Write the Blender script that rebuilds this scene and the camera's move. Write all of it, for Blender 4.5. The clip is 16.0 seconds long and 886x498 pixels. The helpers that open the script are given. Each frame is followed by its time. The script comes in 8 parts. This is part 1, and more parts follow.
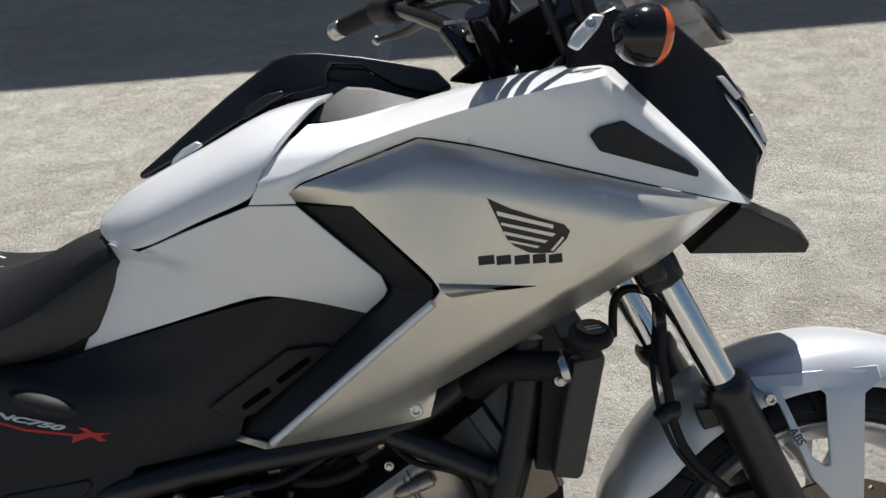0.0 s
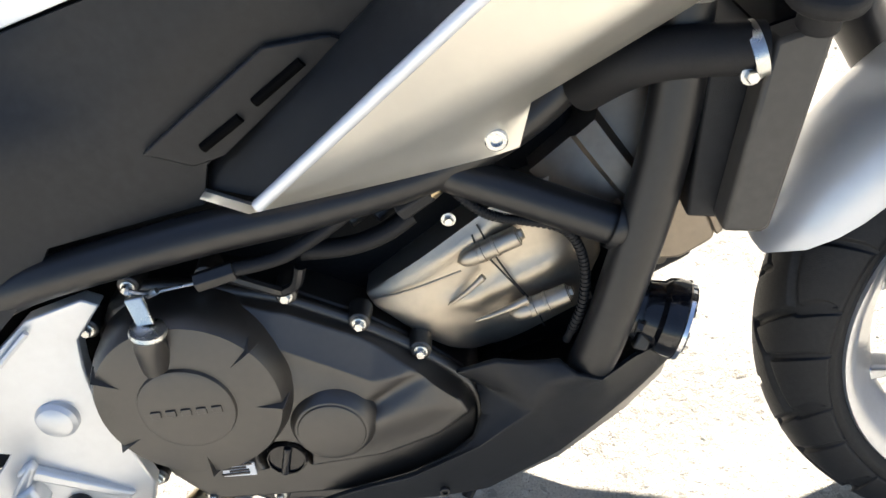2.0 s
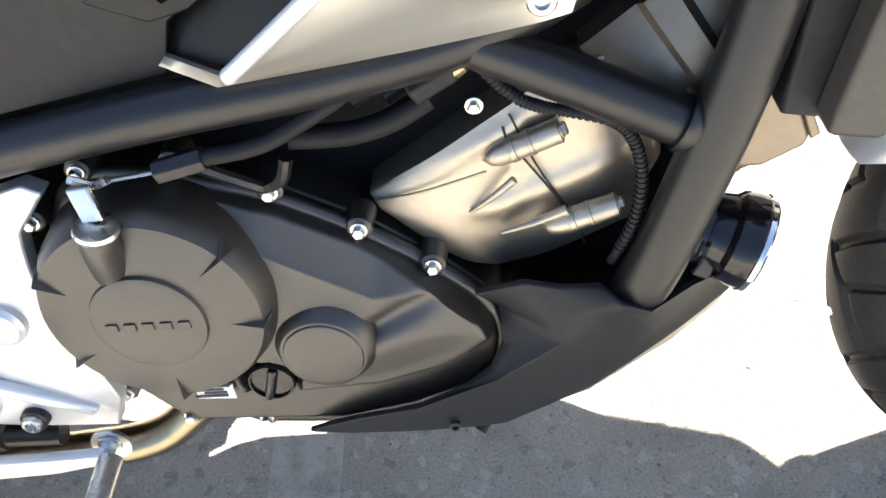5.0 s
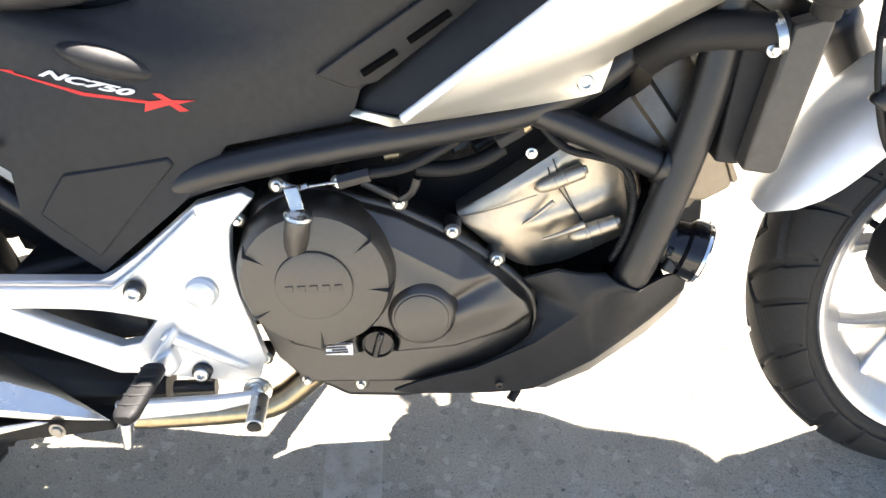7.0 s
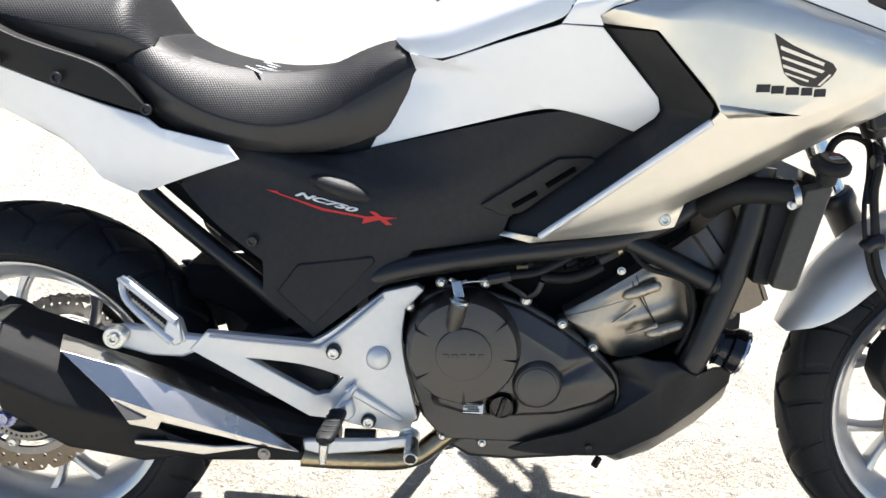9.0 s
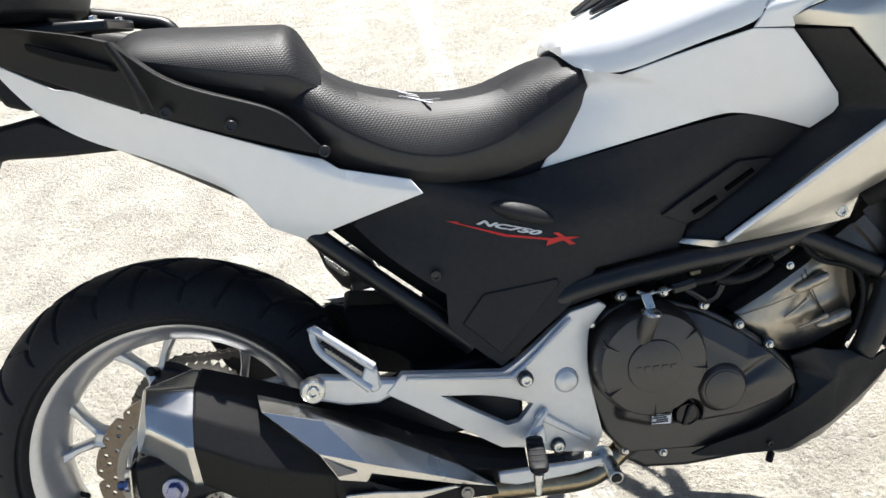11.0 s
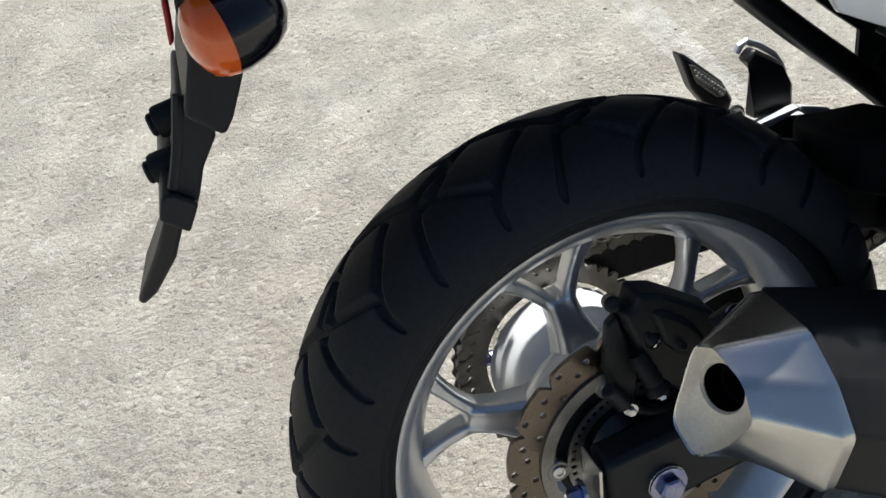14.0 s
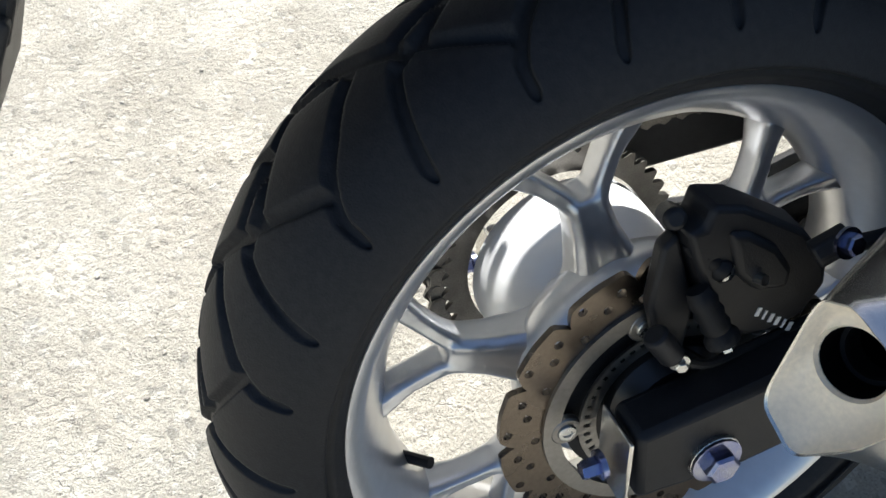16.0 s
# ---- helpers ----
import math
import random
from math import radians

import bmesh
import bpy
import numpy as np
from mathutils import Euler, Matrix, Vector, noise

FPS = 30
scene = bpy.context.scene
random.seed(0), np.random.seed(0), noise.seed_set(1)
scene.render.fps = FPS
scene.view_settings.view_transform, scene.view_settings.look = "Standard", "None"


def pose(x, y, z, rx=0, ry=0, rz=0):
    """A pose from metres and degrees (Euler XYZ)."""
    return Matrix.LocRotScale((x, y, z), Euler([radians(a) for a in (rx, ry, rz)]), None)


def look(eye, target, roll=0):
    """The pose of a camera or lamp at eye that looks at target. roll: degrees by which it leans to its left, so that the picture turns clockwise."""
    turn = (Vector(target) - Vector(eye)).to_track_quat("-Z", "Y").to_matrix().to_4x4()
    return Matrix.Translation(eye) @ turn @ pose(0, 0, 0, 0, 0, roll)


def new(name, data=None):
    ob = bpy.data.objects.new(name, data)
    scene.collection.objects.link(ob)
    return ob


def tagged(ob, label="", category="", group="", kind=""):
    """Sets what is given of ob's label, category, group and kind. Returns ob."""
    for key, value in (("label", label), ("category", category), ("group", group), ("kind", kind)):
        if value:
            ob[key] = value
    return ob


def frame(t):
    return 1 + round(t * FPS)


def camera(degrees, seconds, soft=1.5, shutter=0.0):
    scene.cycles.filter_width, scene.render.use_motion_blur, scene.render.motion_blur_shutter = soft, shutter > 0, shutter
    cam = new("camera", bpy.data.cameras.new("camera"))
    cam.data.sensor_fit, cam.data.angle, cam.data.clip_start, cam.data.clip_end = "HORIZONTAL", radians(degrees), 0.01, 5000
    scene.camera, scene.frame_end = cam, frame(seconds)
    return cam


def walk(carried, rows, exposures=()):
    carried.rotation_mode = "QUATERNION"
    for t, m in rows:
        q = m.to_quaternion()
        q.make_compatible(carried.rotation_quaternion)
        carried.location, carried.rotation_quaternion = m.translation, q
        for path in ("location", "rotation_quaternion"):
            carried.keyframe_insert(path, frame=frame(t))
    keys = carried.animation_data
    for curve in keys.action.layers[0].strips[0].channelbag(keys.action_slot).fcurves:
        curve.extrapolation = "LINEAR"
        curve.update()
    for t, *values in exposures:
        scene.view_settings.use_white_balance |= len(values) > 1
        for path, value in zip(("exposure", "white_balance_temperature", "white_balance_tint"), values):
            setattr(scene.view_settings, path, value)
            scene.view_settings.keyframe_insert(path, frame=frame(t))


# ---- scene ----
cam = camera(53.1, 16.0)
# the camera's rows were taken in units of the whole path; this pose sets them into the yard
BASE = pose(1.0642, -0.8472, 1.2927, -26.063, 5.089, -1.233)
METRES = 3.322
ROWS = [
    (0.0, 0.0, 0.0, 0.0, -0.0, 0.0, 0.0),
    (0.5, -0.0092, 0.021, -0.0074, -0.66, -6.14, 1.28),
    (1.0, -0.0081, 0.0676, -0.0083, -0.17, -13.77, 1.94),
    (1.5, -0.0177, 0.1012, -0.0084, -0.49, -18.95, 2.89),
    (2.0, -0.0191, 0.1394, -0.0079, -0.32, -22.43, 3.17),
    (2.5, -0.0078, 0.1803, -0.0145, 0.16, -27.02, 2.51),
    (3.0, -0.0075, 0.194, -0.0216, 0.23, -29.63, 1.89),
    (3.5, -0.0084, 0.195, -0.0213, 0.2, -29.98, 2.09),
    (4.0, -0.0085, 0.1942, -0.0225, 0.66, -30.07, 2.08),
    (4.5, -0.0109, 0.1902, -0.0233, 2.62, -30.04, 1.97),
    (7.0, -0.0574, 0.0671, -0.0238, -1.31, -18.64, -1.95),
    (7.5, -0.0533, 0.0255, -0.0275, 1.69, -13.84, -3.76),
    (8.0, -0.0512, -0.0225, -0.0354, 3.32, -9.65, -5.64),
    (8.5, -0.0749, -0.0533, -0.0414, 1.93, -6.76, -5.35),
    (11.0, -0.2224, -0.0405, -0.0411, -6.28, -4.83, 0.47),
    (11.5, -0.275, -0.0336, -0.0437, -9.05, -4.93, 4.02),
    (12.0, -0.3084, -0.0073, -0.0446, -8.64, -6.68, 5.5),
    (12.5, -0.3366, 0.055, -0.0378, -8.55, -8.86, 6.04),
    (13.0, -0.363, 0.1031, -0.0342, -9.7, -11.81, 5.56),
    (13.5, -0.3904, 0.1359, -0.0393, -13.29, -14.51, 6.32),
    (14.0, -0.3967, 0.1626, -0.0437, -16.25, -16.86, 7.81),
    (14.5, -0.3845, 0.1957, -0.0478, -16.66, -20.39, 8.74),
    (15.0, -0.3786, 0.2164, -0.0523, -16.42, -22.72, 7.72),
    (15.5, -0.3801, 0.2298, -0.0553, -16.72, -24.61, 5.67),
    (16.0, -0.3858, 0.2343, -0.0608, -18.62, -26.54, 3.77),
]
# seconds, stops, kelvin, tint
EXPOSURES = [(0.0, 0.22, 6200, 11), (0.5, 0.90, 6200, 10), (1.0, 1.62, 6150, 10), (1.5, 2.0, 6350, 12), (2.0, 2.2, 6550, 12), (2.5, 2.62, 6750, 12), (3.0, 2.85, 6750, 12), (4.5, 2.9, 6750, 13), (7.0, 2.97, 6900, 13), (8.5, 2.0, 6350, 12), (11.0, 1.22, 6200, 10),
             (11.5, 1.03, 6250, 10), (12.0, 0.78, 6450, 11), (12.5, 0.60, 6300, 10), (13.5, 0.57, 6150, 9), (14.5, 0.90, 6100, 9), (15.0, 1.16, 6100, 9), (16.0, 1.42, 6150, 9)]
walk(cam, [(t, BASE @ pose(METRES * x, METRES * y, METRES * z, 90 + pitch, roll, yaw)) for t, x, y, z, yaw, pitch, roll in ROWS], EXPOSURES)

# ---- light ----
SUN_UP, SUN_AZ = 60.9, 72.2   # degrees over the horizon; degrees from +x towards +y
world = bpy.data.worlds.new("sky")
scene.world = world
world.use_nodes = True
wn = world.node_tree
sky = wn.nodes.new("ShaderNodeTexSky")
sky.sky_type, sky.sun_disc = "NISHITA", False
sky.sun_elevation, sky.sun_rotation = radians(SUN_UP), radians(90 - SUN_AZ)
sky.air_density, sky.dust_density = 1.0, 0.6
wn.links.new(sky.outputs[0], wn.nodes["Background"].inputs[0])
wn.nodes["Background"].inputs[1].default_value = 0.05
sun = new("sun", bpy.data.lights.new("sun", "SUN"))
sun.data.energy, sun.data.angle, sun.data.color = 5.0, radians(0.5), (1.0, 0.95, 0.87)
_s = Vector((math.cos(radians(SUN_UP)) * math.cos(radians(SUN_AZ)), math.cos(radians(SUN_UP)) * math.sin(radians(SUN_AZ)), math.sin(radians(SUN_UP))))
sun.matrix_world = look(_s * 40, (0, 0, 0))

# ---- materials ----


def material(name, color, rough=0.5, metal=0.0, vary=0.12, scale=6.0, bump=0.0, bump_scale=300.0, coat=0.0, stain=None, spec=0.5):
    """Principled surface: colour and roughness vary by a broad and a fine noise, with a fine relief."""
    m = bpy.data.materials.new(name)
    m.use_nodes = True
    nt = m.node_tree
    b = nt.nodes["Principled BSDF"]
    co = nt.nodes.new("ShaderNodeTexCoord")
    n1, n2 = nt.nodes.new("ShaderNodeTexNoise"), nt.nodes.new("ShaderNodeTexNoise")
    n1.inputs["Scale"].default_value, n2.inputs["Scale"].default_value = scale, scale * 14
    n1.inputs["Detail"].default_value, n2.inputs["Detail"].default_value = 5, 3
    mix = nt.nodes.new("ShaderNodeMix")
    mix.data_type = "RGBA"
    mr = nt.nodes.new("ShaderNodeMath")
    mr.operation = "MULTIPLY"
    for n in (n1, n2):
        nt.links.new(co.outputs["Object"], n.inputs["Vector"])
    nt.links.new(n1.outputs[0], mr.inputs[0])
    nt.links.new(n2.outputs[0], mr.inputs[1])
    ramp = nt.nodes.new("ShaderNodeMapRange")
    ramp.inputs[1].default_value, ramp.inputs[2].default_value = 0.1, 0.45
    nt.links.new(mr.outputs[0], ramp.inputs[0])
    nt.links.new(ramp.outputs[0], mix.inputs[0])
    c = Vector(color)
    s = Vector(stain) if stain else c * (1 + vary)
    mix.inputs[6].default_value, mix.inputs[7].default_value = (*(c * (1 - vary)), 1), (*s, 1)
    nt.links.new(mix.outputs[2], b.inputs["Base Color"])
    rr = nt.nodes.new("ShaderNodeMapRange")
    spread = 0.05 if coat > 0.4 else 0.18
    rr.inputs[3].default_value, rr.inputs[4].default_value = max(0.02, rough * (1 - spread)), min(1, rough * (1 + spread))
    nt.links.new(n1.outputs[0], rr.inputs[0])
    nt.links.new(rr.outputs[0], b.inputs["Roughness"])
    b.inputs["Metallic"].default_value = metal
    b.inputs["Coat Weight"].default_value = coat
    b.inputs["Coat Roughness"].default_value = 0.05
    b.inputs["Specular IOR Level"].default_value = spec
    if bump:
        n3 = nt.nodes.new("ShaderNodeTexNoise")
        n3.inputs["Scale"].default_value = bump_scale
        nt.links.new(co.outputs["Object"], n3.inputs["Vector"])
        bp = nt.nodes.new("ShaderNodeBump")
        bp.inputs["Strength"].default_value, bp.inputs["Distance"].default_value = bump, 0.002
        nt.links.new(n3.outputs[0], bp.inputs["Height"])
        nt.links.new(bp.outputs[0], b.inputs["Normal"])
    return m


WHITE = material("pearl_white_paint", (0.88, 0.89, 0.895), 0.27, 0.06, 0.02, 3, coat=0.6)
SILVER = material("champagne_silver_paint", (0.72, 0.69, 0.62), 0.33, 0.85, 0.03, 4, coat=0.1)
FENDER = material("silver_fender_paint", (0.74, 0.76, 0.79), 0.3, 0.28, 0.04, 4, coat=0.5)
BLACKP = material("grained_black_plastic", (0.020, 0.0203, 0.0216), 0.46, 0, 0.25, 8, 0.22, 1500, spec=0.28)
TRIM = material("grey_black_trim", (0.075, 0.073, 0.07), 0.5, 0, 0.2, 8, 0.2, 1200)
# black plastic lifted to grey-brown for the light the ground throws up
RADP = material("ground_lit_black_plastic", (0.060, 0.055, 0.048), 0.42, 0, 0.2, 8, 0.08, 1200)
SATIN = material("satin_black_paint", (0.012, 0.0118, 0.0125), 0.35, 0, 0.2, 8, 0.05, 900)
GLOSSB = material("gloss_black_paint", (0.008, 0.008, 0.010), 0.12, 0, 0.2, 8)
ENGINE = material("black_engine_paint", (0.026, 0.0212, 0.0168), 0.36, 0.0, 0.2, 10, 0.10, 2200, spec=0.9)
CYL = material("bronze_grey_engine_paint", (0.50, 0.44, 0.355), 0.36, 0.85, 0.1, 8, 0.15, 1800)
# darker copy of the bronze-grey paint, for engine parts lying in shade
CYLH = material("shaded_bronze_engine_paint", (0.26, 0.215, 0.165), 0.36, 0.7, 0.1, 8, 0.15, 1800)
RUBBER = material("tyre_rubber", (0.013, 0.0130, 0.0145), 0.62, 0, 0.3, 14, 0.2, 700, stain=(0.020, 0.0202, 0.021), spec=0.35)
SOFT = material("black_rubber", (0.011, 0.011, 0.012), 0.6, 0, 0.25, 20, 0.1, 800, spec=0.3)
RIM = material("silver_wheel_paint", (0.62, 0.625, 0.64), 0.30, 0.78, 0.05, 8, coat=0.2)
PLATE = material("silver_cast_aluminium", (0.68, 0.69, 0.70), 0.4, 0.6, 0.04, 6, 0.06, 1500)
STEEL = material("brushed_stainless_steel", (0.66, 0.64, 0.60), 0.26, 1.0, 0.04, 5, 0.012, 900)
CHROME = material("chrome", (0.75, 0.75, 0.76), 0.08, 1.0, 0.03, 8)
BOLT = material("zinc_plated_steel", (0.62, 0.62, 0.6), 0.28, 1.0, 0.15, 60)
DISC = material("brake_disc_steel", (0.17, 0.142, 0.115), 0.28, 1.0, 0.14, 20, 0.05, 900)
PIPE = material("heat_tinted_pipe_steel", (0.42, 0.34, 0.22), 0.3, 1.0, 0.2, 9)
CHAIN = material("oiled_chain_steel", (0.17, 0.16, 0.145), 0.36, 0.9, 0.3, 60)
HUBW = material("white_hub_paint", (0.78, 0.79, 0.80), 0.35, 0.2, 0.03, 6)
ORANGE = material("orange_indicator_lens", (0.75, 0.12, 0.01), 0.15, 0, 0.1, 60, coat=0.5)
REDD = material("dark_red_label", (0.22, 0.02, 0.018), 0.45, 0, 0.1, 40)
REDP = material("red_decal", (0.62, 0.02, 0.015), 0.4, 0, 0.05, 20)
DECALW = material("white_decal", (0.78, 0.78, 0.78), 0.45, 0, 0.04, 20)
BADGE = material("dark_badge", (0.035, 0.030, 0.028), 0.4, 0.2, 0.1, 20)
LENS2 = material("clear_grey_lens", (0.34, 0.31, 0.30), 0.15, 0, 0.15, 40, coat=0.6)
LENS = material("smoked_lens", (0.16, 0.15, 0.15), 0.1, 0, 0.1, 30, coat=0.6)
BLUED = material("blue_marked_zinc", (0.45, 0.46, 0.50), 0.25, 1.0, 0.2, 60, stain=(0.12, 0.16, 0.45))
CREAM = material("heat_stained_funnel", (0.93, 0.82, 0.64), 0.38, 0.0, 0.12, 24)
CARR = material("dull_disc_carrier_steel", (0.30, 0.285, 0.265), 0.42, 1.0, 0.12, 20, 0.05, 900)
# sheenless black: the darkness inside hollows is put into the colour
VOID = material("unlit_hollow", (0.003, 0.003, 0.003), 0.95, 0, 0.2, 20, spec=0.05)
# near-black for fillers and slots: the shade of gaps is put into the colour
DARK = material("gap_shade_black", (0.007, 0.007, 0.0075), 0.75, 0, 0.3, 20, 0.2, 900, spec=0.15)
CANB = material("matt_black_silencer_paint", (0.010, 0.0098, 0.010), 0.5, 0, 0.25, 9, 0.10, 1400, spec=0.25)
RAILB = material("matt_black_cast_rail", (0.012, 0.0115, 0.0115), 0.5, 0, 0.25, 9, 0.12, 1500, spec=0.3)
WALLM = material("rendered_wall", (0.5, 0.48, 0.44), 0.85, 0, 0.1, 1, 0.3, 60)


def seat_material():
    """Black vinyl with a fine diamond grain."""
    m = material("grained_seat_vinyl", (0.015, 0.015, 0.0165), 0.47, 0, 0.15, 6, spec=0.3)
    nt = m.node_tree
    co = nt.nodes.new("ShaderNodeTexCoord")
    mp = nt.nodes.new("ShaderNodeMapping")
    mp.inputs["Rotation"].default_value = (0, 0, radians(45))
    mp.inputs["Scale"].default_value = (1, 1, 1)
    vo = nt.nodes.new("ShaderNodeTexVoronoi")
    vo.inputs["Scale"].default_value, vo.inputs["Randomness"].default_value = 340, 0.0
    bp = nt.nodes.new("ShaderNodeBump")
    bp.inputs["Strength"].default_value, bp.inputs["Distance"].default_value = 0.38, 0.0012
    nt.links.new(co.outputs["Object"], mp.inputs[0])
    nt.links.new(mp.outputs[0], vo.inputs["Vector"])
    nt.links.new(vo.outputs[0], bp.inputs["Height"])
    nt.links.new(bp.outputs[0], nt.nodes["Principled BSDF"].inputs["Normal"])
    return m


SEAT = seat_material()
SEATSIDE = material("smooth_seat_vinyl", (0.018, 0.018, 0.020), 0.40, 0, 0.15, 6, 0.08, 1500)
CALB = material("black_caliper_paint", (0.013, 0.013, 0.0145), 0.46, 0, 0.25, 14, 0.12, 900, spec=0.3)
SMOOTHB = material("smooth_black_plastic", (0.007, 0.007, 0.008), 0.25, 0, 0.2, 8, 0, 300, spec=0.25)


def glass_material():
    m = bpy.data.materials.new("clear_screen")
    m.use_nodes = True
    b = m.node_tree.nodes["Principled BSDF"]
    b.inputs["Base Color"].default_value = (0.85, 0.86, 0.84, 1)
    b.inputs["Roughness"].default_value, b.inputs["Transmission Weight"].default_value, b.inputs["IOR"].default_value = 0.03, 1.0, 1.4
    return m


CLEAR = glass_material()


def ground_material():
    """Worn pale concrete: broad stains, aggregate stones, pits, and a scrubbed white line."""
    m = bpy.data.materials.new("worn_concrete")
    m.use_nodes = True
    nt = m.node_tree
    b = nt.nodes["Principled BSDF"]
    co = nt.nodes.new("ShaderNodeTexCoord")

    def tex(kind, scale, detail=4):
        n = nt.nodes.new(kind)
        n.inputs["Scale"].default_value = scale
        if kind == "ShaderNodeTexNoise":
            n.inputs["Detail"].default_value = detail
        nt.links.new(co.outputs["Object"], n.inputs["Vector"])
        return n

    def blend(fac, a, bb):
        n = nt.nodes.new("ShaderNodeMix")
        n.data_type = "RGBA"
        for i, v in ((0, fac), (6, a), (7, bb)):
            if isinstance(v, tuple):
                n.inputs[i].default_value = (*v, 1)
            elif isinstance(v, float):
                n.inputs[i].default_value = v
            else:
                nt.links.new(v, n.inputs[i])
        return n.outputs[2]

    def span(v, lo, hi, a=0.0, bb=1.0):
        n = nt.nodes.new("ShaderNodeMapRange")
        for i, q in ((1, lo), (2, hi), (3, a), (4, bb)):
            n.inputs[i].default_value = q
        nt.links.new(v, n.inputs[0])
        return n.outputs[0]
    broad, patch, mid, fine, grit = tex("ShaderNodeTexNoise", 0.8), tex("ShaderNodeTexNoise", 4.5, 6), tex("ShaderNodeTexNoise", 26, 10), tex("ShaderNodeTexNoise", 125, 10), tex("ShaderNodeTexNoise", 420, 3)
    stones, pebbles = tex("ShaderNodeTexVoronoi", 95), tex("ShaderNodeTexVoronoi", 48)
    col = blend(span(broad.outputs[0], 0.38, 0.62), (0.497, 0.461, 0.388), (0.605, 0.576, 0.495))
    col = blend(span(patch.outputs[0], 0.50, 0.68, 0, 0.45), col, (0.452, 0.411, 0.340))
    col = blend(span(patch.outputs[0], 0.46, 0.36, 0, 0.35), col, (0.661, 0.637, 0.565))
    col = blend(span(mid.outputs[0], 0.55, 0.68, 0, 0.5), col, (0.376, 0.340, 0.277))
    col = blend(span(fine.outputs[0], 0.60, 0.68, 0, 0.6), col, (0.221, 0.202, 0.175))
    rnd = nt.nodes.new("ShaderNodeSeparateColor")
    nt.links.new(stones.outputs["Color"], rnd.inputs[0])
    col = blend(span(rnd.outputs[0], 0.92, 0.94, 0, 0.55), col, (0.74, 0.72, 0.65))
    col = blend(span(rnd.outputs[1], 0.95, 0.97, 0, 0.45), col, (0.198, 0.189, 0.172))
    speck = tex("ShaderNodeTexNoise", 300, 4)
    col = blend(span(speck.outputs[0], 0.55, 0.62, 0, 0.35), col, (0.30, 0.275, 0.23))
    col = blend(span(speck.outputs[0], 0.44, 0.36, 0, 0.40), col, (0.74, 0.72, 0.655))
    # small dark pits, and short cracks where the crust has flaked
    pits = tex("ShaderNodeTexNoise", 150, 8)
    pits.inputs["Roughness"].default_value = 0.75
    col = blend(span(pits.outputs[0], 0.60, 0.66, 0, 0.75), col, (0.15, 0.14, 0.12))
    col = blend(span(pits.outputs[0], 0.42, 0.33, 0, 0.35), col, (0.66, 0.64, 0.585))
    warp = nt.nodes.new("ShaderNodeMix")
    warp.data_type = "VECTOR"
    warp.inputs[0].default_value = 0.045
    nt.links.new(co.outputs["Object"], warp.inputs[4])
    nt.links.new(tex("ShaderNodeTexNoise", 34, 6).outputs["Color"], warp.inputs[5])
    flake = nt.nodes.new("ShaderNodeTexVoronoi")
    flake.feature = "DISTANCE_TO_EDGE"
    flake.inputs["Scale"].default_value = 46
    nt.links.new(warp.outputs[1], flake.inputs["Vector"])
    crack = nt.nodes.new("ShaderNodeMath")
    crack.operation = "MULTIPLY"
    nt.links.new(span(flake.outputs["Distance"], 0.008, 0.06, 1.0, 0.0), crack.inputs[0])
    nt.links.new(span(tex("ShaderNodeTexNoise", 17, 5).outputs[0], 0.50, 0.64), crack.inputs[1])
    cut = nt.nodes.new("ShaderNodeMath")
    cut.operation = "MULTIPLY"
    cut.inputs[1].default_value = 0.03
    nt.links.new(crack.outputs[0], cut.inputs[0])
    col = blend(cut.outputs[0], col, (0.13, 0.12, 0.10))
    # remains of a white painted line across the yard
    xyz = nt.nodes.new("ShaderNodeSeparateXYZ")
    nt.links.new(co.outputs["Object"], xyz.inputs[0])
    near = nt.nodes.new("ShaderNodeMath")
    near.operation = "COMPARE"
    nt.links.new(xyz.outputs[0], near.inputs[0])
    near.inputs[1].default_value, near.inputs[2].default_value = 0.695, 0.043
    both = nt.nodes.new("ShaderNodeMath")
    both.operation = "MULTIPLY"
    nt.links.new(near.outputs[0], both.inputs[0])
    nt.links.new(span(mid.outputs[0], 0.42, 0.60, 0.75, 0.15), both.inputs[1])
    col = blend(both.outputs[0], col, (0.731, 0.716, 0.664))
    nt.links.new(col, b.inputs["Base Color"])
    b.inputs["Roughness"].default_value = 0.9

    def summed(parts):
        out = None
        for v, k in parts:
            n = nt.nodes.new("ShaderNodeMath")
            n.operation = "MULTIPLY_ADD"
            nt.links.new(v, n.inputs[0])
            n.inputs[1].default_value = k
            if out:
                nt.links.new(out, n.inputs[2])
            else:
                n.inputs[2].default_value = 0.0
            out = n.outputs[0]
        return out
    # loose grit lies in patches between smoother crust
    rough = nt.nodes.new("ShaderNodeMath")
    rough.operation = "MULTIPLY"
    nt.links.new(span(pebbles.outputs["Distance"], 0.0, 0.55, 1.0, 0.0), rough.inputs[0])
    nt.links.new(span(patch.outputs[0], 0.44, 0.58), rough.inputs[1])
    worn = span(tex("ShaderNodeTexNoise", 7.5, 5).outputs[0], 0.40, 0.60, 0.62, 1.0)

    def times(a, bb):
        n = nt.nodes.new("ShaderNodeMath")
        n.operation = "MULTIPLY"
        nt.links.new(a, n.inputs[0])
        nt.links.new(bb, n.inputs[1])
        return n.outputs[0]
    height = summed(((mid.outputs[0], 0.36), (times(fine.outputs[0], worn), 0.62), (rough.outputs[0], 0.4), (stones.outputs["Distance"], -0.25), (times(grit.outputs[0], worn), 0.40), (times(pits.outputs[0], worn), -0.8), (crack.outputs[0], -0.18)))
    bp = nt.nodes.new("ShaderNodeBump")
    bp.inputs["Strength"].default_value, bp.inputs["Distance"].default_value = 1.0, 0.018
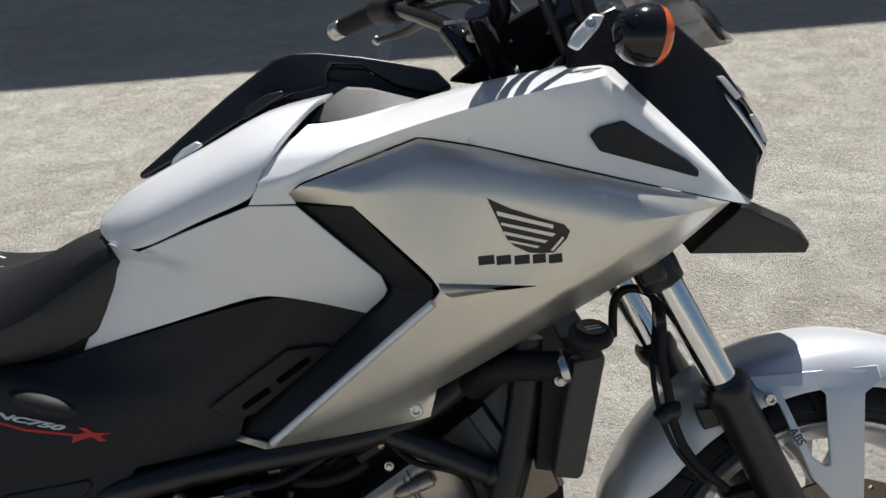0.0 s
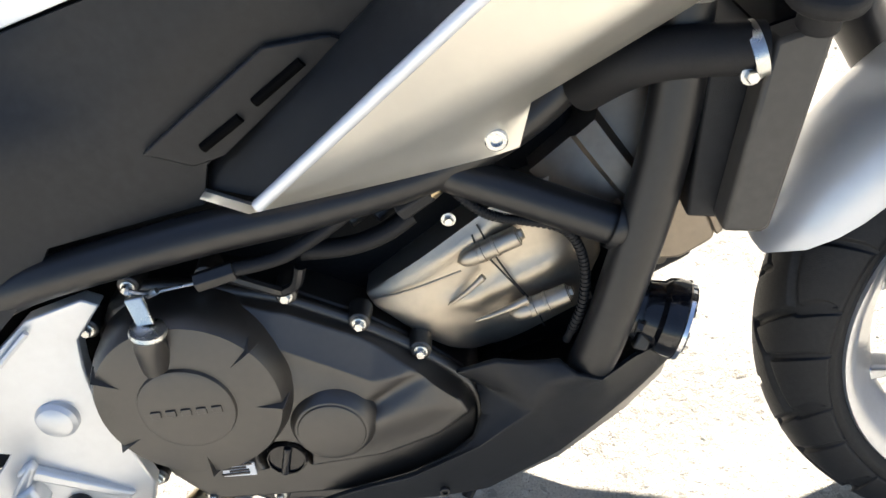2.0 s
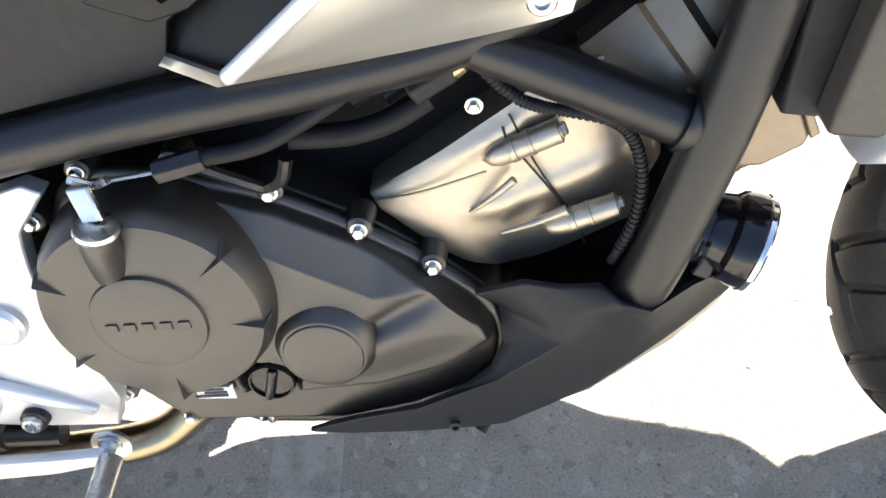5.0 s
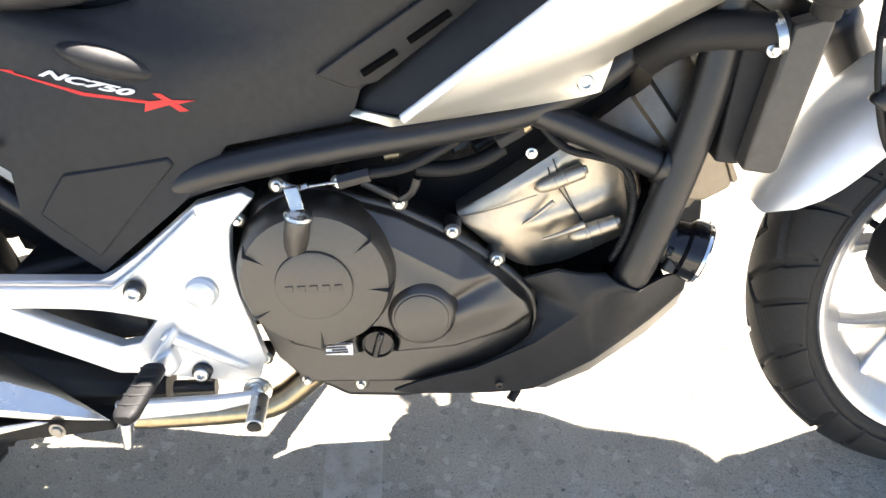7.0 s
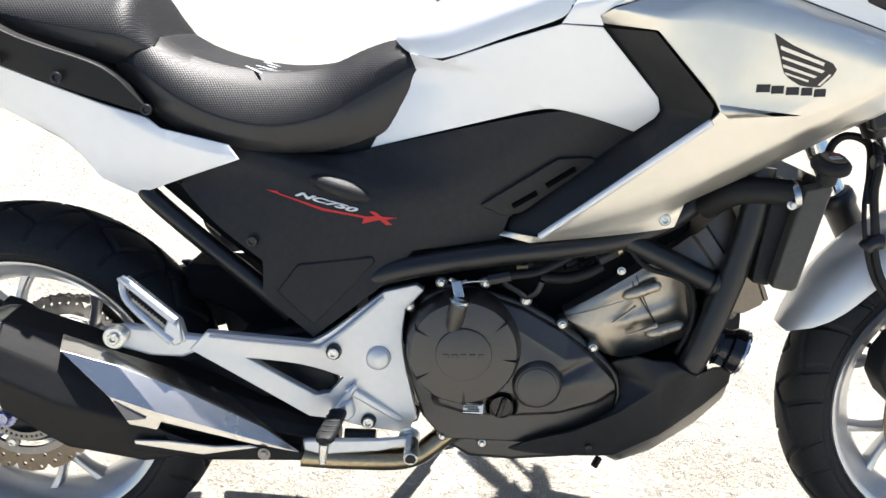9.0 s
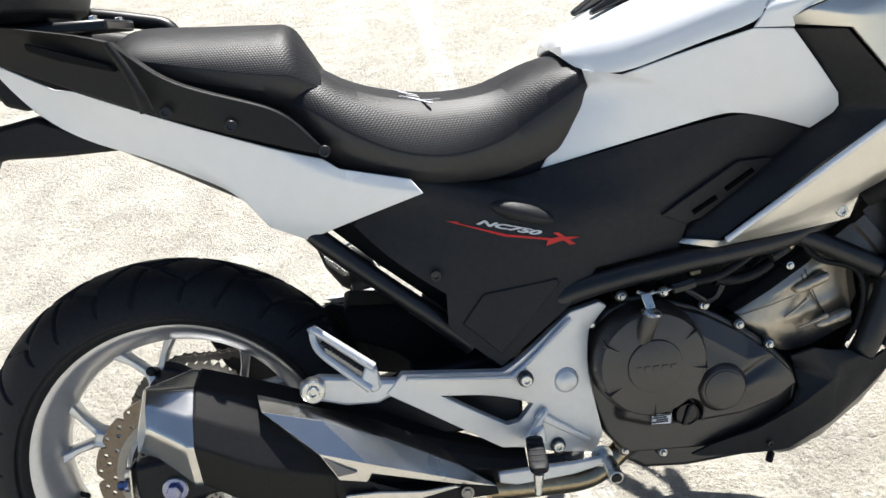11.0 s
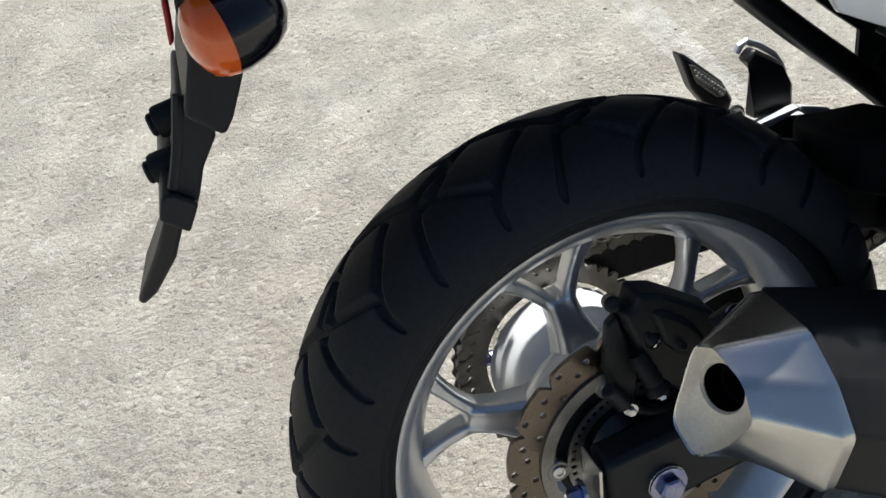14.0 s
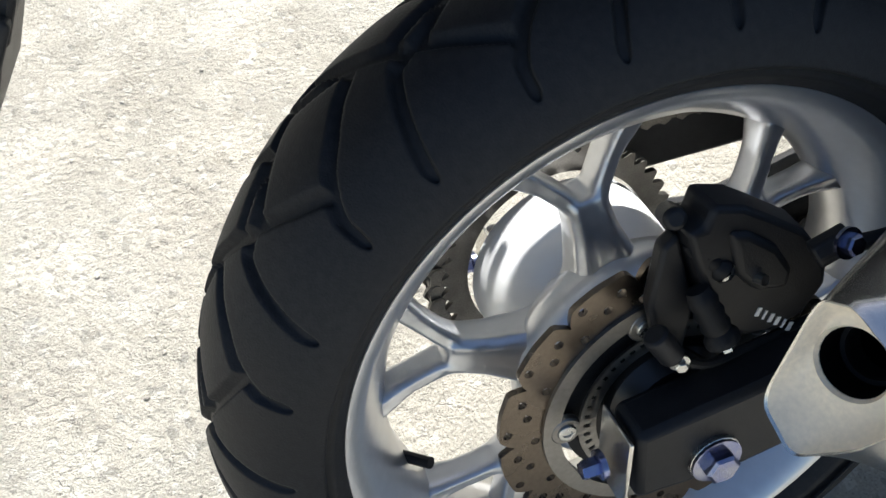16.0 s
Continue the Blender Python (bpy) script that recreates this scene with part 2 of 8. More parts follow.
    nt.links.new(height, bp.inputs["Height"])
    nt.links.new(bp.outputs[0], b.inputs["Normal"])
    return m


CONCRETE = ground_material()


def stone_material():
    """Small loose stones, each of its own tone."""
    m = material("loose_stone", (0.36, 0.33, 0.28), 0.9, 0, 0.3, 60, 0.3, 900)
    nt = m.node_tree
    geo = nt.nodes.new("ShaderNodeNewGeometry")
    ramp = nt.nodes.new("ShaderNodeValToRGB")
    ramp.color_ramp.elements[0].color, ramp.color_ramp.elements[1].color = (0.17, 0.155, 0.135, 1), (0.58, 0.55, 0.48, 1)
    nt.links.new(geo.outputs["Random Per Island"], ramp.inputs[0])
    nt.links.new(ramp.outputs[0], nt.nodes["Principled BSDF"].inputs["Base Color"])
    return m


STONE = stone_material()

# ---- mesh helpers ----


def part(name, bm, mat, parent=None, label="", bevel=0.0, thick=0.0, angle=32, segs=2):
    """Links bm as one mesh object under a thing or under a part."""
    bmesh.ops.remove_doubles(bm, verts=bm.verts, dist=1e-5)
    bmesh.ops.recalc_face_normals(bm, faces=bm.faces)
    me = bpy.data.meshes.new(name)
    for f in bm.faces:
        f.smooth = True
    bm.to_mesh(me)
    bm.free()
    me.set_sharp_from_angle(angle=radians(angle))
    me.materials.append(mat)
    ob = new(name, me)
    if parent:
        ob.parent = parent
    if thick:
        s = ob.modifiers.new("thickness", "SOLIDIFY")
        s.thickness, s.offset = thick, -1 if thick > 0 else 1
        s.thickness = abs(thick)
    if bevel:
        s = ob.modifiers.new("edge", "BEVEL")
        s.width, s.segments, s.limit_method, s.angle_limit = bevel, segs, "ANGLE", radians(28)
    if label:
        tagged(ob, label)
    return ob


def flip(bm):
    """Mirrors a bmesh to the bike's other side."""
    bmesh.ops.transform(bm, matrix=Matrix.Diagonal((1, -1, 1, 1)), verts=bm.verts)
    return bm


def mesh(points, faces):
    """A bmesh from corner points and faces; faces turn outwards, to -y."""
    bm = bmesh.new()
    vs = [bm.verts.new(p) for p in points]
    for f in faces:
        bm.faces.new([vs[i] for i in f])
    bmesh.ops.recalc_face_normals(bm, faces=bm.faces)
    if sum(f.normal.y * f.calc_area() for f in bm.faces) > 0:
        bmesh.ops.reverse_faces(bm, faces=bm.faces)
    return bm


def shell(name, points, faces, mat, parent, label="", thick=0.004, bevel=0.0025, both=True, fold=13, sharp=()):
    """A thin-walled panel from corner points, its soft faces folded along creases, and its mirror image on the bike's other side."""
    out = []
    for side in ((0, 1) if both else (0,)):
        bm = mesh(points, faces)
        bm.normal_update()
        bm.verts.index_update()
        crease = bm.edges.layers.float.new("crease_edge")
        corner = set()
        for v in bm.verts:
            rim = [e for e in v.link_edges if e.is_boundary]
            if len(rim) == 2:
                a, b = (e.other_vert(v).co - v.co for e in rim)
                if a.angle(-b) > radians(24):
                    corner.add(v)
        for e in bm.edges:
            e[crease] = 1.0 if e.is_boundary else (0.85 if e.calc_face_angle(0) > radians(fold) else 0.0)
            if {v.index for v in e.verts} in sharp:
                e[crease] = 1.0
        # wall thickness towards the inside
        old = list(bm.verts)
        ret = bmesh.ops.extrude_face_region(bm, geom=list(bm.faces), use_keep_orig=True)
        made = [g for g in ret["geom"] if isinstance(g, bmesh.types.BMVert)]
        bmesh.ops.translate(bm, verts=made, vec=(0, thick, 0))
        olds = set(old)
        for e in bm.edges:
            a, b = e.verts
            if (a in olds) != (b in olds):
                e[crease] = 1.0 if (a in corner or b in corner) else 0.0
        if side:
            flip(bm)
        ob = part(name, bm, mat, parent, label, angle=70)
        s = ob.modifiers.new("soft", "SUBSURF")
        s.levels = s.render_levels = 2
        if bevel:
            s = ob.modifiers.new("edge", "BEVEL")
            s.width, s.segments, s.limit_method, s.angle_limit = bevel * 0.6, 2, "ANGLE", radians(55)
        out.append(ob)
    return out


def prism(outline, y0, y1, taper=0.0):
    """An outline of (x, z) drawn out along y from y0 to y1; taper shrinks the y0 end towards its middle."""
    bm = bmesh.new()
    n = len(outline)
    cx, cz = sum(p[0] for p in outline) / n, sum(p[-1] for p in outline) / n
    a = [bm.verts.new((p[0] + (cx - p[0]) * taper, y0, p[-1] + (cz - p[-1]) * taper)) for p in outline]
    b = [bm.verts.new((p[0], y1, p[-1])) for p in outline]
    bm.faces.new(a)
    bm.faces.new(b[::-1])
    for i in range(n):
        bm.faces.new((a[i], b[i], b[(i + 1) % n], a[(i + 1) % n]))
    return bm


def slab(points, depth):
    """Corner points each with their own y, drawn out by depth along y."""
    bm = bmesh.new()
    a = [bm.verts.new(p) for p in points]
    b = [bm.verts.new((p[0], p[1] + depth, p[2])) for p in points]
    n = len(points)
    bm.faces.new(a)
    bm.faces.new(b[::-1])
    for i in range(n):
        bm.faces.new((a[i], b[i], b[(i + 1) % n], a[(i + 1) % n]))
    bmesh.ops.triangulate(bm, faces=[f for f in bm.faces if len(f.verts) > 4])
    return bm


def smooth_line(points, per=6):
    """A soft curve through points."""
    P = [Vector(p) for p in points]
    if len(P) < 3 or per < 2:
        return P
    out = []
    for i in range(len(P) - 1):
        p0, p1, p2, p3 = P[max(i - 1, 0)], P[i], P[i + 1], P[min(i + 2, len(P) - 1)]
        for k in range(per):
            t = k / per
            out.append(0.5 * (2 * p1 + (p2 - p0) * t + (2 * p0 - 5 * p1 + 4 * p2 - p3) * t * t + (3 * p1 - p0 - 3 * p2 + p3) * t ** 3))
    return out + [P[-1]]


def tube(points, r, n=14, per=6, flat=1.0, bm=None):
    """A round bar along a soft curve; r is one radius or one for each end."""
    P = smooth_line(points, per)
    bm = bm or bmesh.new()
    r0, r1 = (r, r) if not isinstance(r, tuple) else r
    rings, side = [], None
    for i, p in enumerate(P):
        d = (P[min(i + 1, len(P) - 1)] - P[max(i - 1, 0)]).normalized()
        if side is None:
            side = d.orthogonal().normalized()
        side = (side - d * side.dot(d)).normalized()
        up = d.cross(side)
        rr = r0 + (r1 - r0) * i / max(1, len(P) - 1)
        rings.append([bm.verts.new(p + rr * (math.cos(a) * side + flat * math.sin(a) * up)) for a in (2 * math.pi * k / n for k in range(n))])
    for a, b in zip(rings, rings[1:]):
        for k in range(n):
            bm.faces.new((a[k], a[(k + 1) % n], b[(k + 1) % n], b[k]))
    bm.faces.new(rings[0][::-1])
    bm.faces.new(rings[-1])
    return bm


def lathe(profile, centre, n=48, axis="y", bm=None, a0=0.0):
    """Turns (radius, along) pairs about an axis through centre."""
    bm = bm or bmesh.new()
    c = Vector(centre)
    rings = []
    for r, h in profile:
        ring = []
        for k in range(n):
            a = a0 + 2 * math.pi * k / n
            u, v = r * math.cos(a), r * math.sin(a)
            ring.append(bm.verts.new(c + Vector({"y": (u, h, v), "x": (h, u, v), "z": (u, v, h)}[axis])))
        rings.append(ring)
    for a, b in zip(rings, rings[1:]):
        for k in range(n):
            bm.faces.new((a[k], a[(k + 1) % n], b[(k + 1) % n], b[k]))
    for ring, r in ((rings[0], profile[0][0]), (rings[-1], profile[-1][0])):
        if r > 1e-6:
            bm.faces.new(ring)
    return bm


def ring_lathe(profile, centre, n=64, axis="y"):
    """Turns a closed profile into a ring."""
    bm = bmesh.new()
    c = Vector(centre)
    rings = []
    for k in range(n):
        a = 2 * math.pi * k / n
        ring = []
        for r, h in profile:
            u, v = r * math.cos(a), r * math.sin(a)
            ring.append(bm.verts.new(c + Vector({"y": (u, h, v), "x": (h, u, v), "z": (u, v, h)}[axis])))
        rings.append(ring)
    m = len(profile)
    for k in range(n):
        a, b = rings[k], rings[(k + 1) % n]
        for j in range(m):
            bm.faces.new((a[j], a[(j + 1) % m], b[(j + 1) % m], b[j]))
    return bm


def loft(sections, cap=True):
    """Joins rings of equal count into a body."""
    bm = bmesh.new()
    rings = [[bm.verts.new(p) for p in s] for s in sections]
    n = len(rings[0])
    for a, b in zip(rings, rings[1:]):
        for k in range(n):
            bm.faces.new((a[k], a[(k + 1) % n], b[(k + 1) % n], b[k]))
    if cap:
        bm.faces.new(rings[0][::-1])
        bm.faces.new(rings[-1])
    return bm


def mesh_grid(cols):
    """A sheet from columns of points."""
    bm = bmesh.new()
    g = [[bm.verts.new(q) for q in col] for col in cols]
    for a, b in zip(g, g[1:]):
        for k in range(len(a) - 1):
            bm.faces.new((a[k], a[k + 1], b[k + 1], b[k]))
    return bm


def rod(p0, p1, r, n=20):
    """A straight bar with flat ends."""
    return tube([p0, p1], r, n, 1)


def turned(bm, place, direction):
    """Moves a bmesh built about the z axis to a place, its z along a direction."""
    q = Vector(direction).to_track_quat("Z", "Y").to_matrix().to_4x4()
    bmesh.ops.transform(bm, matrix=Matrix.Translation(place) @ q, verts=bm.verts)
    return bm


def hex_bolt(place, r=0.006, h=0.006, mat=None, parent=None, name="bolt", direction=(0, -1, 0), washer=1.45, label=""):
    """A hexagon bolt head on a washer, proud along direction."""
    bm = lathe([(r * washer, 0), (r * washer, h * 0.25), (r * 1.05, h * 0.3)], (0, 0, 0), 18, "z")
    lathe([(r, h * 0.25), (r, h * 0.85), (r * 0.82, h)], (0, 0, 0), 6, "z", bm)
    return part(name, turned(bm, place, direction), mat or BOLT, parent, label, angle=25)


def socket_bolt(place, r=0.008, h=0.007, mat=None, parent=None, name="socket_bolt", direction=(0, -1, 0), label=""):
    """A round socket-head bolt with a sunk hexagon."""
    bm = lathe([(r, 0), (r, h * 0.8), (r * 0.88, h), (r * 0.55, h), (r * 0.5, h * 0.45), (1e-7, h * 0.45)], (0, 0, 0), 18, "z")
    return part(name, turned(bm, place, direction), mat or BOLT, parent, label, angle=25)


def letters(name, text, place, size, mat, parent, tilt=0.0, depth=0.0006, shear=0.0, stretch=1.0, normal=None, label="", bold=0.0):
    """Raised letters on the bike's right-hand side, reading towards +x."""
    cu = bpy.data.curves.new(name, "FONT")
    cu.body, cu.size, cu.extrude, cu.shear, cu.offset = text, size, depth, shear, bold
    cu.align_x, cu.align_y = "CENTER", "CENTER"
    tmp = bpy.data.objects.new(name, cu)
    scene.collection.objects.link(tmp)
    dg = bpy.context.evaluated_depsgraph_get()
    me = bpy.data.meshes.new_from_object(tmp.evaluated_get(dg))
    bpy.data.objects.remove(tmp)
    bpy.data.curves.remove(cu)
    me.name = name
    n = Vector(normal or (0, -1, 0)).normalized()
    x = Vector((math.cos(radians(tilt)), 0, math.sin(radians(tilt))))
    x = (x - n * x.dot(n)).normalized()
    y = n.cross(x)
    me.transform(Matrix.Translation(place) @ Matrix((x, y, n)).transposed().to_4x4() @ Matrix.Diagonal((stretch, 1, 1, 1)))
    me.materials.clear()
    me.materials.append(mat)
    ob = new(name, me)
    ob.parent = parent
    if label:
        tagged(ob, label)
    return ob


def drape(ob, points, lift=0.001):
    """Lays points on the outer face of a panel, lift proud of it."""
    bpy.context.view_layer.update()
    e = ob.evaluated_get(bpy.context.evaluated_depsgraph_get())
    out = []
    for x, y, z in points:
        hit, loc, _, _ = e.ray_cast(Vector((x, -1.0, z)), Vector((0, 1, 0)))
        out.append((x, loc.y - lift if hit else y, z))
    return out


def drape_mesh(ob, panel, lift=0.0012):
    """Bends a flat decal's mesh onto a panel, keeping its own thickness."""
    vs = ob.data.vertices
    low = max(v.co.y for v in vs)
    laid = drape(panel, [tuple(v.co) for v in vs], lift)
    for v, q in zip(vs, laid):
        v.co.y = q[1] + (v.co.y - low)


# ---- yard ----


def yard():
    bm = bmesh.new()
    xs = sorted({-400, -120, -30, -8, *[round(-2.4 + 0.04 * i, 3) for i in range(131)], 8, 30, 120, 400})
    ys = sorted({-400, -120, -30, -6, *[round(-1.2 + 0.04 * i, 3) for i in range(91)], 5, 8, 30, 120, 400})
    grid = [[bm.verts.new((x, y, 0.0)) for y in ys] for x in xs]
    for i in range(len(xs) - 1):
        for j in range(len(ys) - 1):
            bm.faces.new((grid[i][j], grid[i + 1][j], grid[i + 1][j + 1], grid[i][j + 1]))
    ob = part("ground", bm, CONCRETE)
    tagged(ob, "pale worn concrete yard with small stones", "ground", kind="structure")


yard()


def gravel(count=5200):
    """Loose grit and small stones strewn over the yard."""
    rng = random.Random(41)
    base = bmesh.new()
    bmesh.ops.create_icosphere(base, subdivisions=1, radius=1.0)
    pts = [tuple(v.co) for v in base.verts]
    tri_ = [tuple(v.index for v in f.verts) for f in base.faces]
    base.free()
    verts, faces = [], []
    for _ in range(count):
        x, y = rng.uniform(-1.9, 2.3), rng.uniform(-0.7, 2.6)
        s = 0.0011 + 0.0028 * rng.random() ** 4
        sx, sy, sz, a = s * rng.uniform(0.8, 1.5), s * rng.uniform(0.7, 1.2), s * rng.uniform(0.45, 0.8), rng.uniform(0, 6.28)
        n = len(verts)
        for px_, py_, pz_ in pts:
            k = rng.uniform(0.78, 1.15)
            u, v = px_ * sx * k, py_ * sy * k
            verts.append((x + u * math.cos(a) - v * math.sin(a), y + u * math.sin(a) + v * math.cos(a), sz * (0.7 + pz_ * k)))
        faces.extend(tuple(i + n for i in f) for f in tri_)
    me = bpy.data.meshes.new("gravel")
    me.from_pydata(verts, [], faces)
    me.materials.append(STONE)
    tagged(new("gravel", me), "scattered grit and small stones on the concrete", "gravel", kind="stuff")


gravel()


def wall_building():
    """The tall plain wall whose shade lies across the far yard."""
    bm = bmesh.new()
    bmesh.ops.create_cube(bm, size=1, matrix=Matrix.Translation((3, 13.0, 5.3)) @ pose(0, 0, 0, 0, 0, -3.4) @ Matrix.Diagonal((60, 6, 10.6, 1)))
    ob = part("wall_north", bm, WALLM, bevel=0.05)
    tagged(ob, "plain rendered building wall along the yard", "wall", kind="structure")


wall_building()

# ---- motorcycle ----
LEAN = 17.0
bike = new("motorcycle")
tagged(bike, "silver and white touring motorcycle parked leaning on its side stand", "motorcycle")
bike.matrix_basis = pose(0, 0, 0.004, -LEAN, 0, 0)
REAR, FRONT = Vector((0, 0, 0.312)), Vector((1.535, 0, 0.300))


def groove(s, u, lines, w):
    """How deep the tread is cut at s along and u across (arrays, in metres)."""
    best = np.full(s.shape, 1.0)
    for (a, b), (c, d) in lines:
        dx, dy = c - a, d - b
        k = np.clip(((s - a) * dx + (u - b) * dy) / (dx * dx + dy * dy), 0, 1)
        best = np.minimum(best, np.hypot(s - a - k * dx, u - b - k * dy))
    v = np.clip((w - best) / (0.62 * w) + 0.25, 0, 1)
    return v * v * (3 - 2 * v)


def tyre(centre, R, W, r_rim, pitches, parent, lines, turn=0.0):
    """A tyre with its grooves cut into the crown."""
    na, half = 1700, W / 2
    crown = W * 0.53
    a = np.radians(np.linspace(-78, 78, 121))
    prof = [(R - crown + crown * math.cos(q), half * 1.02 * math.sin(q) / math.sin(radians(78)), 1) for q in a]
    r_sh = prof[0][0]
    # sidewall with a bead ring and a fine raised line
    side = [(r_rim - 0.004, -half * 0.72, 0), (r_rim + 0.004, -half * 0.84, 0), (r_rim + 0.010, -half * 0.92, 0), (r_rim + 0.0135, -half * 0.955, 0), (r_rim + 0.0150, -half * 0.945, 0), (r_rim + 0.020, -half * 0.968, 0), (r_rim + 0.0215, -half * 0.958, 0), ((r_rim + r_sh) / 2 + 0.008, -half * 1.005, 0)]
    prof = side + prof + [(r, -h, k) for r, h, k in side[::-1]]
    P = np.array(prof)
    pitch = 2 * math.pi * R / pitches
    th = 2 * math.pi * np.arange(na) / na
    T, H = np.meshgrid(th, P[:, 1], indexing="ij")
    cut = np.zeros(T.shape)
    for s, u in (((T + turn) * R % pitch, H), (((T + turn) * R + pitch / 2) % pitch, -H)):
        for o in (-2 * pitch, -pitch, 0.0, pitch):
            cut = np.maximum(cut, groove(s + o, u, lines, 0.0043))
    rad = P[:, 0][None, :] - 0.0060 * cut * P[:, 2][None, :]
    co = np.stack((centre[0] + rad * np.cos(T), centre[1] + H, centre[2] + rad * np.sin(T)), -1).reshape(-1, 3)
    m = len(prof)
    i, j = np.meshgrid(np.arange(na), np.arange(m - 1), indexing="ij")
    n = (i + 1) % na
    quads = np.stack((i * m + j, i * m + j + 1, n * m + j + 1, n * m + j), -1).reshape(-1, 4)
    me = bpy.data.meshes.new("tyre")
    me.from_pydata(co.tolist(), [], quads[:, ::-1].tolist())
    me.polygons.foreach_set("use_smooth", np.ones(len(quads), dtype=bool))
    me.materials.append(RUBBER)
    ob = new("tyre", me)
    ob.parent = parent
    return tagged(ob, "black rubber tyre with diagonal tread grooves")


def bar(points, widths, depths, side, bm=None):
    """A flat-sided bar along points: width across the given side direction at each, depth along y; the outer face is narrower."""
    bm = bm or bmesh.new()
    P = smooth_line(points, 5)
    n = len(P)
    rings = []
    for i, q in enumerate(P):
        t_ = i / (n - 1)
        k = t_ * (len(widths) - 1)
        a = min(int(k), len(widths) - 2)
        w = widths[a] + (widths[a + 1] - widths[a]) * (k - a)
        dp = depths[a] + (depths[a + 1] - depths[a]) * (k - a)
        d = (P[min(i + 1, n - 1)] - P[max(i - 1, 0)]).normalized()
        s = d.cross(Vector((0, 1, 0))).normalized()
        rings.append([bm.verts.new(q + s * (w * u) + Vector((0, dp * v, 0))) for u, v in ((-0.5, 0.30), (-0.5, -0.30), (-0.32, -0.5), (-0.18, -0.44), (0.18, -0.44), (0.32, -0.5), (0.5, -0.30), (0.5, 0.30), (0.28, 0.5), (-0.28, 0.5))])
    m = len(rings[0])
    for a, b in zip(rings, rings[1:]):
        for k in range(m):
            bm.faces.new((a[k], a[(k + 1) % m], b[(k + 1) % m], b[k]))
    bm.faces.new(rings[0][::-1])
    bm.faces.new(rings[-1])
    return bm


def y_spoke(c, ang, spread, r0, rf, r1, parent):
    """One forked wheel spoke: a flared stem from the hub that splits into two slim arms, all run together with soft fillets."""
    def at_(r, a, y):
        return Vector((c[0] + r * math.cos(radians(a)), y, c[2] + r * math.sin(radians(a))))
    bm = bar([at_(r0, ang, -0.016), at_(r0 + 0.022, ang, -0.013), at_((r0 + rf) / 2 + 0.012, ang, -0.010), at_(rf, ang, -0.008)], (0.088, 0.050, 0.034, 0.030), (0.056, 0.044, 0.036, 0.032), None)
    for s in (-1, 1):
        bar([at_(rf - 0.024, ang + s * 3.0, -0.008), at_(rf - 0.004, ang + s * spread * 0.30, -0.008), at_((rf + r1) / 2, ang + s * spread * 0.66, -0.007), at_(r1 + 0.003, ang + s * spread, -0.006)], (0.015, 0.0138, 0.0130, 0.019), (0.032, 0.029, 0.028, 0.038), None, bm)
    ob = part("spoke", bm, RIM, parent, angle=60)
    s = ob.modifiers.new("merge", "REMESH")
    s.mode, s.voxel_size, s.use_smooth_shade = "VOXEL", 0.0017, True
    s = ob.modifiers.new("fillet", "SMOOTH")
    s.factor, s.iterations = 0.5, 22
    return ob


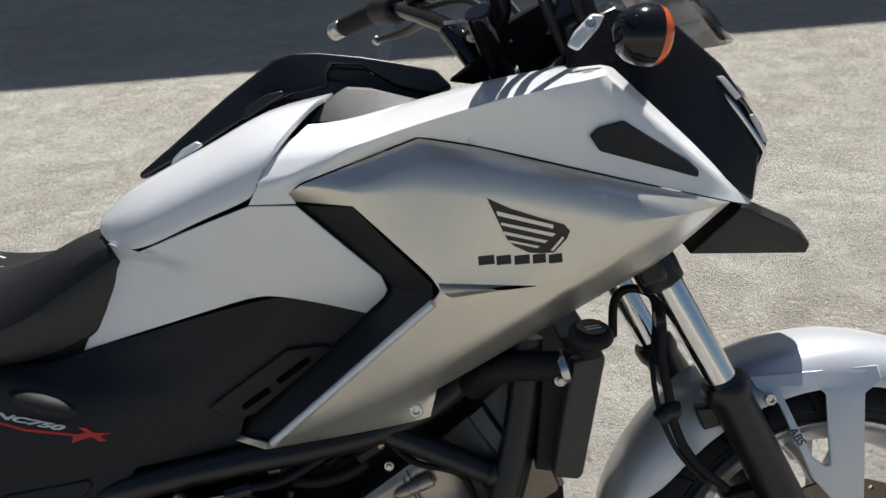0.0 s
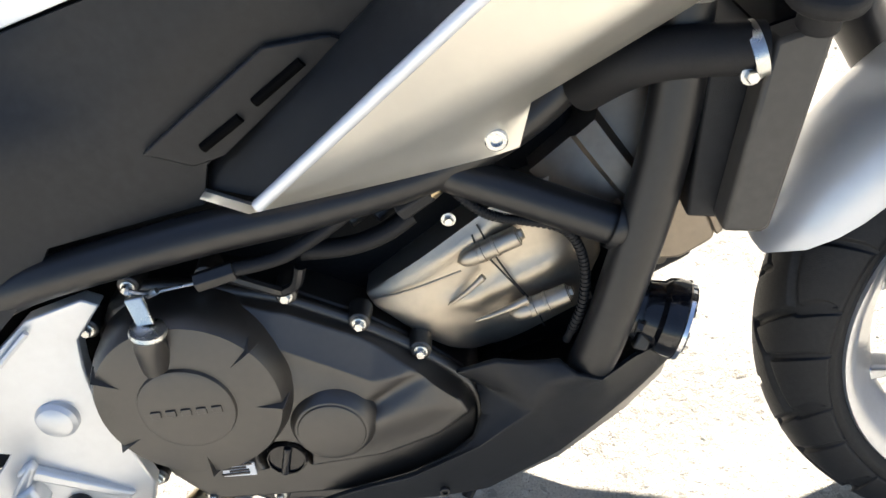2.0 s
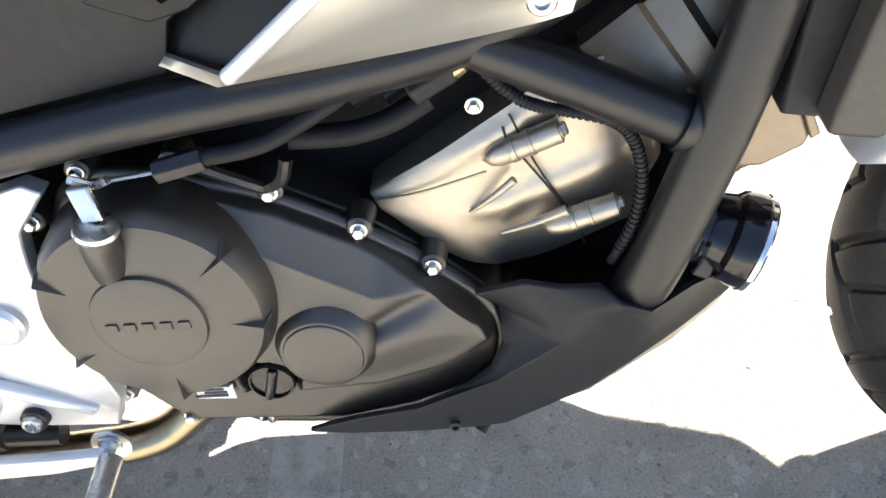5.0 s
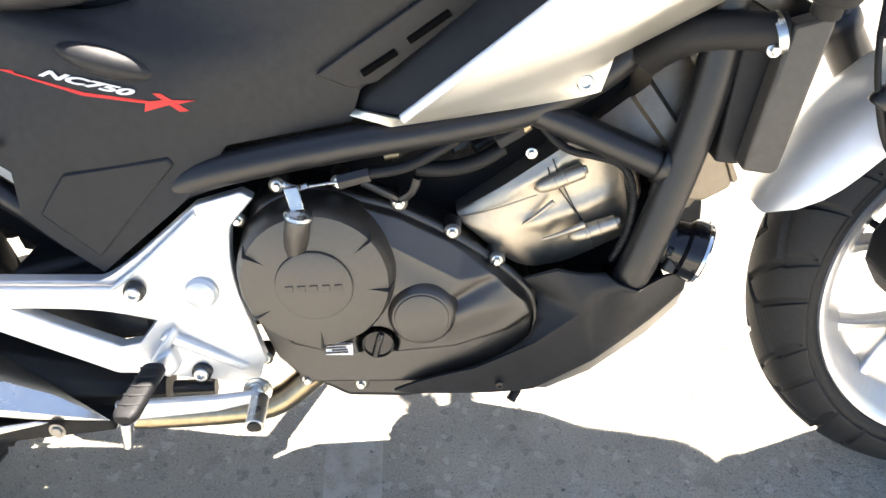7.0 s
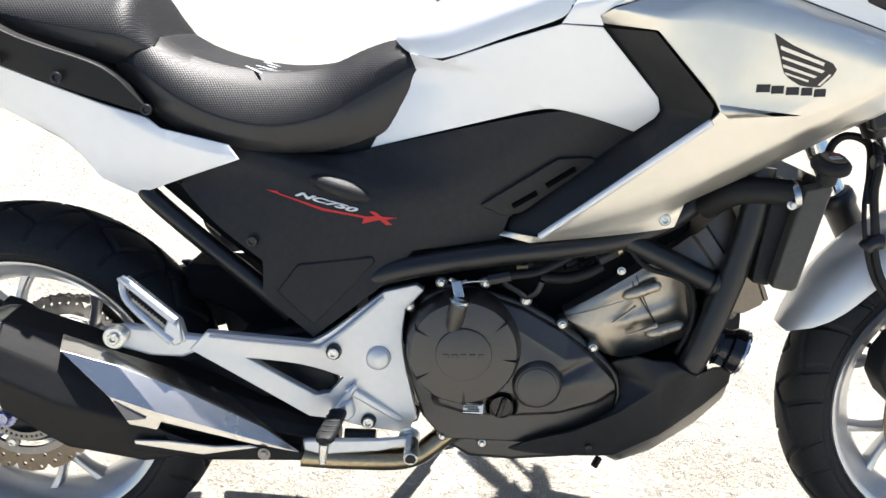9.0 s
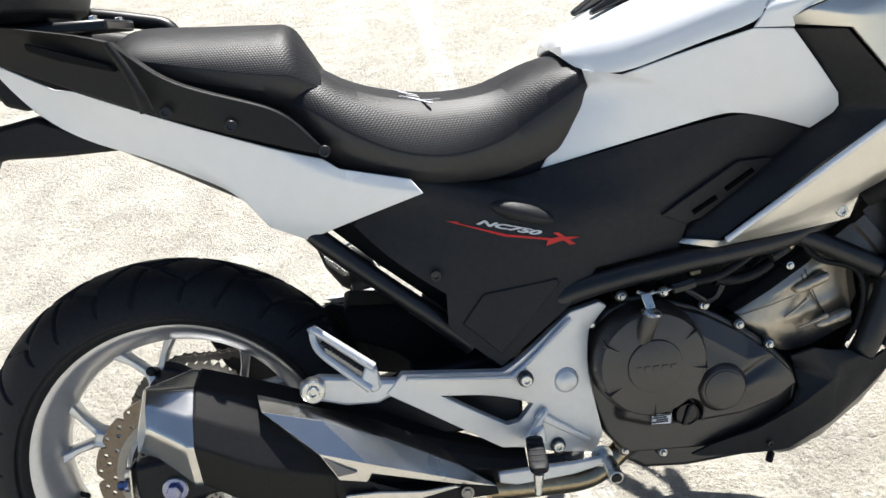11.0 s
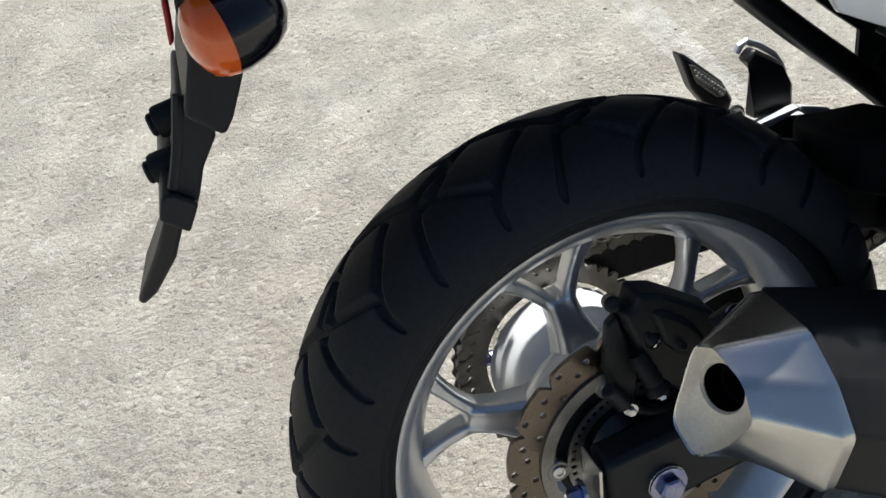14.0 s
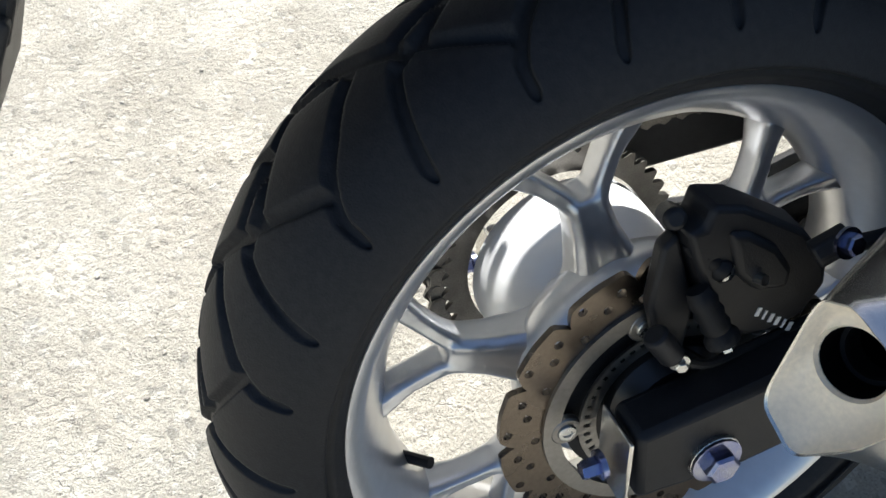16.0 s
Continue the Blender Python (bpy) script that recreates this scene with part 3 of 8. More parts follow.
def wheel(name, c, R, W, rim_w, first, r_hub, label, turn):
    hold = new(name)
    hold.parent = bike
    tagged(hold, label)
    if name == "rear_wheel":
        runs = (((0, -0.0508), (4.4, -0.040), (8.8, -0.0261), (11, -0.0199), (15.6, -0.0033), (24.2, 0.014)), ((-1.5, 0.014), (0.9, 0.0073), (4.3, -0.008), (7, -0.0188), (9.7, -0.0246), (12.3, -0.0296), (13.9, -0.0445), (15.2, -0.0587), (16.3, -0.0701)), ((-9.5, -0.0082), (-6.9, -0.019), (-4.3, -0.0326), (-1.6, -0.0433), (0.3, -0.0532), (1.5, -0.0611), (1.7, -0.069)))
        pitches, zero = 14, 107
    else:
        runs = (((-5, 0.004), (0, -0.023), (10.5, -0.037), (14, -0.042)), ((0, -0.023), (-2, -0.038), (-5, -0.059)), ((-5, 0.0), (-13, -0.037), (-18, -0.056)), ((14, -0.044), (11, -0.058)))
        pitches, zero = 13, 183
    lines = [((radians(a) * R, u), (radians(b) * R, v)) for run in runs for (a, u), (b, v) in zip(run, run[1:])]
    tyre(c, R, W, 0.226, pitches, hold, lines, -radians(zero))
    h = rim_w / 2
    rim = ring_lathe([(0.228, -h - 0.004), (0.230, -h), (0.226, -h + 0.008), (0.214, -h + 0.014), (0.205, -h * 0.55), (0.203, 0), (0.205, h * 0.55), (0.214, h - 0.014), (0.226, h - 0.008), (0.230, h), (0.228, h + 0.004), (0.221, h + 0.003), (0.212, h - 0.008), (0.202, h - 0.020), (0.193, h * 0.40), (0.188, 0.014), (0.187, 0.0), (0.188, -0.014), (0.193, -h * 0.40), (0.202, -h + 0.020), (0.212, -h + 0.008), (0.221, -h - 0.003)], c, 128)
    part("rim", rim, RIM, hold, "silver painted cast rim", angle=50)
    for k in range(6):
        y_spoke(c, first + 60 * k, 13.4, max(r_hub - 0.012, 0.062) if name == "rear_wheel" else r_hub - 0.008, 0.146 if name == "rear_wheel" else 0.135, 0.193, hold)
    if name == "rear_wheel":
        hub = [(0.02, -0.066), (0.058, -0.064), (0.078, -0.056), (0.089, -0.044), (0.0945, -0.032), (0.0955, -0.022), (0.092, -0.012), (0.080, 0.004), (0.06, 0.014), (0.02, 0.016)]
    else:
        hub = [(0.02, -0.062), (0.05, -0.060), (0.058, -0.045), (r_hub, -0.026), (r_hub + 0.006, 0), (r_hub, 0.02), (0.05, 0.045), (0.046, 0.055), (0.02, 0.055)]
    part("hub", lathe(hub, c, 64), RIM, hold, "silver cast wheel hub", angle=45)
    part("axle", lathe([(0.011, -0.115), (0.011, 0.115)], c, 20), BOLT, hold)
    # valve on the rim
    a = radians(-163 if name == "rear_wheel" else first + 2)
    d = Vector((math.cos(a), 0, math.sin(a)))
    v = rod(c + d * 0.19 + Vector((0, -0.006, 0)), c + d * 0.172 + Vector((0, -0.026, 0)), 0.0046, 10)
    part("valve_stem", v, SOFT, hold, "black rubber valve stem with cap")
    return hold


rear_wheel = wheel("rear_wheel", REAR, 0.312, 0.158, 0.122, 103, 0.074, "rear wheel with forked silver spokes and black tyre", 0.1)
front_wheel = wheel("front_wheel", FRONT, 0.300, 0.120, 0.100, 150, 0.05, "front wheel with forked silver spokes and black tyre", 0.0)


def brake_disc(c, y, ro, ri, teeth, parent, thick=0.005, n_holes=36, rows=(0.3, 0.55, 0.8), hole=0.0032):
    """A drilled brake disc, its rim notched into waves."""
    bm = bmesh.new()
    n = 336
    edges = []

    def loop(pts):
        vs = [bm.verts.new((c[0] + px_, y - thick / 2, c[2] + pz_)) for px_, pz_ in pts]
        edges.extend(bm.edges.new((vs[k], vs[(k + 1) % len(vs)])) for k in range(len(vs)))
    outer = []
    for k in range(n):
        a = 2 * math.pi * k / n
        r = ro
        if teeth:
            w = (a * teeth / (2 * math.pi)) % 1
            r = ro - 0.0105 * max(0.0, 1 - w / 0.10) - 0.0022 * abs(w - 0.45) - 0.0095 * max(0.0, (w - 0.82) / 0.18) ** 1.3
        outer.append((r * math.cos(a), r * math.sin(a)))
    loop(outer)
    loop([(ri * math.cos(2 * math.pi * k / 120), ri * math.sin(2 * math.pi * k / 120)) for k in range(120)])
    for k in range(n_holes):
        q = rows[k % len(rows)]
        a, r = 2 * math.pi * k / n_holes, ri + (ro - ri) * q
        loop([(r * math.cos(a) + hole * math.cos(u), r * math.sin(a) + hole * math.sin(u)) for u in (2 * math.pi * m / 10 for m in range(10))])
    bmesh.ops.triangle_fill(bm, edges=edges, use_beauty=True)
    ret = bmesh.ops.extrude_face_region(bm, geom=list(bm.faces))
    bmesh.ops.translate(bm, verts=[g for g in ret["geom"] if isinstance(g, bmesh.types.BMVert)], vec=(0, thick, 0))
    return part("brake_disc", bm, DISC, parent, "drilled steel brake disc with notched edge" if teeth else "drilled steel brake disc")


brake_disc(REAR, -0.076, 0.1275, 0.094, 14, rear_wheel, 0.005, 56, (0.2, 0.62, 0.42, 0.8), 0.0034)
brake_disc(FRONT, -0.080, 0.158, 0.122, 0, front_wheel, 0.005, 48, (0.25, 0.75, 0.5), 0.0036)


def carrier(c, y, ro, ri, n_arm, bolts_r, parent, lab):
    """The disc's inner ring, with lugs that reach inwards to its bolts."""
    bm = ring_lathe([(ro, y - 0.003), (ro, y + 0.003), (ri, y + 0.003), (ri, y - 0.003)], c, 72)
    ob = part("disc_carrier", bm, CARR, parent, lab)
    for k in range(n_arm):
        a = radians(106 + 360 / n_arm * k)
        m_ = Vector((c[0] + bolts_r * math.cos(a), y - 0.003, c[2] + bolts_r * math.sin(a)))
        part("lug", lathe([(0.0118, 0.005), (0.0118, 0.0005), (0.0105, -0.0006), (0.0072, -0.0006)], m_, 24), CARR, ob, angle=30)
        socket_bolt((m_.x, m_.y - 0.0004, m_.z), 0.0068, 0.0022, BOLT, ob)
    return ob


carrier(REAR, -0.0785, 0.0960, 0.0835, 5, 0.0790, rear_wheel, "dull steel inner ring of the rear disc")
carrier(FRONT, -0.078, 0.124, 0.116, 6, 0.112, front_wheel, "bright inner ring of the front disc")


def abs_ring(c, y, ro, parent):
    """A slotted sensor ring."""
    bm = bmesh.new()
    n = 48
    prof = [(ro, y), (ro - 0.0035, y), (ro - 0.0085, y), (ro - 0.013, y)]
    rings = []
    for k in range(n * 2):
        a = 2 * math.pi * k / (n * 2)
        rings.append([[bm.verts.new((c[0] + r * math.cos(a), yy, c[2] + r * math.sin(a))) for r, _ in prof] for yy in (y, y + 0.002)])
    for k in range(n * 2):
        f, g = rings[k], rings[(k + 1) % (n * 2)]
        for j in range(3):
            if j == 1 and k % 2:
                continue
            bm.faces.new((f[0][j], f[0][j + 1], g[0][j + 1], g[0][j]))
            bm.faces.new((f[1][j], g[1][j], g[1][j + 1], f[1][j + 1]))
    return part("sensor_ring", bm, CARR, parent, "slotted steel sensor ring", angle=20)


abs_ring(REAR, -0.082, 0.070, rear_wheel)
abs_ring(FRONT, -0.084, 0.080, front_wheel)
# added sheet over the silver hub, black for the shade in the disc's gaps
part("disc_backing", lathe([(0.02, -0.071), (0.077, -0.071), (0.077, -0.064), (0.02, -0.064)], REAR, 64), CALB, rear_wheel, "black sheet added behind the disc to darken its gaps", angle=30)
part("hub_cover", lathe([(0.012, -0.090), (0.036, -0.090), (0.040, -0.084), (0.045, -0.078), (0.047, -0.066)], REAR, 40), SATIN, rear_wheel, angle=30)
part("hub_cover", lathe([(0.012, -0.092), (0.05, -0.092), (0.06, -0.086), (0.062, -0.05)], FRONT, 40), SATIN, front_wheel, angle=30)
# sprocket carrier, sprocket and chain on the far side of the rear wheel
part("sprocket_carrier", lathe([(0.02, 0.016), (0.056, 0.018), (0.066, 0.026), (0.075, 0.036), (0.080, 0.050), (0.083, 0.092), (0.078, 0.098), (0.02, 0.098)], REAR, 64), HUBW, rear_wheel, "white painted sprocket carrier drum", angle=45)


def sprocket(c, y, teeth, r):
    bm = bmesh.new()
    n = teeth * 6
    outer, inner = [], []
    for yy in (y - 0.003, y + 0.003):
        outer.append([bm.verts.new((c[0] + (r + 0.0045 * math.cos(2 * math.pi * k / 6)) * math.cos(2 * math.pi * k / n), yy, c[2] + (r + 0.0045 * math.cos(2 * math.pi * k / 6)) * math.sin(2 * math.pi * k / n))) for k in range(n)])
        inner.append([bm.verts.new((c[0] + 0.084 * math.cos(2 * math.pi * k / n), yy, c[2] + 0.084 * math.sin(2 * math.pi * k / n))) for k in range(n)])
    for k in range(n):
        j = (k + 1) % n
        bm.faces.new((outer[0][k], outer[0][j], inner[0][j], inner[0][k]))
        bm.faces.new((outer[1][k], inner[1][k], inner[1][j], outer[1][j]))
        bm.faces.new((outer[0][k], outer[1][k], outer[1][j], outer[0][j]))
        bm.faces.new((inner[0][k], inner[0][j], inner[1][j], inner[1][k]))
    return part("sprocket", bm, CHAIN, rear_wheel, "dark steel rear sprocket", angle=30)


sprocket(REAR, 0.104, 43, 0.1045)


def chain():
    """The drive chain: link after link round the sprocket and along both runs."""
    r, step = 0.114, 0.0159
    cx, cz, y = REAR.x, REAR.z, 0.104
    fx, fz, fr = 0.56, 0.405, 0.035
    path = []
    for a in range(80, 286, 1):
        path.append((cx + r * math.cos(radians(a)), cz + r * math.sin(radians(a))))
    lowa, lowb = path[-1], (fx, fz - fr)
    for k in range(1, 60):
        path.append((lowa[0] + (lowb[0] - lowa[0]) * k / 60, lowa[1] + (lowb[1] - lowa[1]) * k / 60))
    for a in range(-90, 91, 6):
        path.append((fx + fr * math.cos(radians(a)), fz + fr * math.sin(radians(a))))
    ta, tb = path[-1], path[0]
    for k in range(1, 60):
        path.append((ta[0] + (tb[0] - ta[0]) * k / 60, ta[1] + (tb[1] - ta[1]) * k / 60))
    pts, acc = [path[0]], 0.0
    for p, q in zip(path, path[1:] + path[:1]):
        d = math.dist(p, q)
        while d > 0 and acc + d >= step:
            k = (step - acc) / d
            p = (p[0] + (q[0] - p[0]) * k, p[1] + (q[1] - p[1]) * k)
            pts.append(p)
            d = math.dist(p, q)
            acc = 0.0
        acc += d
    bm = bmesh.new()
    for i in range(len(pts)):
        p, q = pts[i], pts[(i + 1) % len(pts)]
        if math.dist(p, q) > 0.03:
            continue
        w = 0.0085 if i % 2 else 0.0062
        d = Vector((q[0] - p[0], q[1] - p[1])).normalized()
        nrm = Vector((-d.y, d.x))
        for s in (-1, 1):
            out = []
            for t_, wd in ((-0.35, 0.55), (0, 1), (0.3, 0.62), (0.7, 0.62), (1, 1), (1.35, 0.55)):
                out.append((p[0] + (q[0] - p[0]) * t_ + nrm.x * 0.0078 * wd, p[1] + (q[1] - p[1]) * t_ + nrm.y * 0.0078 * wd))
            for t_, wd in ((1.35, 0.55), (1, 1), (0.7, 0.62), (0.3, 0.62), (0, 1), (-0.35, 0.55)):
                out.append((p[0] + (q[0] - p[0]) * t_ - nrm.x * 0.0078 * wd, p[1] + (q[1] - p[1]) * t_ - nrm.y * 0.0078 * wd))
            pr = prism(out, y + s * w - 0.0008, y + s * w + 0.0008)
            tmp = bpy.data.meshes.new("link")
            pr.to_mesh(tmp)
            pr.free()
            bm.from_mesh(tmp)
            bpy.data.meshes.remove(tmp)
        lathe([(0.0046, y - 0.010), (0.0046, y + 0.010)], (p[0], 0, p[1]), 8, "y", bm)
    ob = part("drive_chain", bm, CHAIN, bike, "oiled steel drive chain round the rear sprocket", angle=30)
    tagged(ob, kind="stuff")


chain()

# ---- bodywork ----
fairing = [(0.885, -0.232, 0.910), (0.900, -0.240, 0.918), (1.030, -0.238, 0.956), (1.095, -0.228, 0.940), (1.250, -0.200, 0.888), (1.384, -0.150, 0.846), (0.958, -0.252, 0.907), (1.025, -0.254, 0.930), (1.122, -0.249, 0.911), (1.322, -0.205, 0.844), (0.887, -0.222, 0.900), (0.954, -0.248, 0.891), (1.030, -0.244, 0.807), (1.038, -0.243, 0.790), (1.031, -0.240, 0.779), (0.817, -0.172, 0.607), (0.806, -0.160, 0.596), (0.764, -0.134, 0.601), (0.770, -0.134, 0.607), (0.925, -0.158, 0.606), (0.991, -0.158, 0.615), (1.010, -0.158, 0.619), (1.021, -0.163, 0.654), (1.145, -0.172, 0.715), (1.256, -0.172, 0.771), (1.294, -0.160, 0.781), (1.036, -0.244, 0.798), (1.147, -0.228, 0.780), (1.041, -0.244, 0.787), (0.932, -0.185, 0.648), (1.043, -0.205, 0.699), (1.130, -0.220, 0.751), (1.229, -0.212, 0.796)]
# corners: 0-5 top edge, 6-9 shoulder crease, 10-14 chevron edge, 15-18 lower tip, 19-25 bottom edge, 26-28 fold, 29-32 lower crease
SIDE_FAIRING = shell("side_fairing", fairing, [(0, 1, 6, 11, 10), (1, 2, 7, 6), (2, 3, 8, 7), (3, 4, 9, 8), (4, 5, 9), (6, 7, 12, 11), (7, 8, 26, 12), (8, 9, 27, 26), (12, 26, 13), (26, 27, 28), (26, 28, 13),
      (13, 28, 14), (28, 30, 29, 14), (28, 27, 31, 30), (27, 9, 32, 31), (14, 29, 15), (15, 29, 19, 16), (15, 16, 17, 18), (19, 29, 30, 22, 20), (20, 22, 21), (30, 31, 23, 22), (31, 32, 24, 23), (32, 25, 24), (9, 5, 25, 32)],
      SILVER, bike, "champagne silver side fairing with folded facets", 0.005, 0.004, sharp=({26, 27}, {27, 28}, {13, 28}, {26, 28}, {13, 26}))

v0, v1, v2, v3 = (drape(SIDE_FAIRING[0], [q], l_)[0] for q, l_ in zip([(1.037, -0.250, 0.799), (1.146, -0.240, 0.783), (1.040, -0.250, 0.789), (1.050, -0.250, 0.781)], (0.0004, 0.0004, 0.0048, 0.0004)))
for side in (0, 1):
    bm = mesh([v0, v1, v2, v3], [(0, 1, 2), (2, 1, 3)])
    part("fairing_fold", flip(bm) if side else bm, SILVER, bike, "sharp folded ridge of the side fairing", thick=0.001, angle=10)
# turned edge of the fairing along the black chevron, paler to hold its highlight
for side in (0, 1):
    bm = tube([(1.029, -0.2425, 0.777), (0.960, -0.2205, 0.722), (0.888, -0.1970, 0.664), (0.819, -0.1745, 0.609)], 0.0050, 12, 4)
    part("fairing_edge", flip(bm) if side else bm, FENDER, bike, "turned edge of the side fairing, paler for its sunlit highlight", angle=60)
shroud = [(0.837, -0.222, 0.900), (0.852, -0.226, 0.923), (0.868, -0.214, 0.950), (0.906, -0.185, 0.981), (0.946, -0.165, 0.981), (1.005, -0.155, 0.993), (1.098, -0.140, 1.011), (1.178, -0.132, 1.020), (1.246, -0.128, 1.022), (1.260, -0.135, 1.016), (1.319, -0.135, 0.953), (1.373, -0.125, 0.896), (1.428, -0.100, 0.843), (1.419, -0.110, 0.836), (1.388, -0.146, 0.846), (1.250, -0.198, 0.890), (1.096, -0.227, 0.942), (1.030, -0.237, 0.958), (0.899, -0.239, 0.920), (0.884, -0.230, 0.909), (0.890, -0.224, 0.897), (0.878, -0.236, 0.923), (0.958, -0.248, 0.953), (1.037, -0.252, 0.973), (1.128, -0.241, 0.991), (1.191, -0.223, 0.998), (1.238, -0.204, 1.006), (1.306, -0.182, 0.935), (1.386, -0.140, 0.867)]
UPPER_COWL = shell("upper_cowl", shroud, [(0, 1, 21, 19, 20), (1, 2, 22, 21), (2, 3, 4, 22), (4, 5, 23, 22), (5, 6, 24, 23), (6, 7, 25, 24), (7, 8, 26, 25), (8, 9, 26), (9, 10, 27, 26), (10, 11, 28, 27), (11, 12, 13, 28), (13, 14, 28),
      (14, 15, 27, 28), (15, 16, 24, 25, 26, 27), (16, 17, 23, 24), (17, 18, 22, 23), (18, 19, 21, 22)], WHITE, bike, "pearl white upper cowl beside the tank lid", 0.005, 0.004)
vent = [(1.216, -0.204, 0.941), (1.226, -0.204, 0.949), (1.256, -0.200, 0.954), (1.332, -0.180, 0.902), (1.346, -0.172, 0.888), (1.344, -0.174, 0.880), (1.320, -0.183, 0.889), (1.227, -0.206, 0.923)]
for side in (0, 1):
    bm = slab(drape(UPPER_COWL[0], vent, 0.0055), 0.016)
    part("cowl_vent", flip(bm) if side else bm, BLACKP, bike, "black plastic vent insert", 0.0025)

tank_side = [(0.645, -0.112, 0.836), (0.636, -0.118, 0.860), (0.683, -0.150, 0.850), (0.769, -0.190, 0.879), (0.837, -0.222, 0.899), (0.889, -0.222, 0.895), (0.930, -0.208, 0.849), (0.971, -0.188, 0.803), (0.976, -0.181, 0.785), (0.971, -0.177, 0.775), (0.946, -0.160, 0.754), (0.890, -0.166, 0.774), (0.837, -0.168, 0.788), (0.810, -0.164, 0.786), (0.575, -0.096, 0.723), (0.759, -0.176, 0.832), (0.900, -0.200, 0.823)]
shell("tank_side_panel", tank_side, [(0, 1, 2, 15), (2, 3, 15), (3, 4, 16, 15), (4, 5, 6, 16), (6, 7, 8, 9, 16), (9, 10, 11, 16), (11, 12, 15, 16), (12, 13, 15), (13, 14, 0, 15)], WHITE, bike, "pearl white tank side panel", 0.006, 0.004)

# lid of the storage box between the tank panels, arched across the bike
low = [(0.615, -0.085, 0.876), (0.636, -0.112, 0.860), (0.683, -0.148, 0.854), (0.769, -0.188, 0.883), (0.837, -0.218, 0.907), (0.850, -0.222, 0.925)]
high = [(0.618, -0.070, 0.892), (0.648, -0.085, 0.912), (0.688, -0.100, 0.932), (0.768, -0.118, 0.965), (0.849, -0.128, 0.999), (0.923, -0.128, 1.012)]
secs = []
for (x0, y0, z0), (x1, y1, z1) in zip(low, high):
    half = [(x0, y0, z0), (x0 + (x1 - x0) * 0.35, y0 * 0.97, z0 + (z1 - z0) * 0.45), (x0 + (x1 - x0) * 0.8, y0 * 0.35 + y1 * 0.65, z0 + (z1 - z0) * 0.88), (x1, y1, z1), (x1 + 0.004, y1 * 0.5, z1 + 0.006), (x1 + 0.005, 0, z1 + 0.008)]
    secs.append(half + [(x, -y, z) for x, y, z in half[-2::-1]])
secs = [[tuple(q) for q in smooth_line(s, 3)] for s in secs]
cols = [smooth_line([s[k] for s in secs], 4) for k in range(len(secs[0]))]
lid = mesh_grid(cols)
lid.verts.ensure_lookup_table()
step = len(cols[0])
tip = lid.verts.new(sum((v for c in cols for v in c[:1]), Vector()) / len(cols) + Vector((-0.003, 0, -0.004)))
lid.verts.ensure_lookup_table()
for k in range(len(cols) - 1):
    lid.faces.new((lid.verts[k * step], tip, lid.verts[(k + 1) * step]))
    lid.verts.ensure_lookup_table()
part("storage_lid", lid, WHITE, bike, "pearl white storage lid", 0.002, thick=0.006, angle=40)
# raised black rails along the lid, with bright studs in their slots
for side in (0, 1):
    rail = [(0.668, -0.066, 0.931), (0.667, -0.066, 0.939), (0.714, -0.076, 0.969), (0.794, -0.084, 1.024), (0.856, -0.088, 1.062), (0.878, -0.088, 1.068), (0.911, -0.088, 1.066), (0.966, -0.088, 1.056), (1.006, -0.088, 1.046), (1.053, -0.088, 1.033), (1.072, -0.084, 1.011), (1.050, -0.090, 1.002), (1.003, -0.088, 1.018), (0.964, -0.088, 1.045), (0.930, -0.088, 1.050), (0.921, -0.088, 1.040), (0.922, -0.088, 1.023), (0.880, -0.100, 1.020), (0.822, -0.100, 0.998), (0.761, -0.092, 0.967), (0.711, -0.080, 0.940), (0.683, -0.070, 0.927)]
    bm = mesh(rail, [(0, 1, 2, 18, 19), (2, 3, 17, 18), (3, 4, 16, 17), (4, 5, 15, 16), (5, 6, 14, 15), (6, 7, 13, 14), (7, 8, 12, 13), (8, 9, 10, 11, 12)])
    ret = bmesh.ops.extrude_face_region(bm, geom=list(bm.faces))
    bmesh.ops.translate(bm, verts=[g for g in ret["geom"] if isinstance(g, bmesh.types.BMVert)], vec=(0, 0.022, -0.002))
    ob = part("lid_rail", flip(bm) if side else bm, SATIN, bike, "black plastic rail on the storage lid", 0.004, segs=3, angle=40)
    stud = [(0.718, -0.094, 0.947), (0.722, -0.094, 0.955), (0.735, -0.096, 0.965), (0.753, -0.096, 0.973), (0.761, -0.096, 0.968), (0.743, -0.096, 0.956), (0.722, -0.094, 0.943)]
    bm = slab(stud, 0.012)
    part("lid_stud", flip(bm) if side else bm, PLATE, bike, "bright stud in the lid rail", 0.002)
    stud = [(0.814, -0.104, 0.997), (0.819, -0.104, 1.007), (0.847, -0.104, 1.021), (0.867, -0.104, 1.024), (0.869, -0.104, 1.019), (0.845, -0.104, 1.006), (0.819, -0.104, 0.992)]
    bm = slab(stud, 0.012)
    part("lid_stud", flip(bm) if side else bm, SATIN, bike, "dark stud in the lid rail", 0.002)
    plate = [(0.902, -0.150, 0.982), (0.924, -0.135, 1.008), (0.946, -0.120, 1.021), (0.974, -0.118, 1.017), (1.031, -0.118, 0.998), (1.003, -0.138, 0.988), (0.953, -0.152, 0.977)]
    bm = slab(plate, 0.02)
    part("lid_trim", flip(bm) if side else bm, TRIM, bike, "grey plastic trim before the lid", 0.003)
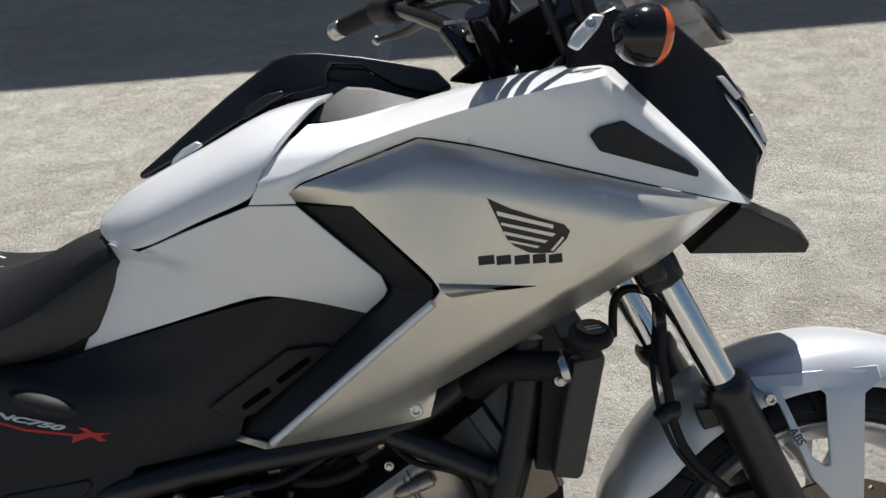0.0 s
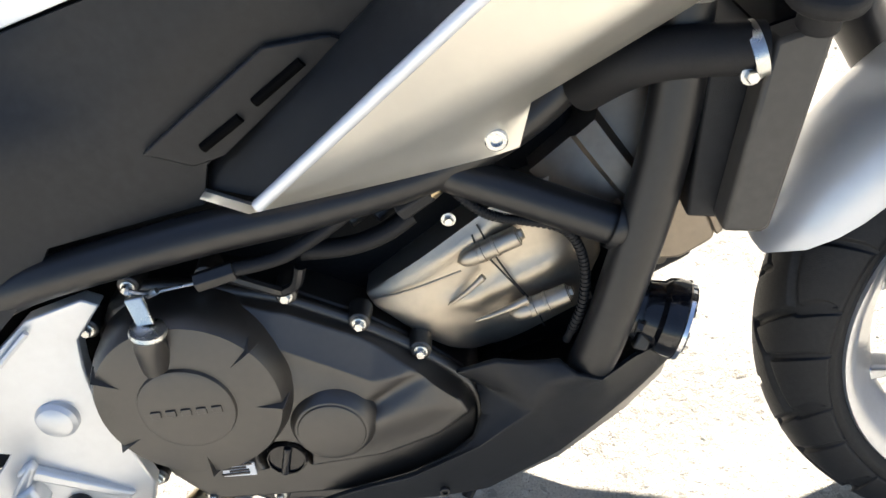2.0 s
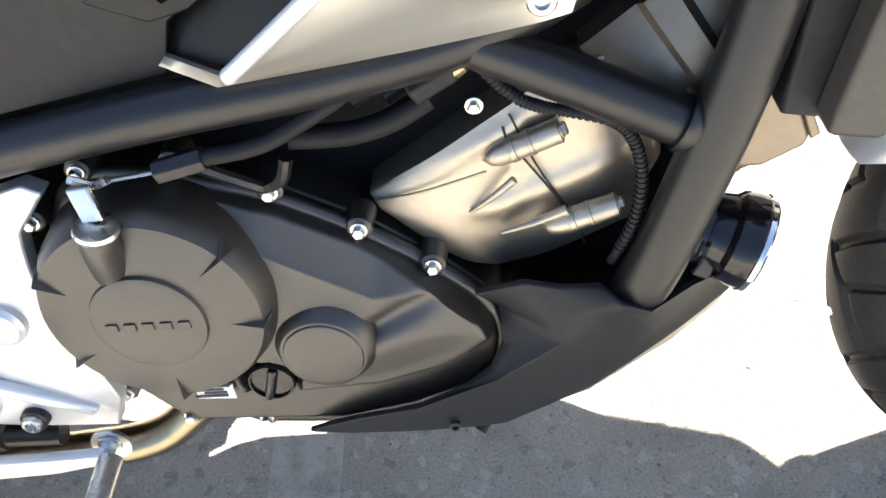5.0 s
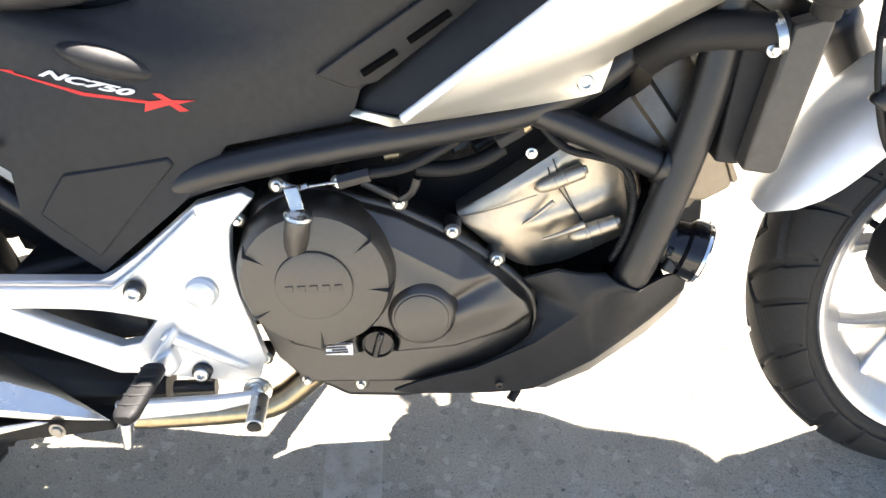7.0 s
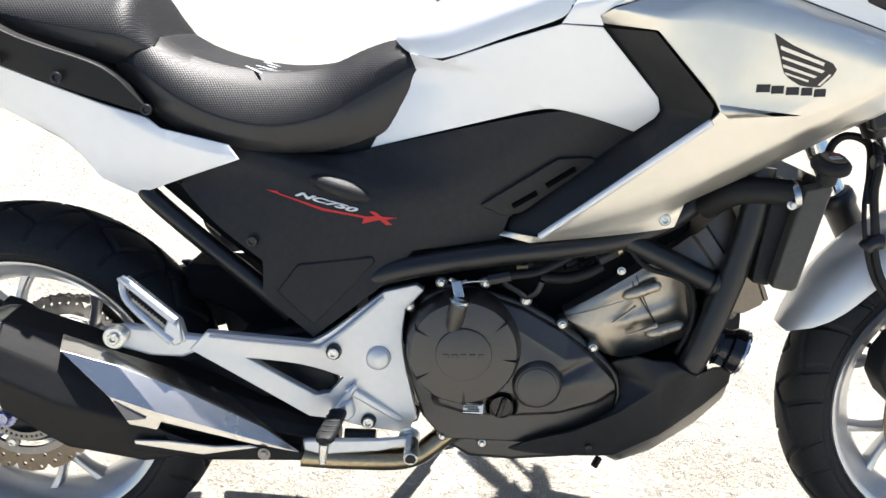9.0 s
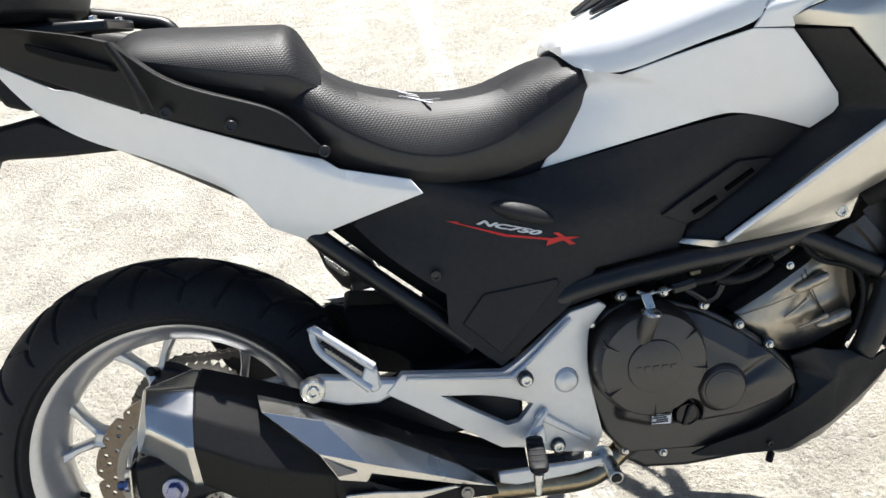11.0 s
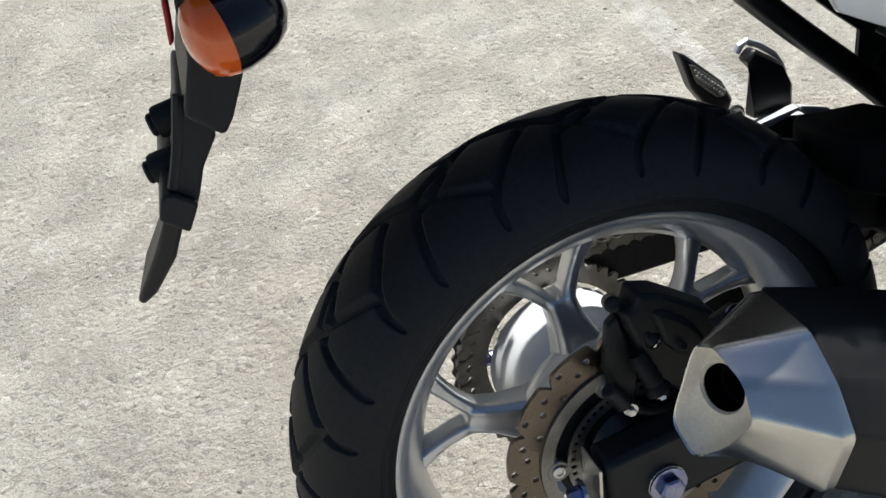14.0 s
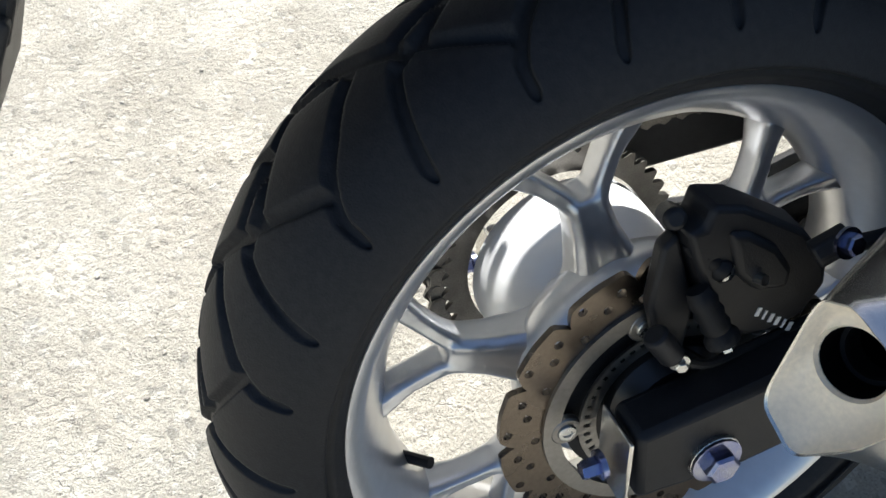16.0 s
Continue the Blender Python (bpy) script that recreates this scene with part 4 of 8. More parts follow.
for side in (0, 1):
    web = [(0.690, -0.064, 0.932), (0.790, -0.078, 1.008), (0.865, -0.080, 1.050), (0.925, -0.080, 1.046), (0.968, -0.080, 1.040), (1.006, -0.080, 1.016), (1.058, -0.080, 1.000), (1.058, -0.080, 0.965), (0.900, -0.085, 0.970), (0.790, -0.082, 0.960), (0.720, -0.070, 0.925)]
    bm = slab(web, 0.012)
    part("rail_web", flip(bm) if side else bm, BLACKP, bike, "black recessed web under the lid rail", 0.002)
part("lid_bridge", loft([[(x, -w, z - 0.03), (x, -w, z - 0.004), (x, 0, z), (x, w, z - 0.004), (x, w, z - 0.03)] for x, w, z in ((0.74, 0.07, 0.985), (0.82, 0.082, 1.032), (0.86, 0.085, 1.040), (0.93, 0.085, 1.036), (0.985, 0.08, 1.016))]), SATIN, bike, "black bridge between the lid rails", 0.004)
# sunlight along the black far rail's top, put in as a pale tube
part("lid_strip", tube([(0.872, 0.078, 1.0665), (0.911, 0.078, 1.0655), (0.966, 0.078, 1.0555), (1.000, 0.078, 1.0475)], 0.004, 8, 4), FENDER, bike, "pale strip for the sunlit top of the far lid rail")
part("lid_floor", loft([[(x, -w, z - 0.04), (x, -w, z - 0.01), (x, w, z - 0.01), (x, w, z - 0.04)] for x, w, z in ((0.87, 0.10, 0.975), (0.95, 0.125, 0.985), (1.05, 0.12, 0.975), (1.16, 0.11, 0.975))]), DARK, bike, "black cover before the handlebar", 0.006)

chevron = [(0.889, -0.215, 0.894), (0.953, -0.238, 0.889), (0.994, -0.243, 0.840), (1.030, -0.243, 0.798), (1.029, -0.236, 0.780), (0.939, -0.195, 0.706), (0.815, -0.155, 0.606), (0.770, -0.125, 0.605), (0.774, -0.120, 0.621), (0.847, -0.140, 0.675), (0.945, -0.152, 0.749), (0.968, -0.166, 0.772), (0.976, -0.172, 0.788), (0.928, -0.195, 0.849)]
shell("chevron_trim", chevron, [(0, 1, 2, 13), (2, 12, 13), (2, 3, 4, 12), (4, 11, 12), (4, 5, 10, 11), (5, 9, 10), (5, 6, 8, 9), (6, 7, 8)], BLACKP, bike, "black plastic chevron trim inside the fairing", 0.006, 0.003)

cover = [(0.577, -0.104, 0.723), (0.673, -0.128, 0.747), (0.835, -0.158, 0.786), (0.877, -0.160, 0.780), (0.948, -0.150, 0.750), (0.900, -0.142, 0.712), (0.777, -0.132, 0.627), (0.765, -0.130, 0.594), (0.712, -0.132, 0.587), (0.638, -0.142, 0.580), (0.605, -0.150, 0.536), (0.554, -0.154, 0.500), (0.490, -0.156, 0.451), (0.435, -0.152, 0.498), (0.418, -0.150, 0.520), (0.419, -0.148, 0.566), (0.340, -0.140, 0.625), (0.285, -0.116, 0.690), (0.222, -0.106, 0.690), (0.388, -0.132, 0.728), (0.386, -0.120, 0.742), (0.464, -0.110, 0.722), (0.521, -0.108, 0.711), (0.608, -0.146, 0.671), (0.721, -0.140, 0.671)]
SIDE_COVER = shell("side_cover", cover, [(0, 1, 24, 23), (1, 2, 3, 24), (3, 4, 5, 24), (5, 6, 24), (6, 7, 8, 24), (8, 9, 23, 24), (9, 10, 11, 12, 13, 14, 15, 23), (15, 16, 23), (16, 17, 18, 19, 23), (19, 20, 21, 23), (21, 22, 0, 23)], BLACKP, bike, "matt black side cover with white and red model lettering", 0.006, 0.003)
hexa = [(0.438, -0.158, 0.520), (0.471, -0.156, 0.562), (0.580, -0.152, 0.573), (0.584, -0.152, 0.564), (0.491, -0.160, 0.469)]
for side in (0, 1):
    bm = slab(drape(SIDE_COVER[0], hexa, 0.003), 0.012)
    part("side_cover_boss", flip(bm) if side else bm, BLACKP, bike, bevel=0.003)
slotp = [(0.736, -0.142, 0.647), (0.845, -0.146, 0.716), (0.891, -0.148, 0.717), (0.900, -0.147, 0.711), (0.794, -0.140, 0.635), (0.769, -0.138, 0.630)]
for side in (0, 1):
    bm = slab(drape(SIDE_COVER[0], slotp, 0.007), 0.016)
    grille = part("slotted_plate", flip(bm) if side else bm, BLACKP, bike, "black plate with two long slots", 0.002)
    if not side:
        for a, b in ([(0.782, -0.147, 0.646), (0.816, -0.149, 0.666)], [(0.829, -0.149, 0.676), (0.869, -0.150, 0.701)]):
            # uncut plate: a black bar on it gives the slot's shade
            part("slot", tube(drape(grille, [a, b], 0.0005), 0.0040, 10, 1), VOID, grille, "black bar for a shaded slot")
# rounded knuckle that catches the sun over the model lettering
kn = Vector([(0.539, -0.129, 0.670)][0])
for side in (0, 1):
    bm = bmesh.new()
    bmesh.ops.create_uvsphere(bm, u_segments=32, v_segments=20, radius=1.0, matrix=Matrix.Translation(kn) @ pose(0, 0, 0, 0, 19, 0) @ Matrix.Diagonal((0.054, 0.027, 0.017, 1)))
    part("cover_knuckle", flip(bm) if side else bm, BLACKP, bike, "smooth knuckle on the side cover", angle=80)

tail = [(0.398, -0.165, 0.717), (0.383, -0.160, 0.737), (0.288, -0.158, 0.760), (0.268, -0.150, 0.774), (0.202, -0.150, 0.795), (0.069, -0.148, 0.845), (-0.041, -0.140, 0.891), (-0.070, -0.125, 0.895), (-0.159, -0.105, 0.941), (-0.132, -0.105, 0.898), (-0.089, -0.108, 0.849), (-0.026, -0.112, 0.814), (0.027, -0.118, 0.798), (0.146, -0.122, 0.734), (0.158, -0.122, 0.717), (0.183, -0.118, 0.682), (0.233, -0.114, 0.657), (0.278, -0.130, 0.675), (0.286, -0.160, 0.737)]
shell("tail_panel", tail, [(0, 1, 2, 18), (2, 3, 4, 18), (4, 5, 14, 15), (5, 6, 12, 13, 14), (6, 7, 11, 12), (7, 8, 9, 10, 11), (4, 15, 16, 18), (16, 17, 0, 18)], WHITE, bike, "pearl white tail panel under the pillion seat", 0.006, 0.004)
under = [(-0.105, -0.090, 0.864), (-0.044, -0.100, 0.819), (0.012, -0.105, 0.804), (0.153, -0.110, 0.732), (0.174, -0.100, 0.696), (0.162, -0.090, 0.711), (0.069, -0.085, 0.762), (-0.043, -0.075, 0.820), (-0.123, -0.060, 0.866)]
shell("tail_undertray", under, [(0, 1, 7, 8), (1, 2, 6, 7), (2, 3, 5, 6), (3, 4, 5)], BLACKP, bike, "black undertray below the tail", 0.02, 0.002)

grab = [(-0.100, -0.185, 0.975), (-0.015, -0.185, 0.961), (0.023, -0.180, 0.948), (0.051, -0.175, 0.921), (0.088, -0.172, 0.891), (0.154, -0.165, 0.868), (0.210, -0.160, 0.850), (0.236, -0.158, 0.830), (0.274, -0.155, 0.785), (0.261, -0.155, 0.783), (0.196, -0.158, 0.802), (0.072, -0.162, 0.848), (0.006, -0.165, 0.876), (-0.148, -0.150, 0.942), (-0.262, -0.150, 0.992), (-0.255, -0.170, 1.014)]
shell("grab_rail", grab, [(0, 1, 2, 13, 14, 15), (2, 3, 12, 13), (3, 4, 11, 12), (4, 5, 10, 11), (5, 6, 10), (6, 7, 8, 9, 10)], RAILB, bike, "black cast pillion grab rail", 0.03, 0.005)
# dark slab laid on the rail shows the shade inside its slot
slot = [(-0.077, -0.176, 0.956), (-0.053, -0.176, 0.948), (0.023, -0.172, 0.920), (0.026, -0.170, 0.911), (-0.044, -0.173, 0.932), (-0.076, -0.175, 0.946)]
for side in (0, 1):
    bm = slab([(x, y - 0.009, z) for x, y, z in slot], 0.012)
    part("rail_slot", flip(bm) if side else bm, DARK, bike, "dark slab for the shaded slot in the grab rail", 0.003)
    bm = tube([(x, y - 0.006, z) for x, y, z in [(0.023, -0.188, 0.948), (0.040, -0.186, 0.916), (0.052, -0.184, 0.884), (0.057, -0.178, 0.861)]], (0.005, 0.009), 10, 4)
    part("rail_ridge", flip(bm) if side else bm, RAILB, bike, "slanting ridge of the grab rail", angle=60)
for p in [(0.078, -0.172, 0.856), (0.156, -0.168, 0.831)] + [(0.272, -0.157, 0.786)]:
    socket_bolt(p, 0.008, 0.005, SATIN, bike, "rail_bolt")


def seat_body(name, stations, mat, label):
    """A padded seat: soft sections from tail to nose. Station: x, half width, top, edge, bottom, crown."""
    secs = []
    S = [tuple(s) for s in stations]
    fine = smooth_line([Vector((s[0], s[1], s[2])) for s in S], 4)
    fine2 = smooth_line([Vector((s[3], s[4], s[5])) for s in S], 4)
    for a, b in zip(fine, fine2):
        x, w, top = a
        edge, bot, crown = b
        half = [(x, -w * 0.86, bot), (x, -w * 0.97, bot + (edge - bot) * 0.35), (x, -w, edge - (edge - bot) * 0.25), (x, -w * 0.95, edge), (x, -w * 0.82, edge + (top - edge) * 0.55), (x, -w * 0.6, top - (top - edge) * 0.08), (x, -w * 0.3, top + crown * 0.8), (x, 0, top + crown)]
        secs.append(half + [(p[0], -p[1], p[2]) for p in half[-2::-1]])
    ob = part(name, loft(secs), mat, bike, label, 0.006, angle=55)
    # plain smooth vinyl round the sides
    ob.data.materials.append(SEATSIDE)
    for f in ob.data.polygons:
        if f.normal.z < 0.2:
            f.material_index = 1
    return ob


RIDER_SEAT = seat_body("rider_seat", [(0.214, 0.105, 0.862, 0.850, 0.830, 0.002), (0.235, 0.125, 0.888, 0.862, 0.810, 0.004), (0.262, 0.140, 0.892, 0.855, 0.782, 0.0), (0.31, 0.152, 0.866, 0.822, 0.752, -0.006), (0.37, 0.155, 0.848, 0.790, 0.732, -0.010), (0.44, 0.148, 0.838, 0.776, 0.720, -0.010), (0.51, 0.132, 0.842, 0.790, 0.720, -0.004), (0.565, 0.122, 0.860, 0.822, 0.732, 0.002), (0.605, 0.119, 0.870, 0.844, 0.752, 0.004), (0.634, 0.115, 0.872, 0.856, 0.785, 0.003), (0.650, 0.106, 0.864, 0.852, 0.815, 0.0)], SEAT, "black grained vinyl rider seat with worn white scrawl")
seat_body("pillion_seat", [(0.005, 0.118, 0.948, 0.930, 0.91, 0.006), (0.035, 0.13, 0.956, 0.932, 0.90, 0.008), (0.12, 0.135, 0.952, 0.918, 0.87, 0.008), (0.20, 0.138, 0.948, 0.905, 0.85, 0.008), (0.236, 0.135, 0.945, 0.90, 0.845, 0.006), (0.258, 0.125, 0.915, 0.885, 0.845, 0.004), (0.276, 0.118, 0.885, 0.872, 0.845, 0.0)], SEAT, "black grained vinyl pillion seat")
socket_bolt([(0.406, -0.150, 0.596)][0], 0.008, 0.005, SATIN, bike, "cover_bolt")
bpy.context.view_layer.update()
SEAT_TOP = RIDER_SEAT.evaluated_get(bpy.context.evaluated_depsgraph_get())
# unreadable worn white scrawl on the rider seat
for x, y, w, a in ((0.398, 0.105, 0.034, -70), (0.392, 0.082, 0.030, 60), (0.402, 0.064, 0.034, -95), (0.408, 0.040, 0.026, 61), (0.404, 0.016, 0.040, -100), (0.412, -0.006, 0.034, 65), (0.409, -0.030, 0.044, -105), (0.407, -0.062, 0.036, 62), (0.409, -0.090, 0.044, -98), (0.432, -0.020, 0.040, -88), (0.426, -0.060, 0.034, -75)):
    bm = bmesh.new()
    hit, spot, nrm, _ = SEAT_TOP.ray_cast(Vector((x, y, 1.2)), Vector((0, 0, -1)))
    bmesh.ops.create_cube(bm, size=1, matrix=Matrix.Translation(spot) @ nrm.to_track_quat("Z", "Y").to_matrix().to_4x4() @ pose(0, 0, 0, 0, 0, a) @ Matrix.Diagonal((w, 0.0040, 0.0014, 1)))
    part("scrawl_mark", bm, DECALW, bike, "worn white mark on the seat")
# dark slab put into the shaded gap behind the subframe tube
fill = [(0.262, -0.095, 0.668), (0.330, -0.095, 0.604), (0.405, -0.095, 0.540), (0.460, -0.095, 0.490), (0.480, -0.095, 0.640), (0.330, -0.095, 0.700)]
part("inner_fender", slab(fill, 0.02), DARK, bike, "black slab filling the shaded gap behind the subframe tube", 0.003)
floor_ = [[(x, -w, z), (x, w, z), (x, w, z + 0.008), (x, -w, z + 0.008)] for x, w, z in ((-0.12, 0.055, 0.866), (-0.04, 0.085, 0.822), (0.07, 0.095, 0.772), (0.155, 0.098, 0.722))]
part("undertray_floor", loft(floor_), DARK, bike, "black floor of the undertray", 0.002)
# dark block stands for the shaded space round the shock
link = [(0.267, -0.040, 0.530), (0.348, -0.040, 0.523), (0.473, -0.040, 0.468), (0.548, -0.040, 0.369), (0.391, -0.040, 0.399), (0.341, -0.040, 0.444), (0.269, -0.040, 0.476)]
part("shock_linkage", slab(link, 0.10), DARK, bike, "dark block filling the shaded shock space before the rear wheel", 0.01)
part("linkage_plate", slab([(0.355, -0.060, 0.551), (0.368, -0.060, 0.542), (0.400, -0.060, 0.513), (0.369, -0.060, 0.514), (0.354, -0.060, 0.528)], 0.006), PLATE, bike, "grey linkage plate under the side cover", 0.001)
# fork, mudguard, front brake
FD = Vector((0.455, 0, -0.89)).normalized()


def fork_leg(side):
    y = side * 0.105
    back = 0.042 if side > 0 else 0.0
    top = Vector((1.262 - back, y, 0.86))
    mid = Vector((1.378 - back, y, 0.616))
    low_ = Vector((1.520, y, 0.285))
    hold = new("fork_leg")
    hold.parent = bike
    tagged(hold, "fork leg with chrome upper tube and black slider")
    part("chrome_tube", rod(top, mid, 0.0205, 28), CHROME, hold, "chrome upper fork tube")
    bm = bmesh.new()
    d = (low_ - mid).normalized()
    L = (low_ - mid).length
    lathe([(0.020, 0), (0.028, 0.0), (0.031, 0.006), (0.031, 0.022), (0.027, 0.03), (0.0275, L * 0.55), (0.024, L * 0.8), (0.026, L * 0.97), (0.018, L + 0.02)], (0, 0, 0), 28, "z", bm)
    part("slider", turned(bm, mid, d), SATIN, hold, "black fork slider")
    bm = lathe([(0.023, -0.03), (0.027, -0.026), (0.029, 0.0), (0.0285, 0.024), (0.022, 0.028)], (0, 0, 0), 24, "z")
    part("clamp", turned(bm, top + d * 0.098, d), SATIN, hold)
    lug = slab([(1.343, -0.105, 0.581), (1.369, -0.105, 0.581), (1.376, -0.105, 0.555), (1.353, -0.105, 0.550)], 0.02)
    part("hose_lug", lug if side < 0 else flip(lug), SATIN, hold, bevel=0.003)


fork_leg(-1)
fork_leg(1)
part("yoke", loft([[(1.30 + dx, -0.14, 0.778 + dz), (1.30 + dx, 0.14, 0.778 + dz), (1.27 + dx, 0.14, 0.768 + dz), (1.27 + dx, -0.14, 0.768 + dz)] for dx, dz in ((0.012, -0.02), (0, 0.012))]), SATIN, bike, "black lower fork yoke", 0.006)


def mudguard():
    """Silver mudguard wrapped over the front tyre, with stays down to the fork."""
    secs = []
    for k in range(29):
        a = radians(34 + (159 - 34) * k / 28)
        r = 0.326 + 0.012 * math.cos(a - radians(100))
        w = 0.066 + 0.012 * math.sin(a - radians(20)) if k < 20 else 0.078 - 0.002 * (k - 20) * 1.0
        drop = 0.05 + 0.012 * (k / 28)
        pts = []
        for u in range(13):
            q = (-1 + u / 6) * (1.0 if k < 21 else math.sqrt(max(0.02, 1 - ((k - 21) / 7.25) ** 4)))
            rr = r - drop * abs(q) ** 2.6
            pts.append((FRONT.x + rr * math.cos(a), w * math.sin(q * 1.5) / math.sin(1.5), FRONT.z + rr * math.sin(a)))
        secs.append(pts)
    bm = bmesh.new()
    rings = [[bm.verts.new(p) for p in s] for s in secs]
    for a, b in zip(rings, rings[1:]):
        for k in range(12):
            bm.faces.new((a[k], a[k + 1], b[k + 1], b[k]))
    guard = part("mudguard", bm, FENDER, bike, "silver front mudguard over the tyre", 0.001, thick=0.004, angle=50)
    for side in (0, 1):
        stay = [(1.428, -0.079, 0.593), (1.460, -0.079, 0.591), (1.511, -0.079, 0.584), (1.520, -0.079, 0.575), (1.519, -0.088, 0.483), (1.512, -0.088, 0.482), (1.497, -0.088, 0.494), (1.463, -0.088, 0.576), (1.455, -0.088, 0.571), (1.497, -0.088, 0.463), (1.532, -0.088, 0.417), (1.562, -0.088, 0.414), (1.571, -0.078, 0.572), (1.594, -0.076, 0.588), (1.591, -0.071, 0.606), (1.422, -0.074, 0.606)]
        bm = mesh(stay, [(0, 1, 15), (1, 2, 14, 15), (2, 3, 13, 14), (3, 4, 12, 13), (4, 11, 12), (4, 5, 10, 11), (5, 6, 9, 10), (6, 7, 8, 9), (7, 1, 0, 8)])
        ret = bmesh.ops.extrude_face_region(bm, geom=list(bm.faces))
        bmesh.ops.translate(bm, verts=[g for g in ret["geom"] if isinstance(g, bmesh.types.BMVert)], vec=(0, 0.006, 0))
        part("mudguard_stay", flip(bm) if side else bm, FENDER, guard, "silver mudguard stay with an opening", 0.002)
    socket_bolt([(1.443, -0.089, 0.580)][0], 0.008, 0.006, BOLT, guard)
    letters("abs_lettering", "ABS", [(1.476, -0.089, 0.526)][0], 0.016, BADGE, guard, -58, 0.0004, 0.2)


mudguard()


def front_caliper():
    body = prism([(p[0], p[2]) for p in [(1.362, -0.100, 0.441), (1.385, -0.100, 0.434), (1.413, -0.100, 0.426), (1.431, -0.100, 0.397), (1.435, -0.100, 0.367), (1.424, -0.100, 0.331), (1.396, -0.100, 0.311), (1.377, -0.100, 0.318), (1.354, -0.100, 0.340), (1.337, -0.100, 0.372), (1.341, -0.100, 0.408)]], -0.125, -0.072, 0.12)
    ob = part("front_caliper", body, CALB, bike, "black front brake caliper with white maker lettering", 0.006)
    lid = prism([(p[0], p[2]) for p in [(1.399, -0.120, 0.419), (1.419, -0.120, 0.409), (1.423, -0.120, 0.381), (1.410, -0.120, 0.335), (1.385, -0.120, 0.333), (1.390, -0.120, 0.377)]], -0.131, -0.12, 0.06)
    part("caliper_face", lid, CALB, ob, bevel=0.003)
    # maker's name as plain bars
    for k in range(5):
        c = [(1.390, -0.132, 0.362), (1.393, -0.132, 0.368), (1.397, -0.132, 0.375), (1.399, -0.132, 0.382), (1.403, -0.132, 0.388)][k]
        bm = bmesh.new()
        bmesh.ops.create_cube(bm, size=1, matrix=pose(*c, 0, -28, 0) @ Matrix.Diagonal((0.008, 0.0008, 0.0022, 1)))
        part("name_bar", bm, DECALW, ob, "white lettering too small to read")
    for p in [(1.388, -0.126, 0.428), (1.368, -0.126, 0.335), (1.407, -0.126, 0.459), (1.438, -0.126, 0.395)]:
        hex_bolt(p, 0.005, 0.006, CALB, ob)
    br = prism([(p[0], p[2]) for p in [(1.375, -0.100, 0.460), (1.417, -0.100, 0.469), (1.458, -0.100, 0.393), (1.452, -0.100, 0.343), (1.433, -0.100, 0.349), (1.433, -0.100, 0.397), (1.386, -0.100, 0.431)]], -0.105, -0.082)
    part("caliper_bracket", br, CALB, ob, bevel=0.004)


front_caliper()
# brake hose and cables down the fork
for pts, r in (([(1.305, -0.100, 0.730), (1.303, -0.120, 0.699), (1.301, -0.120, 0.659), (1.306, -0.125, 0.608), (1.313, -0.120, 0.565), (1.332, -0.120, 0.521), (1.375, -0.115, 0.474)], 0.0062), ([(1.301, -0.100, 0.706), (1.289, -0.120, 0.644), (1.294, -0.128, 0.586), (1.316, -0.120, 0.530), (1.349, -0.120, 0.487)], 0.0035), ([(1.254, -0.050, 0.670), (1.257, -0.060, 0.718), (1.275, -0.070, 0.736), (1.303, -0.080, 0.725), (1.301, -0.100, 0.687), (1.291, -0.120, 0.646)], 0.006)):
    part("brake_hose", tube(pts, r, 10, 6), SOFT, bike, "black rubber hose along the fork")
part("hose_clip", tube([(1.292, -0.128, 0.579), (1.303, -0.128, 0.590), (1.318, -0.128, 0.590)], 0.012, 10, 2), SATIN, bike, "black clip holding the hoses", 0.003)
part("hose_clip", tube([(1.296, -0.115, 0.704), (1.307, -0.115, 0.704)], 0.011, 10, 1), SATIN, bike, "black clip holding the hoses", 0.002)

# beak, headlamp cowl, headlamp, screen, handlebar
beak = [(1.345, 0.780, 0.105), (1.405, 0.838, 0.135), (1.442, 0.818, 0.09), (1.502, 0.786, 0.052), (1.518, 0.768, 0.045), (1.510, 0.757, 0.05)]
bm = bmesh.new()
L_ = [bm.verts.new((x, -w, z)) for x, z, w in beak]
C_ = [bm.verts.new((x + 0.006, 0, z + 0.012)) for x, z, w in beak]
R_ = [bm.verts.new((x, w, z)) for x, z, w in beak]
for A_, B_ in ((L_, C_), (C_, R_)):
    for i in range(len(beak) - 1):
        bm.faces.new((A_[i], A_[i + 1], B_[i + 1], B_[i]))
bm.faces.new((L_[0], C_[0], C_[-1], L_[-1]))
bm.faces.new((C_[0], R_[0], R_[-1], C_[-1]))
bm.faces.new(L_)
bm.faces.new(R_)
part("beak", bm, BLACKP, bike, "black plastic beak above the front wheel", 0.003)
cowl = [((1.20, 0.160, 0.975), (1.21, 0.125, 1.065)), ((1.24, 0.160, 0.985), (1.27, 0.12, 1.085)), ((1.32, 0.148, 0.915), (1.345, 0.105, 1.055)), ((1.385, 0.132, 0.865), (1.40, 0.09, 1.005)), ((1.425, 0.108, 0.840), (1.452, 0.075, 0.925))]
secs = []
for (x0, w0, z0), (x1, w1, z1) in cowl:
    secs.append([(x0, -w0, z0), (x0 * 0.4 + x1 * 0.6, -(w0 * 0.45 + w1 * 0.55), (z0 + z1) / 2 + 0.01), (x1, -w1, z1), (x1 + 0.006, -w1 * 0.4, z1 + 0.012), (x1 + 0.006, w1 * 0.4, z1 + 0.012), (x1, w1, z1), (x0 * 0.4 + x1 * 0.6, w0 * 0.45 + w1 * 0.55, (z0 + z1) / 2 + 0.01), (x0, w0, z0)])
